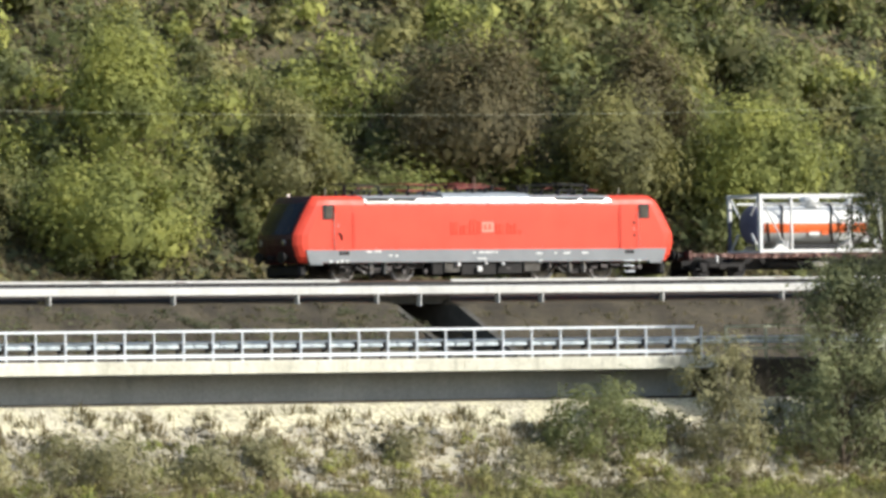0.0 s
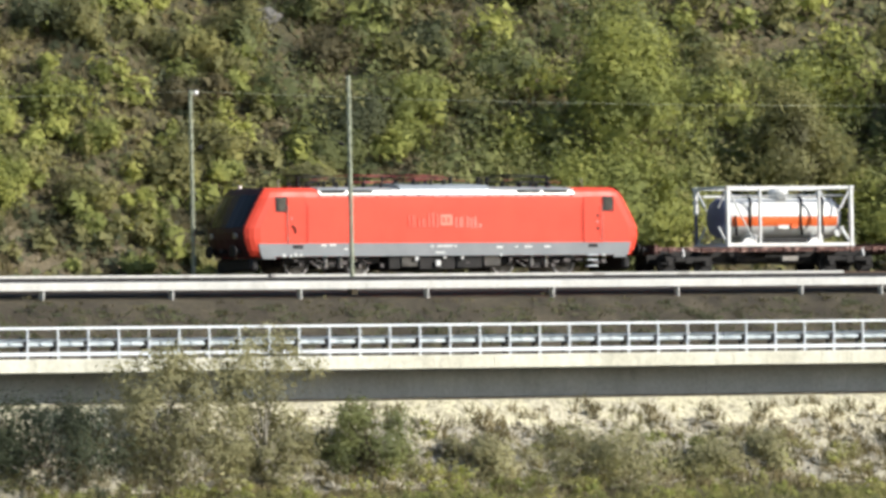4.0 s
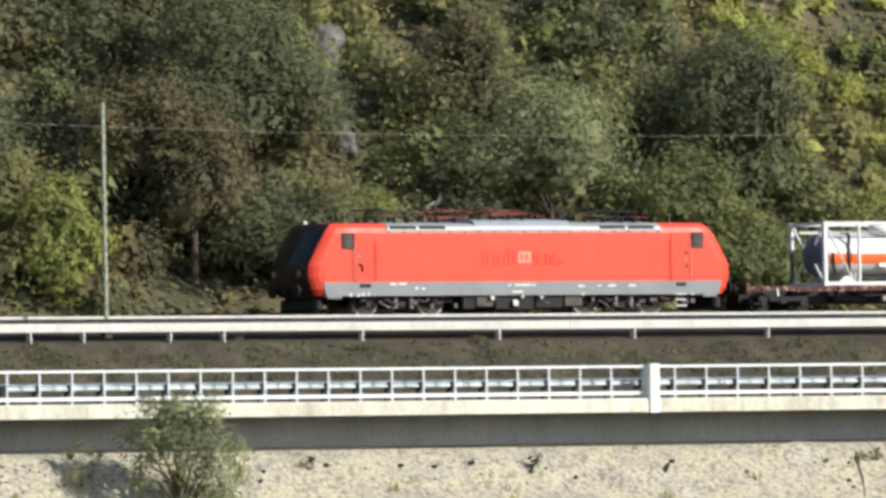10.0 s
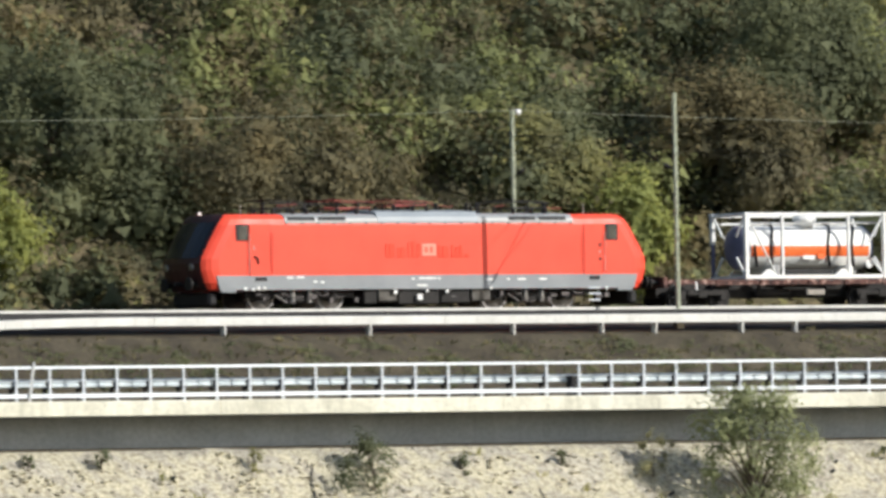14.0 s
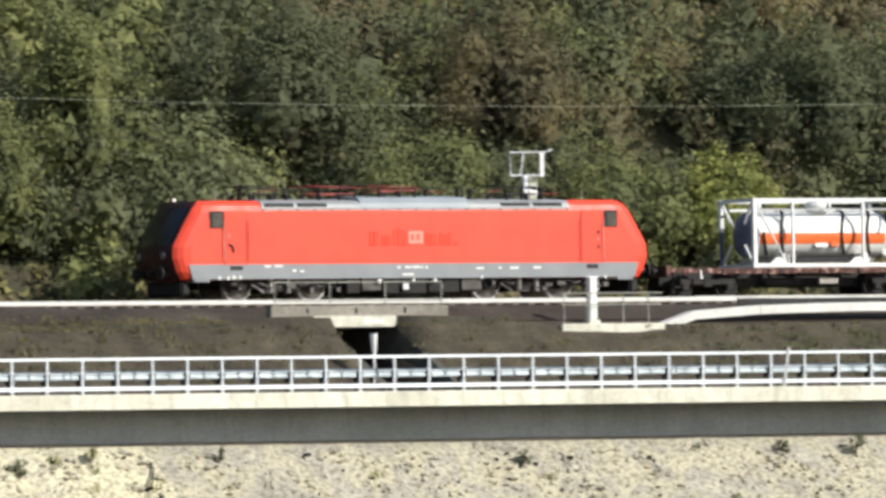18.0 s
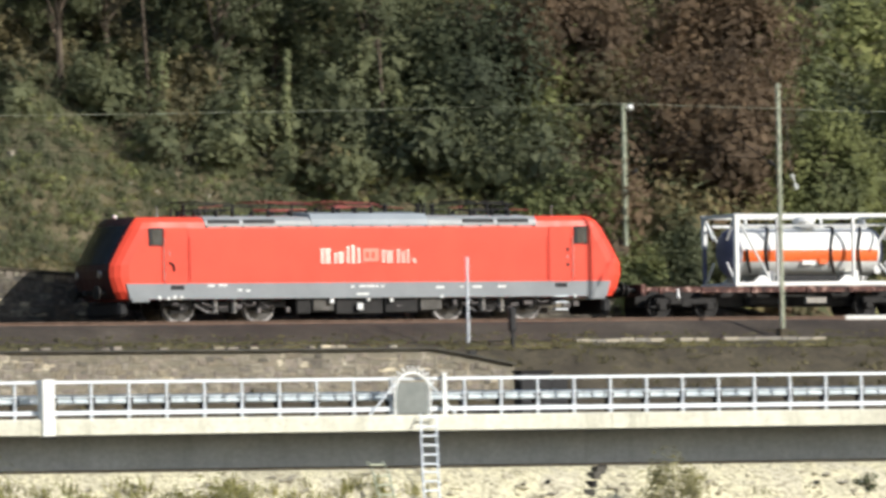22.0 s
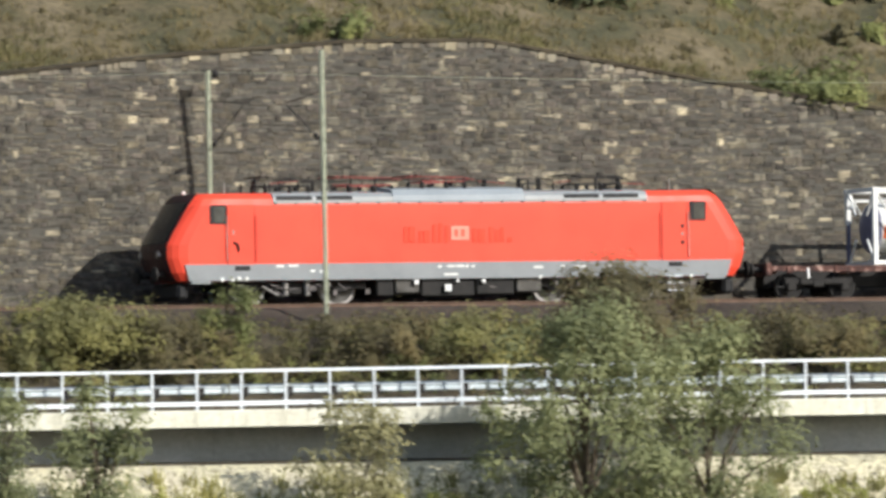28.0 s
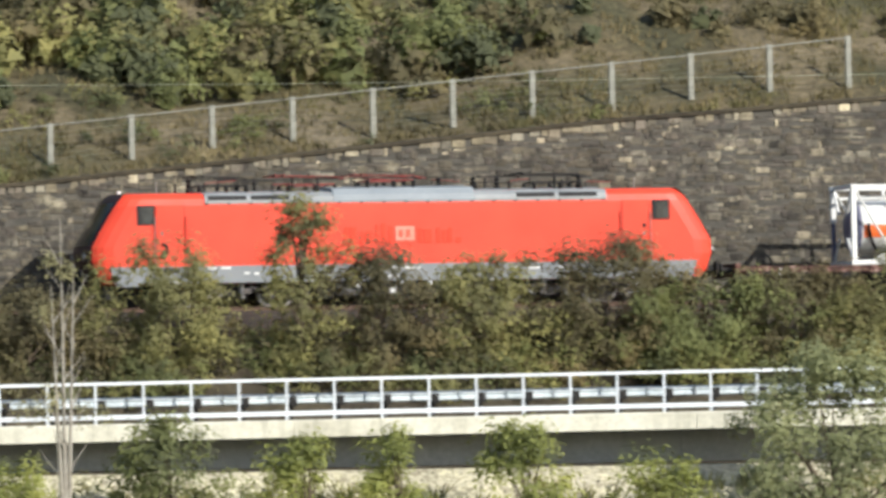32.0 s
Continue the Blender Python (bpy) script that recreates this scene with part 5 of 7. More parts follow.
# ---- masts, wires, signals, fence ----
def lattice(bm_parent, h, w, d, m):
    """Two channels with zigzag lacing."""
    for x in (-w, w):
        part("upright", boxed(x - 0.019, x + 0.019, -d, d, 0, h, bevel=0.006), m, bm_parent)
    zs = np.arange(0.3, h - 0.1, 0.42)
    for k, z in enumerate(zs[:-1]):
        a, b = (-w, w) if k % 2 else (w, -w)
        part("lacing", rods([[(a, -d * 0.8, z), (b, -d * 0.8, zs[k + 1])]], 0.012, 5), MAST, bm_parent)


MAST_S = (42.3, 117.7, 178.2, 234.2, 297.0)
for s in MAST_S:
    for n, side, top in ((-7.2, 1, 7.55), (3.2, -1, 7.4)):
        if n > 0 and s < 60:
            n = 3.05
        foot = -0.45 if n < 0 else -0.3
        # one mast stands back behind the lineside bushes
        back = 1.4 if n > 0 and 100 < s < 130 else 0.0
        mast = thing("catenary_mast", at(s + 0.54 * back, n + back, foot), "slim pale green lattice catenary mast beside the track", "mast", "catenary masts")
        h = top - foot
        lattice(mast, h, 0.034, 0.07, MAST)
        part("footing", boxed(-0.15, 0.15, -0.15, 0.15, -0.5, 0.0, bevel=0.02), BANK, mast)
        track_y = side * 3.2
        if n < 0:
            track_y = 3.2
        else:
            track_y = -3.2 - back
        part("cantilever_tube", rods([[(0, 0, 5.2), (0, track_y, 6.5)]], 0.018), UNDER, mast)
        part("top_tie", rods([[(0, 0, 6.75), (0, track_y, 6.55)]], 0.014), UNDER, mast)
        part("registration_arm", rods([[(0, track_y * 0.25, 5.55), (0, track_y * 1.1, 5.75)]], 0.013), UNDER, mast)
        bm = bmesh.new()
        turned(bm, (0, track_y * 0.12, 5.36), (0, track_y, 1.3), [(0.04 * k, 0.075 if k % 2 else 0.04) for k in range(8)], 10)
        part("insulator", bm, UNDER, mast)
        if n > 0:
            bm = bmesh.new()
            turned(bm, (0.16, 0, h - 0.12), (1, 0, 0), [(-0.02, 0.05), (0.02, 0.1), (0.08, 0.11), (0.16, 0.1), (0.2, 0.04)], 12)
            part("line_insulator", bm, WHITE if s > 60 else UNDER, mast, "white line insulator")
            part("line_bracket", boxed(-0.15, 0.3, -0.03, 0.03, h - 0.04, h + 0.02, bevel=0.01), UNDER, mast)

for n, z_at, sag, r, lab in ((3.2, 7.35, 0.5, 0.006, "thin feeder wire along the mast tops"), (0.0, 7.0, 0.75, 0.0035, "catenary wire over the far track"), (-4.0, 7.0, 0.75, 0.0035, "catenary wire over the near track"),
                             (0.0, 5.6, 0.0, 0.0035, "contact wire over the far track"), (-4.0, 5.6, 0.0, 0.0035, "contact wire over the near track")):
    stops = (-33.0,) + MAST_S + (360.0,)
    pts = [tuple(place(stops[0], n, z_at))]
    for a, b in zip(stops[:-1], stops[1:]):
        pts += [tuple(place(a + (b - a) * u, n, z_at - 4 * sag * u * (1 - u))) for u in np.linspace(0, 1, 9)[1:]]
    bm = rods([pts], r, 4)
    tagged(part("overhead_wire", bm, MAST if n > 1 else UNDER), lab, "wire", "overhead wires")

signal = thing("railway_signal", at(147.2, 3.4, -0.4), "back of a railway signal with railed platform on twin posts", "signal")
for x in (-0.17, 0.17):
    part("pole", rods([[(x, 0, 0), (x, 0, 3.95)]], 0.06), GALV, signal)
for z in np.arange(0.5, 3.9, 0.55):
    part("pole_link", boxed(-0.17, 0.17, -0.02, 0.02, z, z + 0.05), GALV, signal)
part("signal_box", boxed(-0.3, 0.25, -0.12, 0.2, 3.55, 4.05, bevel=0.03), BLACK, signal)
part("head", boxed(0.15, 0.5, -0.1, 0.15, 3.7, 4.9, bevel=0.04), MAST, signal)
part("number_plate", boxed(0.12, 0.5, -0.14, -0.1, 4.15, 4.5, bevel=0.01), WHITE, signal)
part("platform_frame", rods([[(-0.75, -0.35, 4.85), (-0.75, -0.35, 5.65), (0.62, -0.35, 5.65), (0.62, -0.35, 4.85), (-0.75, -0.35, 4.85)]], 0.03), GALV, signal)
part("cage_bar", rods([[(-0.35, -0.35, 4.85), (-0.2, -0.35, 5.65)]], 0.03), GALV, signal)
part("cage_post", boxed(0.45, 0.6, -0.38, -0.3, 4.8, 5.62, bevel=0.01), WHITE, signal)
part("arm", rods([[(0.62, -0.35, 5.65), (0.98, -0.3, 5.75)]], 0.02), GALV, signal)
part("bracket", boxed(-0.05, 0.12, -0.1, 0.1, 4.05, 4.88, bevel=0.01), GALV, signal)

hanger = thing("tension_insulator", at(124.3, 3.2, 4.45), "white insulator string hanging from the wires", "insulator")
bm = bmesh.new()
turned(bm, (0, 0, 0), (-0.35, 0, 0.9), [(0.05 * k, 0.09 if k % 2 else 0.04) for k in range(5)] + [(0.3, 0.02), (0.36, 0.02)] + [(0.4 + 0.05 * k, 0.08 if k % 2 else 0.03) for k in range(4)], 10)
part("insulator_disc", bm, WHITE, hanger)
part("wire_stub", rods([[(-0.2, 0, 0.55), (-0.4, 0, 2.6)]], 0.01, 4), STEEL, hanger)

pole = thing("kilometre_post", at(105.3, -8.5, -0.85), "thin grey pole beside the track", "pole")
part("shaft", rods([[(0, 0, 0), (0, 0, 2.75)]], 0.045), GALV, pole)
for s, n, z0, z1, w in ((106.7, -8.9, -1.4, 0.25, 0.1), (104.8, -9.6, -1.9, -1.15, 0.13)):
    stub = thing("trackside_box", at(s, n, z0), "black trackside box on a short post", "trackside box", "trackside boxes")
    part("stem", boxed(-0.05, 0.05, -0.05, 0.05, 0, z1 - z0, bevel=0.01), BLACK, stub)
    part("case", boxed(-w, w, -0.1, 0.1, (z1 - z0) * 0.55, z1 - z0 + 0.02, bevel=0.02), BLACK, stub)
box_thing = thing("road_cabinet", at(104.8, -13.6, -3.38), "black roadside cabinet behind the guardrail", "cabinet")
part("body", boxed(-0.55, 0.55, -0.25, 0.25, 0, 1.45, bevel=0.03), BLACK, box_thing)
part("roof", boxed(-0.6, 0.6, -0.3, 0.3, 1.45, 1.52, bevel=0.02), UNDER, box_thing)
part("side_door", boxed(0.56, 1.15, -0.2, 0.2, 0.05, 1.3, bevel=0.02), BLACK, box_thing)

# wire-mesh fence above the wall
mesh_fence = thing("hillside_fence", Matrix(), "pale post-and-rail mesh fence on the slope above the wall", "fence")
fence_s = [24.1 - 2.5 * k for k in range(18)]
fence_z = lambda s: float(np.interp(s, [-20, -2.4, 24.1], [4.06, 5.66, 8.23]))
for k, s in enumerate(fence_s):
    base = min(float(hill(s, 5.6)), fence_z(s) - 1.0) - 0.05
    ob = part("post", boxed(-0.085, 0.085, -0.06, 0.06, 0, fence_z(s) - base + 0.03, bevel=0.015), OLDSTEEL, mesh_fence)
    ob.matrix_basis = at(s - 0.4, 5.6, base)
part("top_rail", rods([[tuple(place(s - 0.4, 5.55, fence_z(s) - 0.03)) for s in fence_s]], 0.022), OLDSTEEL, mesh_fence)
for d in np.arange(0.25, 1.4, 0.16):
    part("wire", rods([[tuple(place(s - 0.4, 5.55, fence_z(s) - d)) for s in fence_s]], 0.003, 4), OLDSTEEL, mesh_fence)

# drain holes in the rock facing
holes = thing("drain_pipes", Matrix(), "dark drain pipe mouths in the pale rock facing", "drain pipes", kind="stuff")
bm = bmesh.new()
for s, z in ((123.3, -5.32), (130.3, -5.57), (128.3, -6.3), (133.2, -5.54), (136.2, -5.58), (131.7, -5.74), (125.2, -6.1), (177.4, -5.5), (180.6, -5.55), (183.7, -5.5), (192.5, -5.55), (162.2, -5.4), (165.1, -5.4), (182, -5.6), (141.5, -5.5), (147, -5.9), (110.5, -5.6)):
    n = float(np.interp(z, [-6.5, -5.35], [-22.6, -21.4]))
    c = place(s, n, z)
    d = place(s, n - 0.14, z) - c
    turned(bm, c, tuple(d), [(-0.2, 0.06), (0.09, 0.06), (0.09, 0.045), (0.0, 0.044)], 9)
rh = random.Random(8)
for _ in range(70):
    s, z, q = rh.uniform(90, 206), rh.uniform(-7.6, -5.45), rh.uniform(0.035, 0.07)
    n = float(np.interp(z, [-7.9, -6.5, -5.35], [-24.6, -22.6, -21.4]))
    c = place(s, n, land(s, n))
    turned(bm, c, tuple(place(s, n - 0.1, land(s, n) + 0.03) - c), [(-0.15, q), (0.08, q), (0.08, q * 0.8), (0.0, q * 0.78)], 7)
part("pipe_mouth", bm, BLACK, holes)

cracks = thing("rock_cracks", Matrix(), "dark damp cracks running down the pale rock facing", "cracks", kind="stuff")
for s, z0, z1 in ((117.4, -5.5, -6.5), (152.9, -5.5, -6.7), (200.9, -5.5, -6.8), (162.2, -6.4, -7.2)):
    run = []
    for k in range(6):
        z = z0 + (z1 - z0) * k / 5
        n = float(np.interp(z, [-7.9, -6.5, -5.35], [-24.6, -22.6, -21.4]))
        q = s + 0.55 * (n + 21.4) + 0.05 * math.sin(5 * k + s)
        run.append(tuple(place(q, n - 0.02, land(q, n))))
    part("crack", rods([run], 0.038, 5), JOINT, cracks)
for s, z in ((192.1, -5.5), (131.2, -5.6)):
    n = float(np.interp(z, [-7.9, -6.5, -5.35], [-24.6, -22.6, -21.4]))
    spout = thing("drain_spout", at(s, n, land(s, n)), "black plastic drain spout hanging from the rock facing", "drain pipe", "drain spouts")
    part("pipe", rods([[(0.1, 0.25, 0.0), (0.05, -0.25, 0.03), (-0.12, -0.38, -0.08), (-0.4, -0.42, -0.5)]], 0.075, 8), BLACK, spout)
    part("collar", rods([[(0.09, 0.1, 0.01), (0.07, -0.02, 0.02)]], 0.11, 8), UNDER, spout)

# dark blocks stand in for a jagged diagonal line of plants
gully = thing("slope_gully", Matrix(), "line of dark blocks standing in for plants on the rock slope", "gully")
gd = random.Random(9)
for k in range(15):
    u = k / 14
    s = 103.2 - 3.6 * u + gd.uniform(-0.08, 0.08)
    n = -20.9 - 3.3 * u
    ob = part("gully_stone", boxed(-gd.uniform(0.12, 0.22), gd.uniform(0.12, 0.22), -0.16, 0.16, -0.14, gd.uniform(0.05, 0.14), bevel=0.03), JOINT if k % 3 else UNDER, gully)
    ob.matrix_basis = at(s, n, land(s, n) + 0.02, gd.uniform(-30, 30))

# ---- plants ----
VR = np.random.default_rng(11)


def leaves_at(pos, nrm, size, slim=0.55, corners=4):
    """Pointed leaves at pos, facing about nrm, of three or four corners each."""
    k = len(pos)
    nrm = nrm + VR.normal(0, 0.24, (k, 3))
    nrm /= np.linalg.norm(nrm, axis=1)[:, None] + 1e-9
    u = np.cross(nrm, VR.normal(0, 1, (k, 3)))
    u /= np.linalg.norm(u, axis=1)[:, None] + 1e-9
    v = np.cross(nrm, u)
    a = (size * VR.uniform(0.6, 1.4, k))[:, None]
    b = a * slim
    bend = nrm * a * 0.25
    if corners == 3:
        return np.stack([pos - u * a - v * b, pos - u * a * 0.4 + v * b * 1.6 + bend, pos + u * a * 1.2], 1).reshape(-1, 3)
    return np.stack([pos - u * a, pos - v * b + bend, pos + u * a, pos + v * b + bend], 1).reshape(-1, 3)


def crown(c, h, w, d, count, size, gaps=0.25, low=0.15, corners=3, slope=None, loose=1.0):
    """Leaves in many clumps filling a rough dome of height h, width w (along x) and depth d over c."""
    blobs = max(9, int(count / 110))
    t = VR.uniform(0, 1, blobs) ** 0.8
    a = VR.uniform(0, 2 * math.pi, blobs)
    reach = np.sqrt(np.clip(1 - (np.abs(t - 0.42) / 0.62) ** 2.2, 0.03, 1)) * np.sqrt(VR.uniform(0.12, 1, blobs))
    lump = 1 + 0.28 * np.sin(3 * a + c[0]) + 0.18 * np.sin(5 * a + 2 * c[1])
    b = np.stack([np.cos(a) * reach * lump * w / 2, np.sin(a) * reach * lump * d / 2, (low + (1 - low) * t) * h], 1)
    r = VR.uniform(0.45, 1.25, blobs) * (w * d * h) ** (1 / 3) * (0.62 - gaps * 0.5) / blobs ** (1 / 3)
    i = VR.integers(0, blobs, count)
    u = VR.normal(0, 1, (count, 3))
    u[:, 2] += 0.25
    u[:, 1] = np.where(VR.uniform(0, 1, count) < 0.4, -np.abs(u[:, 1]), u[:, 1])
    u /= np.linalg.norm(u, axis=1)[:, None]
    pos = b[i] + u * (r[i] * loose * VR.uniform(0.15, 1.2, count) ** 0.7)[:, None]
    pos[:, 2] = np.maximum(pos[:, 2], 0.02)
    if slope is not None:
        keep = pos[:, 2] > slope * pos[:, 1] - 0.05
        pos, u = pos[keep], u[keep]
    out = pos.copy()
    out[:, 2] -= 0.45 * h
    out /= np.linalg.norm(out, axis=1)[:, None] + 1e-9
    return leaves_at(pos, u * 0.5 + out * 0.5 + np.array([0.1, -0.15, 0.2]), size, 0.3, corners), b, r


def lobed(c, h, w, d, count, size, low=0.0, slope=None):
    """A dense bush: leaves over the skins of many overlapping lobes, with shaded clefts between them."""
    m = (w * d * h) ** (1 / 3)
    k = int(np.clip(6 + w * h * 1.1, 7, 54))
    a = VR.uniform(0, 2 * math.pi, k)
    up = VR.uniform(-0.3, 1, k)
    flat = np.sqrt(1 - up * up)
    away = VR.uniform(0.5, 0.86, k)
    lump = 1 + 0.2 * np.sin(2 * a + c[0]) + 0.14 * np.sin(5 * a + 2 * c[1])
    mid = h * (low + (1 - low) * 0.4)
    b = np.stack([np.cos(a) * flat * w / 2 * lump, np.sin(a) * flat * d / 2 * lump, up * (h - mid)], 1) * away[:, None] + np.array([0, 0, mid])
    r = m * VR.uniform(0.06, 0.27, k) * (26 / k) ** 0.33
    form = VR.uniform(0.65, 1.35, (k, 3))
    i = VR.choice(k, count, p=r * r / (r * r).sum())
    u = VR.normal(0, 1, (count, 3))
    u[:, 2] += 0.2
    u /= np.linalg.norm(u, axis=1)[:, None]
    tuft = 1 + 0.3 * np.sin(u[:, 0] * 6 + i) * np.sin(u[:, 2] * 7 + 2 * i) + 0.2 * np.sin(u[:, 1] * 9 + 3 * i)
    pos = b[i] + u * form[i] * (r[i] * tuft * VR.uniform(0.5, 1.22, count) ** 0.6)[:, None]
    keep = pos[:, 2] > 0
    if slope is not None:
        keep &= pos[:, 2] > slope * pos[:, 1] - 0.05
    pos, u = pos[keep], u[keep]
    out = pos - np.array([0, 0, mid])
    out /= np.linalg.norm(out, axis=1)[:, None] + 1e-9
    skin = leaves_at(pos, u * 0.6 + out * 0.3 + VR.normal(0, 0.12, pos.shape) + np.array([0.05, -0.1, 0.15]), size, 0.38, 3)
    # larger inner leaves close the gaps between the lobes
    inner = max(30, count // 9)
    i = VR.choice(k, inner, p=r * r / (r * r).sum())
    deep = b[i] * VR.uniform(0.75, 0.98, inner)[:, None] + VR.normal(0, 0.33, (inner, 3)) * r[i][:, None]
    deep = deep[deep[:, 2] > (0 if slope is None else np.maximum(0, slope * deep[:, 1]))]
    fill = leaves_at(deep, deep - np.array([0, 0, mid]) + np.array([0, -0.4, 0.3]), size * 2.3, 0.6, 3)
    return np.concatenate([skin, fill]), np.concatenate([[[0, 0, mid * 0.9]], b]), np.concatenate([[m * 0.06], r * 0.1])


def limbs(bm, h, w, blobs, r0):
    """A tapered, slightly bent trunk with limbs to the clumps."""
    lean = VR.normal(0, 0.05 * h, 2)
    pts = [Vector((lean[0] * k * k, lean[1] * k * k, h * 0.8 * k)) for k in (0, 0.3, 0.6, 1.0)]
    for k in range(3):
        rod(bm, pts[k], pts[k + 1], r0 * (1 - 0.3 * k), r0 * (0.7 - 0.3 * k), 7)
    for b in blobs[:: max(1, len(blobs) // 14)]:
        k = min(0.85, max(0.15, b[2] / h * 0.6))
        start = Vector((lean[0] * k * k, lean[1] * k * k, h * 0.8 * k))
        mid = (start + Vector(b)) / 2 + Vector((0, 0, 0.06 * h))
        rod(bm, start, mid, r0 * 0.4, r0 * 0.25, 5)
        rod(bm, mid, Vector(b), r0 * 0.25, r0 * 0.08, 5)


ROCKS = ((204.0, 10.4, 1.8, 2.2), (202.2, 6.7, 1.3, 1.3), (198.0, 9.2, 1.2, 1.5), (197.4, 7.6, 0.9, 0.9), (247.2, 10.6, 1.6, 1.3))
LEAF = {"R": L_RUSSET, "E": L_SHADED, "G": L_GREEN, "D": L_DARK, "O": L_OLIVE, "B": L_BROWN, "P": L_PALE, "S": L_SILVER, "Y": L_FRESH}
WORDS = {"R": "dark russet", "E": "dark and shaded green", "G": "mid-green", "D": "dark green", "O": "olive-yellow", "B": "rusty brown", "P": "pale dry", "S": "silvery green", "Y": "fresh yellow-green"}


def plant(name, s, n, z0, z1, w, kind, count, size, place_word, category, gaps=0.25, low=0.12, depth=None, bark=None, core=0.25, loose=1.0):
    h = z1 - z0
    tree = thing(name, at(s, n, z0), "%s leafy %s %s" % (WORDS[kind], category, place_word), category)
    if name == "hillside_tree":
        verts, b, r = lobed((s, n, 0), h, w, depth or w * 0.8, count, size, low)
        core = 1.0
    else:
        verts, b, r = crown((s, n, 0), h, w, depth or w * 0.8, count, size, gaps, low, loose=loose)
    bm = bmesh.new()
    limbs(bm, h, w, b, max(0.03, h * 0.022) * (0.55 if name == "woodland_tree" else 1))
    part("trunk", bm, bark or BARK, tree)
    ob = new("crown", leaf_mesh("crown", verts, b, r * core, LEAF[kind]))
    ob.parent = tree
    return tree


# trees and shrubs on the hillside
HILL_A = [(256.4, 6, 0.0, 5.6, 9.2, "Y"), (276.4, 9, 3.0, 10.7, 8.2, "B"), (265.9, 7, 2.2, 8.0, 4.6, "O"), (259, 9, 3.5, 11.3, 5.6, "Y"), (284.7, 9, 3.5, 11.2, 4.8, "B"), (282.4, 7, 2.0, 8.6, 6.2, "O"),
          (289.5, 7, 1.5, 8.3, 7.4, "Y"), (217.8, 10, 4.5, 11.7, 6.6, "D"), (216.1, 6, 0.2, 3.3, 8.6, "G"), (222.5, 6, 0.4, 4.1, 5.4, "O")]
HILL_B = [(196.8, 6, 0.1, 5.6, 5.4, "O"), (198.3, 5.6, 0.1, 5.3, 3.0, "Y"), (191.7, 7, 1.5, 8.9, 4.4, "B"),
          (208.4, 8, 2.4, 9.3, 8.8, "S"), (213.9, 7, 2.0, 7.0, 4.6, "G"), (207.8, 12.5, 7.0, 12.2, 4.0, "B"), (196, 11, 5.0, 12.3, 7.5, "D")]
HILL_C = [(170.8, 7, 0.6, 7.9, 10.1, "B"), (182.9, 8, 2.5, 7.6, 4.4, "O"), (191, 8.6, 3.0, 9.7, 6.0, "B"), (196.3, 12, 6.0, 12.8, 7.2, "D"), (167.5, 5.6, 0.0, 3.0, 5.2, "G"), (195.7, 6.6, 0.8, 5.4, 7.8, "D"),
          (132.0, 8, 2.6, 11.2, 3.8, "G"), (135.6, 6.2, 0.6, 6.4, 5.6, "S"), (140.9, 9, 3.5, 10.7, 7.5, "D"), (145.2, 6.5, 0.8, 6.6, 6.0, "G")]
HILL_D = [(63.6, 4.9, 6.0, 7.35, 4.4, "G"), (67.0, 5.2, 5.6, 6.75, 3.0, "O"), (47.2, 5.2, 8.2, 9.2, 2.6, "G"), (57.0, 9.5, 9.2, 10.6, 3.4, "D"), (72.5, 9.0, 6.9, 7.8, 3.0, "B"), (79.0, 19.0, 10.2, 14.0, 5.0, "D"), (82.5, 17.5, 9.2, 14.0, 5.0, "D"), (22.5, 9.5, 8.0, 9.4, 3.6, "B"), (12.0, 10.0, 7.6, 9.0, 4.0, "G"), (150.3, 10, 4.5, 10.8, 8.5, "B"), (123.8, 8, 1.6, 10.5, 6.2, "R"), (120.6, 12.5, 6.0, 12.8, 6.5, "R"), (127.3, 13.0, 7.0, 13.0, 6.0, "R"), (117.4, 6.4, 0.8, 5.6, 4.6, "G"), (118.2, 3.7, -0.4, 2.9, 2.2, "G"), (120.4, 4.1, -0.4, 2.3, 2.8, "D"), (127.1, 6, 0.8, 7.5, 4.4, "G"), (121.5, 5.6, 0.6, 3.6, 3.6, "D"), (152.5, 6, 0.1, 5.5, 6.0, "G"), (157.6, 6.2, 0.3, 6.0, 4.8, "Y"),
          (162.8, 9, 3.2, 10.6, 7.4, "D"), (177.5, 6.2, 0.2, 4.6, 5.0, "B"), (184.6, 6.0, 0.1, 5.3, 4.2, "Y"), (204.0, 6.2, 0.2, 4.4, 4.6, "D"), (116.5, 11.8, 4.6, 11.9, 6.0, "E"), (270.5, 6.0, 0.1, 4.6, 6.5, "Y"), (247.5, 5.8, 0.0, 3.4, 5.0, "O")]
for row in HILL_A + HILL_B + HILL_C + HILL_D:
    s, n, z0, z1, w, kind = row
    plant("hillside_tree", s, n, min(z0, float(hill(s, n)) + 0.1), z1, w, kind, int(800 * w * (z1 - z0) ** 0.8 * 0.375), 0.092, "on the slope above the railway", "tree" if z1 - z0 > 5 else "shrub")

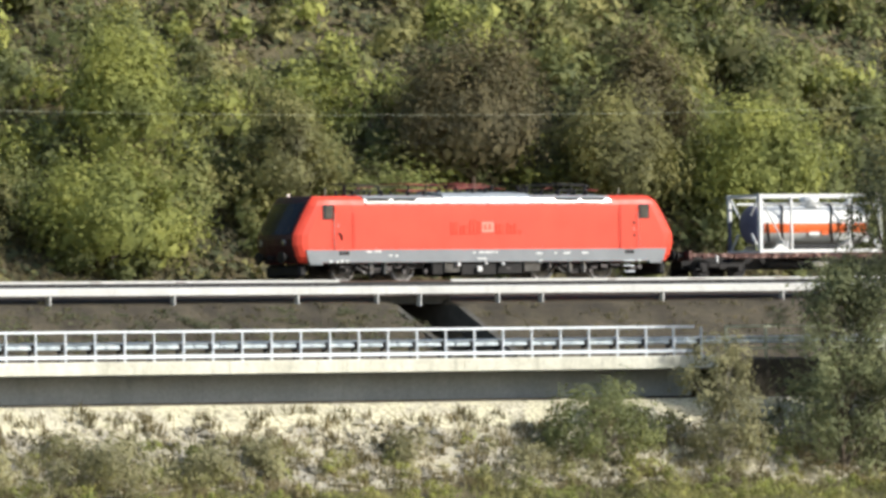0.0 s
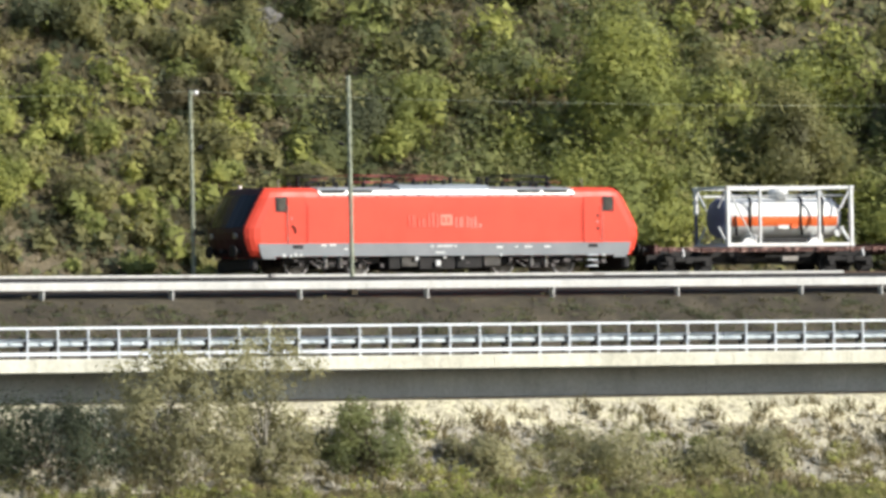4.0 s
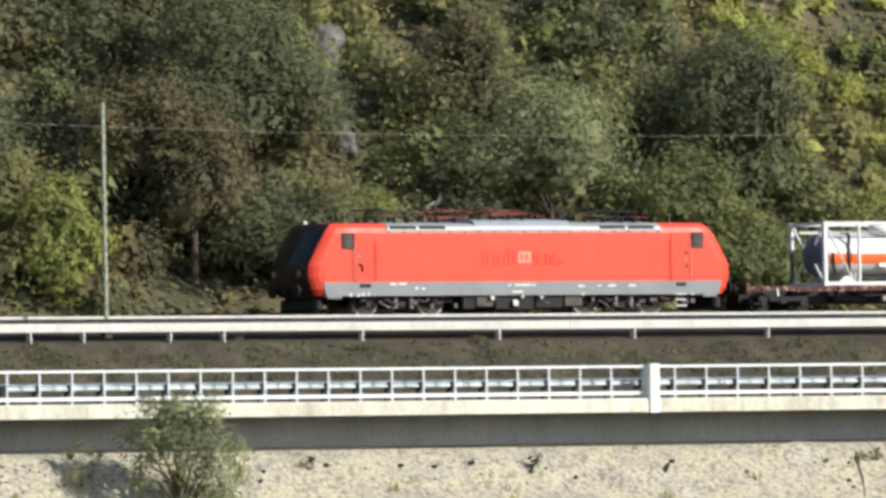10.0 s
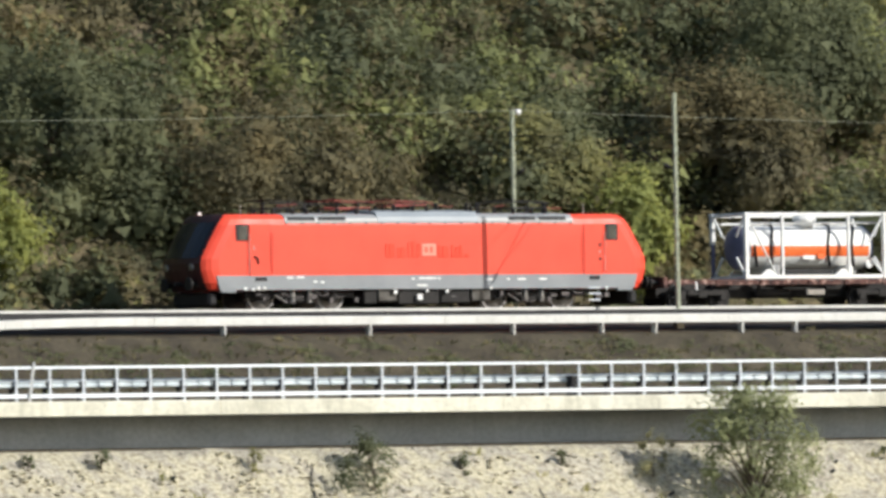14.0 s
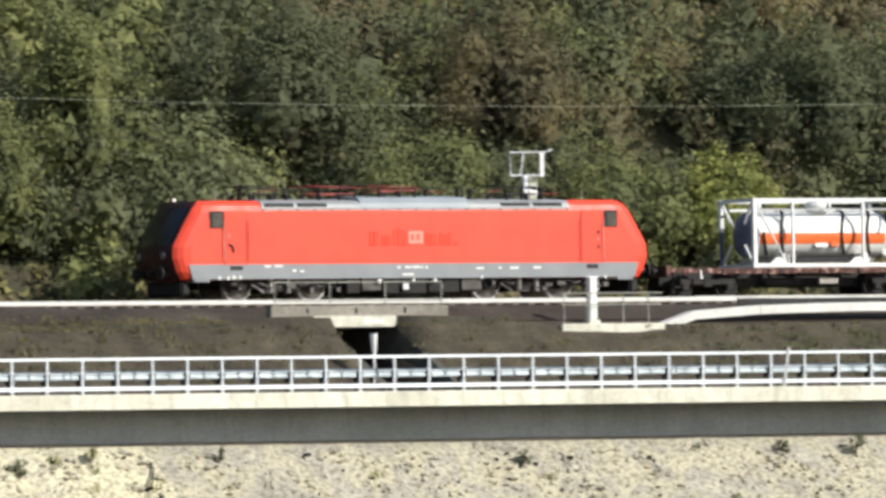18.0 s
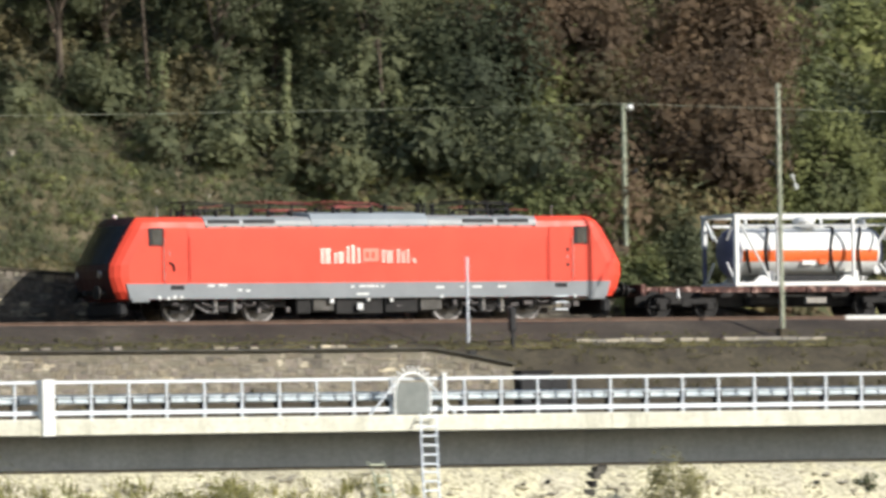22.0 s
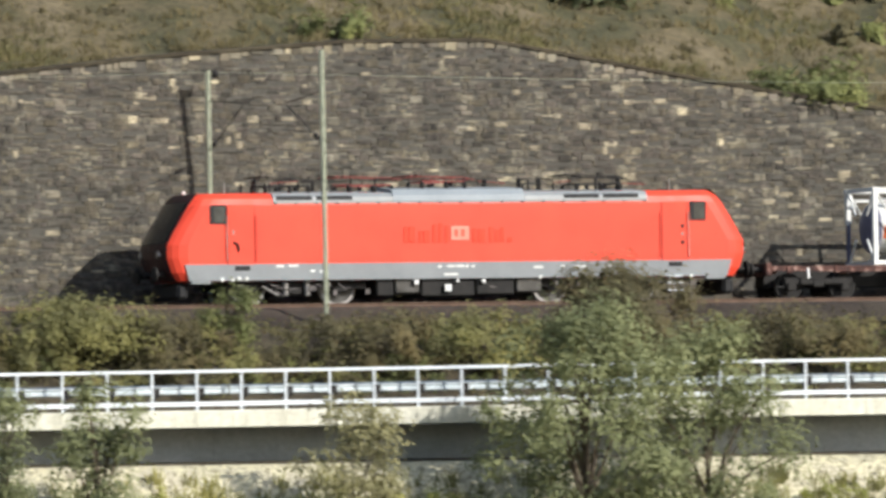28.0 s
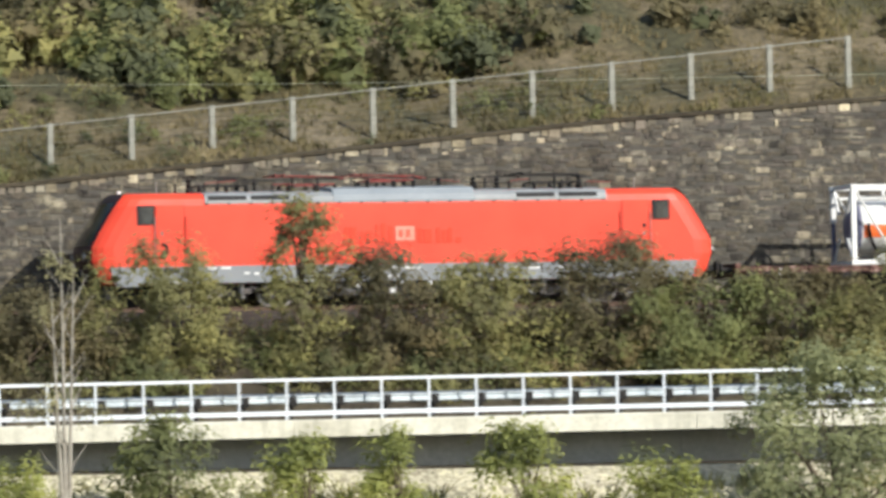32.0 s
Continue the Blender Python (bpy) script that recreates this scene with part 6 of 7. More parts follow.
# low vine-covered mounds on the open slope: s, height of the middle, width, height, leaves
MOUNDS_A = [(224.5, 10.5, 4.2, 1.8, "Y"), (222.7, 2.9, 4.4, 2.7, "Y"), (227.7, 6.2, 3.2, 1.7, "O"), (231.0, 5.3, 2.8, 1.6, "O"), (231.4, 6.9, 3.2, 1.7, "Y"), (234.6, 7.1, 3.2, 1.7, "Y"), (236.2, 10.4, 2.8, 2.2, "D"), (238.0, 10.0, 2.6, 2.0, "O"),
            (248.0, 6.5, 3.6, 2.4, "D"), (245.6, 10.4, 3.0, 2.0, "O"), (246.0, 4.8, 3.0, 2.0, "G"), (252.0, 7.2, 3.2, 2.2, "Y"), (227.2, 3.4, 3.4, 2.3, "Y"), (250.0, 5.8, 2.6, 2.0, "Y"), (237.0, 4.2, 3.4, 1.6, "O"), (241.0, 7.4, 3.6, 1.6, "B")]
MOUNDS_B = [(222.4, 9.6, 4.6, 1.6, "Y"), (226.2, 9.4, 4.0, 1.6, "Y"), (228.4, 8.2, 3.2, 1.6, "O"), (225.0, 7.6, 3.6, 1.6, "O"), (229.8, 4.2, 2.8, 1.7, "Y"), (233.5, 3.6, 3.0, 1.6, "O"), (240.5, 5.2, 3.2, 1.7, "O"), (243.2, 3.2, 3.4, 1.8, "O"), (242.0, 9.6, 3.2, 1.8, "O"),
            (233.0, 9.6, 3.4, 1.6, "B"), (219.6, 8.4, 3.2, 1.8, "O"), (219.0, 5.4, 3.4, 2.0, "B"), (254.0, 9.4, 3.0, 2.4, "D"), (238.5, 2.2, 3.6, 1.6, "O"), (249.5, 9.6, 3.2, 2.0, "B"), (235.4, 5.4, 2.6, 1.3, "Y")]
for s, z, w, h, kind in MOUNDS_A + MOUNDS_B:
    n = 4.9 + (z - h * 0.4 + 0.3) / 0.85
    z0 = float(hill(s, max(n, 5.2))) - 0.15
    plant("hillside_tree", s, max(n, 5.2), z0, z0 + h, w, kind, int(620 * w * h * 0.6), 0.075, "in a low mound on the open slope", "shrub", low=0.0, depth=w * 0.7)

# trees of the wood with visible trunks
for k, (s, n) in enumerate([(s, 12.4 + (116 - s) * 0.29 + 1.7 * (i % 2)) for i, s in enumerate((80.5, 83.5, 86.5, 89.5, 92.5, 95, 97.8, 100.5, 103.2, 105.5, 108.4, 111, 113.5))]):
    z = float(hill(s, n))
    t = plant("woodland_tree", s, n, z - 0.2, z + 9.5 + (k % 3), 5.2, "DEDDE"[k % 5], 9000, 0.105, "with a bare trunk at the wood's edge", "tree", 0.3, 0.16)
    if k % 3:
        continue
    bm = bmesh.new()
    x = VR.uniform(-1.2, 1.2)
    rod(bm, (x, -1.9, -1.2), (x + VR.uniform(-0.2, 0.2), -1.8, 3.4), 0.07, 0.05, 7)
    part("stem", bm, BARK, t, "slim bare stem")

# ivy-grown trunks standing out of the wood's edge
for s, z, h, q in ((105.3, 6.6, 2.6, 0.24), (107.9, 5.9, 1.9, 0.22), (109.4, 6.6, 2.6, 0.13), (98.3, 7.6, 1.7, 0.2), (113.0, 5.2, 2.6, 0.13)):
    n = 9.6 + (116 - s) * 0.29
    ground = float(hill(s, n))
    ivy = thing("ivy_trunk", at(s, n, ground - 0.2), "slim tree trunk grown over with grey-green ivy", "tree trunk", "ivy trunks")
    top = z + h - ground
    bend = VR.uniform(-0.15, 0.15)
    part("trunk", rods([[(0, 0, 0), (bend, 0, top * 0.5), (bend * 0.4, 0, top)]], q * 0.4, 7), BARK, ivy)
    count = int(190 * top)
    a, k = VR.uniform(0, 2 * math.pi, count), VR.uniform(0, 1, count)
    wide = q * (1.05 - 0.4 * k + 0.35 * np.sin(k * 17 + s) * np.sin(a * 2 + k * 9)) * VR.uniform(0.4, 1.5, count)
    pos = np.stack([np.cos(a) * wide + bend * np.sin(k * 3), np.sin(a) * wide, k * (top + 0.5)], 1)
    ob = new("ivy", cloud_mesh("ivy", leaves_at(pos, np.stack([np.cos(a), np.sin(a), 0.3 + 0 * a], 1), 0.075, 0.6, 3), 3, L_SILVER))
    ob.parent = ivy

# in front of the viaduct
FRONT_A = [(269.6, -24.6, -8.9, -0.3, 5.4, "S"), (263.8, -24.2, -8.6, -2.8, 3.0, "P"), (258.4, -23.4, -7.9, -4.8, 6.6, "G"), (232.8, -24.2, -8.6, -6.5, 6.4, "P"), (206.9, -24, -8.8, -5.1, 6.8, "E"), (212.4, -24.5, -8.9, -3.2, 4.6, "P"),
           (216.6, -24.6, -8.9, -2.9, 4.4, "P"), (222.0, -24, -8.4, -5.2, 4.4, "G"), (169.4, -24.2, -8.6, -3.4, 4.6, "S"), (154.7, -22.6, -6.7, -4.8, 2.2, "D"), (104.0, -23.8, -8.2, -5.0, 2.6, "P"), (76.6, -24, -8.4, -4.2, 1.6, "O")]
FRONT_B = [(79.6, -23.6, -8.0, -5.1, 3.4, "P"), (88.3, -23.6, -8.0, -5.2, 3.8, "O"), (69.0, -24.4, -8.8, -1.0, 4.2, "D"), (70.6, -24.2, -8.8, -3.6, 3.4, "D"), (65.9, -24.3, -8.8, -3.3, 3.0, "B"), (78.3, -24, -8.6, -5.2, 5.0, "O"), (43.6, -25, -8.9, -0.7, 5.4, "S"),
           (47.6, -24.6, -8.9, -1.6, 5.2, "S"), (29.0, -24.6, -8.8, -2.9, 2.9, "S"), (26.2, -24.6, -8.8, -3.0, 2.0, "S"), (36.8, -24.6, -8.8, -3.4, 3.0, "P"), (14.2, -24.8, -8.9, -2.1, 5.6, "S"), (-0.7, -24.4, -8.5, -4.3, 2.4, "Y"), (1.8, -24.4, -8.5, -3.9, 2.0, "Y")]
FRONT_C = [(5.4, -24.4, -8.5, -4.1, 2.8, "Y"), (56.5, -24.4, -8.6, -5.2, 4.6, "Y"), (60.5, -24.2, -8.6, -4.9, 3.0, "P"), (22.0, -24.2, -8.5, -5.4, 5.0, "Y"), (9.3, -24.4, -8.5, -5.0, 3.0, "Y"), (-4.5, -24.6, -8.5, -3.8, 3.6, "G"),
           (272.2, -24.8, -8.9, 4.6, 5.2, "D"), (276.5, -24.8, -8.9, 2.0, 5.0, "G"), (241.5, -23.6, -8.2, -6.7, 3.4, "P"), (248.6, -23.4, -8.0, -6.3, 2.2, "P"), (226.8, -24, -8.4, -6.6, 3.6, "P"), (238.0, -24.6, -8.8, -7.0, 4.0, "P"), (253.5, -24.4, -8.8, -7.0, 3.4, "P"), (72.3, -24.0, -8.6, -5.0, 3.4, "O"), (-9.5, -24.6, -8.6, -4.6, 3.4, "Y")]
for s, n, z0, z1, w, kind in FRONT_A + FRONT_B + FRONT_C:
    plant("riverside_tree" if z1 - z0 > 4 else "riverside_bush", s, n, z0, z1, w, kind, int(400 * w * (z1 - z0) * 0.75), 0.095 if kind != "D" else 0.08, "below the viaduct", "tree" if z1 - z0 > 4 else "bush", 0.3, 0.1, bark=PALEBARK if kind == "P" else None, loose=1.5, core=0.15)
# small plants rooted in the rock facing
for s, z, w, kind in ((112.3, -5.75, 0.7, "D"), (115.0, -5.6, 0.6, "O"), (119.8, -5.5, 0.4, "D"), (131.1, -5.8, 0.5, "D"), (141.4, -5.6, 0.5, "D"), (144.3, -5.6, 0.8, "D"), (150.3, -5.7, 0.8, "O"), (158.8, -5.6, 0.7, "D"), (166.4, -6.2, 1.6, "P"), (163.0, -5.6, 0.4, "D"), (186.1, -5.75, 0.7, "D"), (176.6, -5.65, 0.35, "D"), (201.5, -5.7, 0.5, "O")):
    n = float(np.interp(z, [-7.9, -6.5, -5.35], [-24.6, -22.6, -21.4]))
    plant("rock_plant", s, n - 0.1, land(s, n) - 0.15, land(s, n) + w * 0.8, w, kind, int(420 * w), 0.05, "rooted in the pale rock facing", "bush", 0.2, 0.0, core=0.4)
# on the bank between the road and the railway
BANK_A = [(21.3, -10.4, -2.0, 1.45, 3.6, "O"), (29.3, -10.4, -2.0, 1.15, 3.6, "O"), (26.0, -10.4, -2.0, 0.65, 4.2, "B"), (33.6, -10.4, -2.0, -0.15, 4.4, "O"), (66.8, -10.2, -1.9, 1.25, 3.8, "O"), (78.5, -10, -1.5, -0.45, 3.5, "O"), (62.2, -10.4, -1.9, 1.25, 2.2, "G"), (51.1, -10.6, -1.9, 0.35, 5.2, "B"), (32.8, -10.8, -2.0, -0.25, 5.0, "O"), (38.3, -9.8, -1.6, 0.5, 1.6, "G"),
          (50.0, -10.0, -1.8, 0.9, 3.4, "B"), (-1.4, -10.6, -2.0, 1.6, 4.2, "O"), (2.5, -10.6, -2.0, 2.8, 2.4, "O"), (4.9, -10.6, -2.0, 1.4, 3.4, "B"), (11.4, -10.6, -2.0, 1.5, 6.6, "B"), (17.0, -10.6, -2.0, 0.55, 6.4, "B")]
BANK_B = [(22.5, -10.6, -2.0, 0.3, 5.6, "O"), (27.5, -10.6, -2.0, -0.3, 5.2, "B"), (8.0, -10.4, -2.0, 0.9, 4.4, "O"), (42.5, -10.8, -2.0, -0.7, 5.2, "B"), (46.0, -10.8, -2.0, -0.6, 4.4, "O"), (56.5, -10.8, -2.0, -0.7, 5.4, "B"),
          (36.0, -10.8, -2.0, -0.8, 4.4, "B"), (-5.5, -10.8, -2.0, 0.3, 5.2, "B"), (72.0, -10.8, -2.0, -0.9, 3.4, "B"), (14.5, -11.2, -2.2, 0.4, 5.2, "G"), (19.5, -11.2, -2.2, 0.0, 5.2, "O"), (-10.5, -10.6, -2.0, 0.8, 6.0, "O"), (25, -11.4, -2.4, -0.6, 5.0, "G")]
for s, n, z0, z1, w, kind in BANK_A + BANK_B:
    plant("bank_bush", s, n, z0 - 0.15, z1, w, kind, int(560 * w * (z1 - z0 + 0.6) * 0.8), 0.075, "on the bank below the railway", "bush", 0.12, 0.0, depth=min(w * 0.8, 2.6), loose=1.35)

# grey rock standing out of the slope
rk = random.Random(31)
for s, z, w, h in ROCKS:
    n = 4.8 + (z + 0.3) / 0.85
    rock = thing("rock_outcrop", at(s, n, float(hill(s, n)) - 0.1), "grey weathered rock outcrop among the shrubs on the slope", "rock", "rock outcrops")
    for k in range(4):
        bm = bmesh.new()
        bmesh.ops.create_icosphere(bm, subdivisions=2, radius=1.0)
        cx, cz = rk.uniform(-0.4, 0.4) * w, rk.uniform(-0.2, 0.45) * h
        sx, sz, tilt = w * rk.uniform(0.25, 0.45), h * rk.uniform(0.25, 0.5), rk.uniform(-0.5, 0.5)
        for v in bm.verts:
            q = 1 + rk.uniform(-0.2, 0.2)
            x0, z0 = v.co.x * sx * q, v.co.z * sz * q
            v.co = Vector((cx + x0 + tilt * z0, -0.6 + v.co.y * 0.5 * q, cz + z0 - tilt * 0.6 * x0))
        part("boulder", bm, OUTCROP, rock)
# dead wood on the slope
for s, z, run in ((214.2, 3.4, [(0.25, 0, 0), (0.05, -0.1, 0.7), (-0.2, -0.1, 1.5), (-0.25, 0, 1.9)]), (203.0, 4.0, [(-0.5, 0, 0), (-0.2, -0.2, 0.35), (0.2, -0.2, 0.55), (0.6, 0, 0.6)]), (213.4, 4.8, [(0.3, 0, -0.2), (0.0, -0.1, 0.6), (-0.5, -0.2, 1.1)])):
    n = 4.8 + (z + 0.3) / 0.85 - 1.6
    snag = thing("dead_snag", at(s, n, float(hill(s, n))), "bare pale dead branch standing among shrubs", "dead branch", "dead branches")
    lift = z - float(hill(s, n))
    part("stem", rods([[(run[0][0], 0.2, -0.2)] + [(x, y, h + lift) for x, y, h in run]], 0.06), PALEBARK, snag)
    x, y, h = run[2]
    part("side_branch", rods([[(x, y, h + lift - 0.2), (x + 0.3, y, h + lift + 0.35)]], 0.03), PALEBARK, snag)

# a bare pale sapling at the far left
bare = thing("bare_tree", at(-7.4, -24.6, -8.6), "thin bare pale-barked young tree below the viaduct", "tree")
for x, top in ((0.0, 10.6), (0.35, 9.4), (-0.3, 8.8)):
    bm = bmesh.new()
    pts = [Vector((x * k, 0, top * k)) for k in (0, 0.35, 0.7, 1)]
    for k in range(3):
        rod(bm, pts[k], pts[k + 1], 0.09 * (1 - 0.28 * k), 0.09 * (0.72 - 0.28 * k), 6)
    for k in range(9):
        z = top * (0.4 + 0.06 * k)
        a = VR.uniform(0, 6.28)
        rod(bm, (x * z / top, 0, z), (x * z / top + math.cos(a) * 0.6, math.sin(a) * 0.5, z + 0.8), 0.022, 0.008, 5)
    part("stem", bm, PALEBARK, bare)
verts, b, r = crown((0, 0, 0), 9.5, 2.4, 2.0, 900, 0.07, 0.6, 0.3)
ob = new("crown", cloud_mesh("crown", verts, 3, L_PALE))
ob.parent = bare

# ---- scrub that covers the hillside ----
def pooled(name, chunks, material):
    return leaf_mesh(name, np.concatenate([c[0] for c in chunks]), np.concatenate([c[1] for c in chunks]), np.concatenate([c[2] for c in chunks]), material)


ZONES = [(-30, 15, "BGOD", 0.9, 2.0), (15, 80, "BGBD", 0.45, 0.95), (80, 112, "DDBD", 1.2, 2.8), (112, 118, "DEED", 2.0, 4.2), (118, 129, "DRGB", 2.0, 4.2), (129, 140, "DGDG", 2.0, 4.2), (140, 158, "DBGD", 2.0, 4.0), (158, 170, "DBDD", 2.0, 4.0), (170, 200, "DGDB", 1.8, 3.8), (200, 222, "DGOG", 1.4, 3.2), (222, 245, "OYYO", 0.6, 1.6), (245, 305, "OGYG", 1.4, 3.2)]
pools = {k: [] for k in "GDOBPYRE"}
for s0, s1, mix, h0, h1 in ZONES:
    area = (s1 - s0)
    for n_lo, n_hi, per in ((4.9, 6.6, 0.42), (6.6, 10, 0.5), (10, 15, 0.5), (15, 22, 0.4)):
        if s0 == 222 or (s0 in (112, 118) and n_lo < 5):
            per *= 1.5
        if s0 == -30 and n_lo > 6:
            per *= 1.5
        for _ in range(int(area * (n_hi - n_lo) * per)):
            s, n = VR.uniform(s0, s1), VR.uniform(n_lo, n_hi)
            if 15 < s < 80 and (n < 9 or VR.uniform() < 0.55):
                continue
            if s <= 15 and n < 8.6:
                continue
            if 80 <= s < 117 and n < 8.3 + (116 - s) * 0.25:
                continue
            if float(hill(s, n)) > 13.3 or any(abs(s - q) < 1.4 and -4.5 < n - 4.8 - (z + 0.3) / 0.85 < 0.6 for q, z, _, _ in ROCKS):
                continue
            h = VR.uniform(h0, h1) * (0.75 if n < 6 else 1)
            w = h * VR.uniform(0.8, 1.5)
            verts, b, r = lobed((s, n, 0), h, w, w * 0.9, int(37 * h * w + 45), 0.107, 0.0, float(hill(s, n + 0.5) - hill(s, n - 0.5)))
            o = place(s, n, float(hill(s, n)) - 0.1)
            pools[mix[VR.integers(0, 4)]].append((verts + o, b[:1] + o, r[:1]))
for _ in range(760):
    s = VR.choice((VR.uniform(76, 114), VR.uniform(90, 114)))
    n = VR.uniform(4.9, 9.5 + (114 - s) * 0.34)
    h = VR.uniform(0.2, 0.6)
    w = h * VR.uniform(1.2, 2.4)
    verts, b, r = crown((s, n, 0), h, w, w * 0.9, int(90 * h * w + 40), 0.07, 0.1, 0.0)
    o = place(s, n, float(hill(s, n)) - 0.1)
    pools["DDDG"[VR.integers(0, 4)]].append((verts + o, b[:1] + o, r[:1] * 0.25))
# low patchy growth round the fence above the wall
for _ in range(170):
    s, n = VR.uniform(-30, 16), VR.uniform(5.0, 8.8)
    if math.sin(s * 0.55 + n) + math.sin(s * 0.21 + 2) < VR.uniform(-1.2, 0.6):
        continue
    h = VR.uniform(0.25, 0.7)
    w = h * VR.uniform(1.4, 2.6)
    verts, b, r = crown((s, n, 0), h, w, w * 0.9, int(110 * h * w + 45), 0.07, 0.1, 0.0)
    o = place(s, n, float(hill(s, n)) - 0.1)
    pools["GDGO"[VR.integers(0, 4)]].append((verts + o, b[:1] + o, r[:1] * 0.25))
low_pools = {"O": [], "B": [], "G": []}
for _ in range(820):
    s, n = VR.uniform(-20, 76), VR.uniform(-12.0, -8.9)
    h = VR.uniform(0.35, 0.85) + (0.35 if s < 28 else 0)
    w = h * VR.uniform(1.1, 2.0)
    verts, b, r = crown((s, n, 0), h, w, w * 0.9, int(110 * h * w + 45), 0.07, 0.1, 0.0)
    o = place(s, n, land(s, n) - 0.08)
    low_pools["OBOG"[VR.integers(0, 4)]].append((verts + o, b[:1] + o, r[:1] * 0.25))
river_pools = {"O": [], "Y": [], "B": [], "D": [], "P": []}
for s0, s1, n0, n1, k, mix in ((222, 240, -25.4, -22.7, 120, "OPYP"), (240, 300, -25.4, -22.9, 170, "POYP"), (205, 300, -29.5, -25.6, 420, "YOYO"), (-16, 84, -23.8, -22.3, 400, "YYOY"), (84, 206, -25.4, -24.0, 60, "OBDO")):
    for _ in range(k):
        s, n = VR.uniform(s0, s1), VR.uniform(n0, n1)
        h = VR.uniform(0.3, 0.8)
        w = h * VR.uniform(1.1, 2.0)
        verts, b, r = crown((s, n, 0), h, w, w * 0.9, int(105 * h * w + 45), 0.075, 0.1, 0.0)
        o = place(s, n, land(s, n) - 0.08)
        river_pools[mix[VR.integers(0, 4)]].append((verts + o, b[:1] + o, r[:1] * 0.25))
for k, chunks in river_pools.items():
    tagged(new("river_scrub", pooled("river_scrub", chunks, LEAF[k])), "low %s scrub on the river slope" % WORDS[k], "scrub", kind="stuff")
for k, chunks in low_pools.items():
    tagged(new("bank_scrub", pooled("bank_scrub", chunks, LEAF[k])), "low %s scrub on the railway bank" % WORDS[k], "scrub", kind="stuff")
for k, chunks in pools.items():
    if chunks:
        tagged(new("hillside_scrub", pooled("hillside_scrub", chunks, LEAF[k])), "%s scrub covering the hillside" % WORDS[k], "scrub", kind="stuff")


# low growth and litter that covers the soil between the shrubs
for k, m, words in ((34000, "B", "brown"), (34000, "D", "dull green"), (26000, "O", "olive")):
    s, n = VR.uniform(108, 312, k), 4.8 + 18 * VR.uniform(0, 1, k)
    lump = np.sin(s * 0.5 + n * 0.9 + ord(m)) + np.sin(s * 1.3 - n * 0.6 + 2 * ord(m))
    keep = lump > VR.uniform(-1.6, 0.9, k)
    s, n = s[keep], n[keep]
    p = place(s, n, hill(s, n) + VR.uniform(0.0, 0.35, len(s)) * (0.6 + 0.4 * lump[keep]))
    up = np.tile(np.array([0.0, -0.6, 0.7]), (len(s), 1)) + VR.normal(0, 0.3, (len(s), 3))
    tagged(new("undergrowth", cloud_mesh("undergrowth", leaves_at(p, up, 0.2, 0.6, 3), 3, LEAF[m])), "low %s undergrowth on the hillside" % words, "undergrowth", kind="stuff")


def tufts(name, count, pick, ground, length, material, label):
    """Blades of dry grass in tufts."""
    got = []
    while len(got) < count:
        s, n = pick()
        got.append((s, n))
    got = np.array(got)
    per = 9
    sn = np.repeat(got, per, 0) + VR.normal(0, 0.13, (len(got) * per, 2))
    z = np.array([ground(s, n) for s, n in got]).repeat(per)
    root = place(sn[:, 0], sn[:, 1], z - 0.04)
    up = np.stack([VR.normal(0, 0.35, len(sn)), VR.normal(0, 0.35, len(sn)), np.ones(len(sn))], 1) * (length * VR.uniform(0.5, 1.3, len(sn)))[:, None]
    side = np.stack([VR.normal(0, 1, len(sn)), VR.normal(0, 0.4, len(sn)), np.zeros(len(sn))], 1)
    side *= 0.028 / (np.linalg.norm(side, axis=1)[:, None] + 1e-6)
    verts = np.stack([root - side, root + side, root + up * 0.6 + side, root + up], 1).reshape(-1, 3)
    tagged(new(name, cloud_mesh(name, verts, 4, material)), label, "grass", kind="stuff")


hz = lambda s, n: float(hill(s, n))


def weedy():
    """A spot within the greener patches of the slope."""
    while True:
        s, n = VR.uniform(-30, 116), 4.9 + 17 * VR.uniform() ** 1.4
        if math.sin(s * 0.33 + n * 0.5) + math.sin(s * 0.81 - n * 0.7 + 1) > VR.uniform(0.1, 1.4):
            return s, n


tufts("slope_grass", 5900, lambda: (VR.uniform(-30, 98), 4.9 + 17 * VR.uniform() ** 1.5), hz, 0.26, L_GRASS, "dry brown grass on the slope above the wall")
tufts("slope_hay", 3600, lambda: (VR.uniform(215, 262), 4.9 + 14 * VR.uniform()), hz, 0.3, L_GRASS, "dry brown grass between the shrubs of the open slope")
tufts("slope_weeds", 3400, weedy, hz, 0.24, L_WEED, "green weeds on the slope above the wall")
tufts("slope_herbs", 3600, lambda: (VR.uniform(74, 116), 4.9 + 14 * VR.uniform() ** 1.3), hz, 0.3, L_DARK, "dull green herbs on the slope below the wood")
tufts("shoulder_weeds", 2400, lambda: (VR.uniform(40, 129), -8.95 + 2.6 * VR.uniform() ** 1.6), lambda s, n: float(np.interp(n, [-8.9, -7.6, -7.0, -5.75], [-1.05, -0.82, -0.76, -0.26])), 0.1, L_WEED, "short brownish weeds on the ballast shoulder")
tufts("bank_herbs", 3000, lambda: (VR.uniform(146, 262), VR.uniform(-11.8, -9.3)), land, 0.12, L_DARK, "dull green herbs on the railway bank")
tufts("bank_grass", 3200, lambda: (VR.uniform(-20, 310), VR.uniform(-11.8, -8.9)), land, 0.16, L_BANK, "dull brown grass on the railway bank")
tufts("river_grass", 2400, lambda: (VR.uniform(205, 300), VR.uniform(-26.5, -21.4)), land, 0.4, L_GRASS, "dry grass on the rocky river slope")
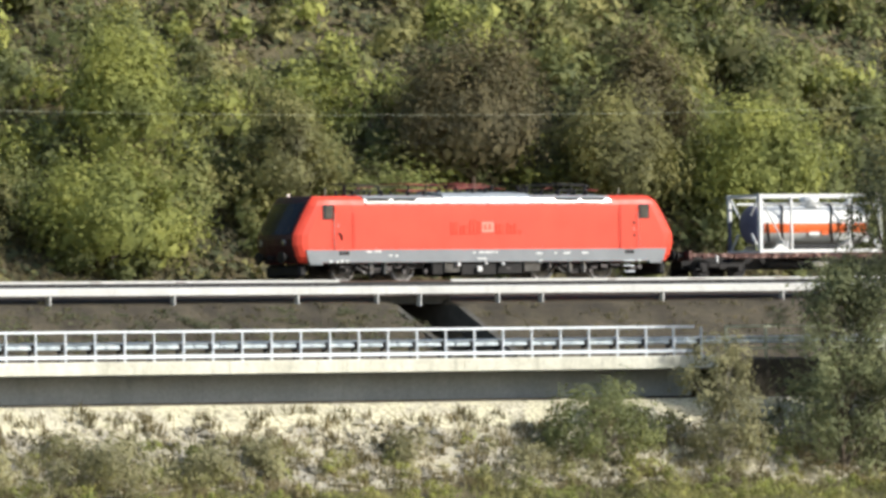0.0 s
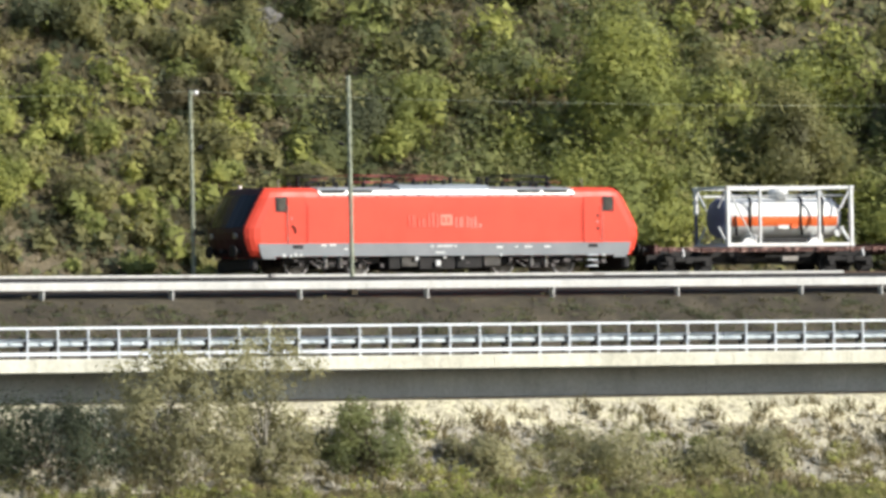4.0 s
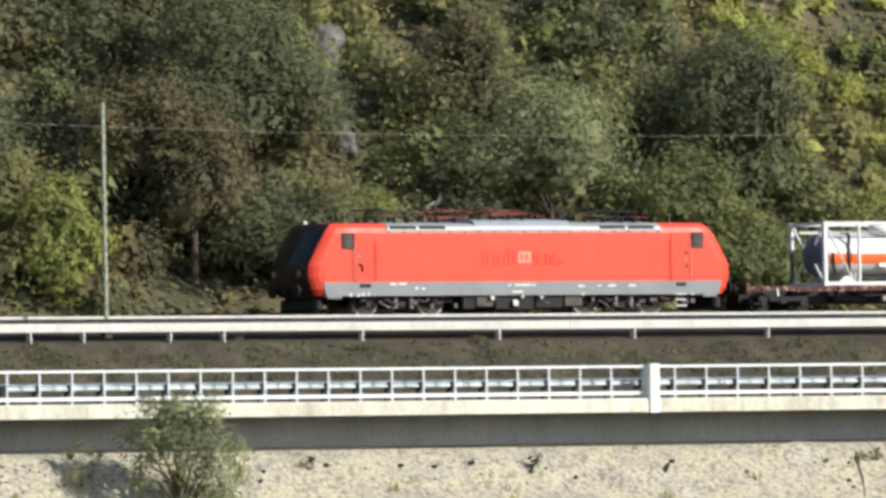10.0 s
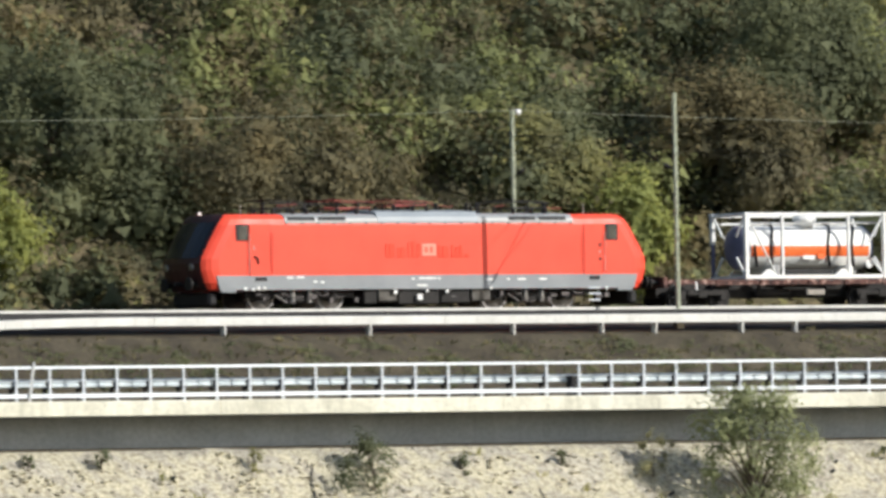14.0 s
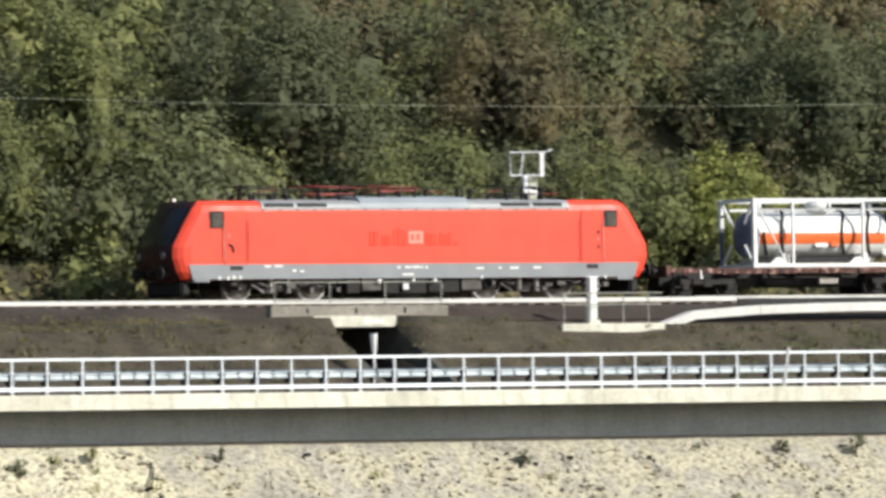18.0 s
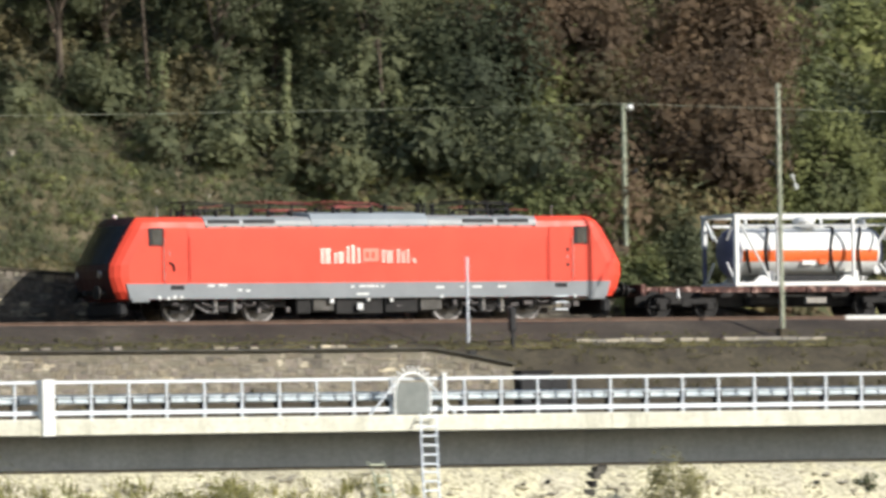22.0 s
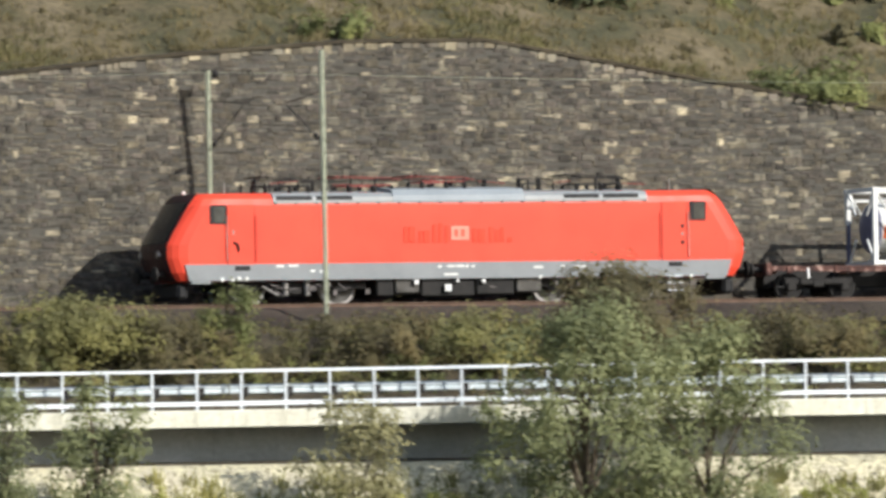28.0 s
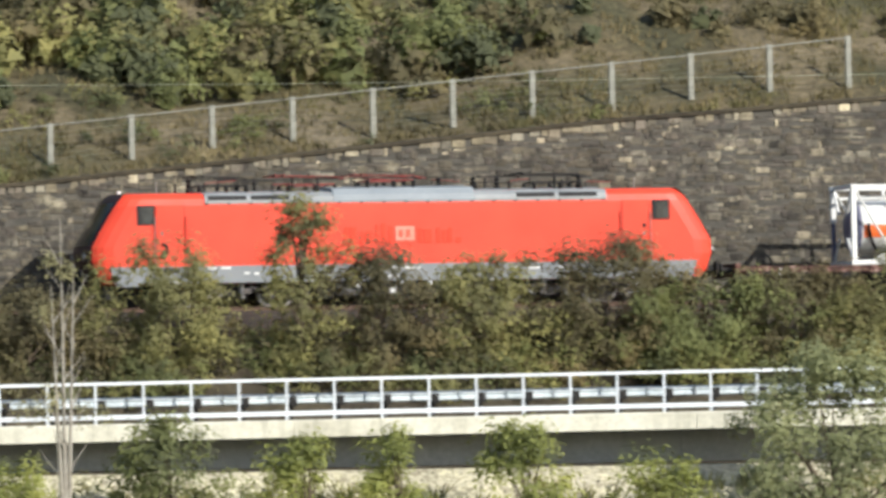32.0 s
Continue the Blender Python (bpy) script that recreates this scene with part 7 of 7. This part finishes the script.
tufts("river_weeds", 2600, lambda: (VR.uniform(-20, 96), VR.uniform(-26, -21.6)), land, 0.5, L_OLIVE, "yellow-green weeds on the river slope")
tufts("verge_grass", 2200, lambda: (VR.uniform(200, 302), VR.uniform(-31, -26.2)), land, 0.35, L_OLIVE, "yellow-green grass at the foot of the river slope")
tufts("wall_weeds", 45, lambda: (VR.uniform(96, 206), VR.uniform(-23.6, -21.2)), land, 0.3, L_OLIVE, "small weeds rooted in the rock facing")

# pale stumps and cut wood on the cleared slope
vv, ff = [], []
sr = random.Random(12)
for _ in range(90):
    s = sr.uniform(78, 115)
    n = sr.uniform(5.2, 9.5 + (116 - s) * 0.28)
    q, h = sr.uniform(0.05, 0.12), sr.uniform(0.03, 0.1)
    x, y, z = place(s, n, float(hill(s, n)))
    base = len(vv)
    for k in range(6):
        a = k * math.pi / 3
        vv.append((x + q * 1.2 * math.cos(a), y + q * 1.2 * math.sin(a), z - 0.1))
        vv.append((x + q * math.cos(a), y + q * math.sin(a), z + h + 0.03 * math.cos(a)))
    ff += [tuple(base + v for v in (2 * k, (2 * k + 2) % 12, (2 * k + 3) % 12, 2 * k + 1)) for k in range(6)]
    ff.append(tuple(base + 2 * k + 1 for k in range(6)))
me = bpy.data.meshes.new("stumps")
me.from_pydata(vv, [], ff)
me.materials.append(STUMP)
tagged(new("stumps", me), "small pale stumps and cut wood on the cleared slope", "stumps", kind="stuff")

# rubble on the river slope
rr = random.Random(3)
vv, ff = [], []
for _ in range(2600):
    s, n = rr.choice((rr.uniform(204, 262), rr.uniform(204, 262), rr.uniform(204, 262), rr.uniform(-20, 90))), rr.uniform(-25.5, -21.9)
    q = rr.uniform(0.07, 0.26) if s > 204 else rr.uniform(0.05, 0.13)
    x, y, z = place(s, n, land(s, n))
    base = len(vv)
    for dx, dy, dz in ((1, 0, 0), (-1, 0, 0), (0, 1, 0), (0, -1, 0), (0, 0, 1), (0, 0, -1)):
        vv.append((x + dx * q * rr.uniform(0.7, 1.3) + rr.uniform(-0.3, 0.3) * q, y + dy * q * rr.uniform(0.7, 1.2), z + dz * q * rr.uniform(0.5, 0.9) + rr.uniform(-0.2, 0.2) * q))
    for t in ((0, 2, 4), (2, 1, 4), (1, 3, 4), (3, 0, 4), (2, 0, 5), (1, 2, 5), (3, 1, 5), (0, 3, 5)):
        ff.append(tuple(base + k for k in t))
me = bpy.data.meshes.new("rubble")
me.from_pydata(vv, [], ff)
me.materials.append(ROCK)
tagged(new("rubble", me), "pale loose rubble on the river slope", "rubble", kind="stuff")

# knobs standing out of the sprayed rock facing
vv, ff = [], []
for _ in range(2500):
    s, n = rr.uniform(84, 172), rr.uniform(-23.6, -21.2)
    q = rr.uniform(0.05, 0.15)
    x, y, z = place(s, n, land(s, n) - q * 0.25)
    base = len(vv)
    for dx, dy, dz in ((1, 0, 0), (-1, 0, 0), (0, 1, 0), (0, -1, 0), (0, 0, 1), (0, 0, -1)):
        vv.append((x + dx * q * rr.uniform(0.8, 1.5) + rr.uniform(-0.3, 0.3) * q, y + dy * q * rr.uniform(0.7, 1.2), z + dz * q * rr.uniform(0.5, 0.9) + rr.uniform(-0.2, 0.2) * q))
    for t in ((0, 2, 4), (2, 1, 4), (1, 3, 4), (3, 0, 4), (2, 0, 5), (1, 2, 5), (3, 1, 5), (0, 3, 5)):
        ff.append(tuple(base + k for k in t))
me = bpy.data.meshes.new("rock_knobs")
me.from_pydata(vv, [], ff)
me.materials.append(ROCK)
tagged(new("rock_knobs", me), "pale knobs of stone in the sprayed rock facing", "rock", kind="stuff")


# ---- motion: seconds and the place of the front cab window along the railway ----
RUN = [
    (0, 261.77), (0.5, 258.55), (1, 255.08), (1.5, 251.82), (2, 248.38), (2.5, 245.11), (4.5, 231.52), (5, 227.91),
    (5.5, 224.62), (6, 221.02), (6.5, 217.68), (7, 214.04), (7.5, 210.61), (8, 206.95), (8.5, 203.58), (9, 199.88),
    (9.5, 196.48), (10, 192.77), (10.5, 189.33), (11, 185.66), (11.5, 182.12), (12, 178.45), (12.5, 174.96), (13, 171.08),
    (13.5, 167.53), (14, 163.60), (14.5, 159.91), (15, 155.87), (15.5, 152.12), (17.5, 136.25), (18, 132.00), (18.5, 128.06),
    (19, 123.70), (19.5, 119.66), (20, 115.42), (20.5, 111.05), (21, 106.54), (21.5, 102.31), (22, 97.71), (22.5, 93.45),
    (23, 88.72), (23.5, 84.36), (24, 79.57), (24.5, 75.10), (26.5, 55.86), (27, 50.84), (27.5, 46.11), (28, 40.95),
    (28.5, 36.18), (29, 30.92), (29.5, 26.06), (30, 20.77), (30.5, 15.82), (31, 10.47), (31.5, 5.44), (32, 0.02),
]


def motions():
    ts, ss = [t for t, s in RUN], [s for t, s in RUN]
    best = np.polynomial.Polynomial.fit(ts, ss, 6)
    run = lambda t: float(best(t))
    for ob, lag, lift in ((loco, 7.85, 0.0), (wagon, 7.85 + 15.95, 0.0), (container, 7.85 + 16.96, 1.085), (wagon_behind, 7.85 + 15.95 + 12.5, 0.0)):
        walk(ob, [(t, at(s + lag, 0, lift)) for t, s in RUN])
    for sets, step in ((loco_wheels, 2), (wagon_wheels, 1), (behind_wheels, 1)):
        for ob, r in sets:
            x, y, z = ob.location
            walk(ob, [(k / 30, pose(x, y, z, 0, math.degrees(run(k / 30) / r), 0)) for k in range(0, 961, step)])


motions()
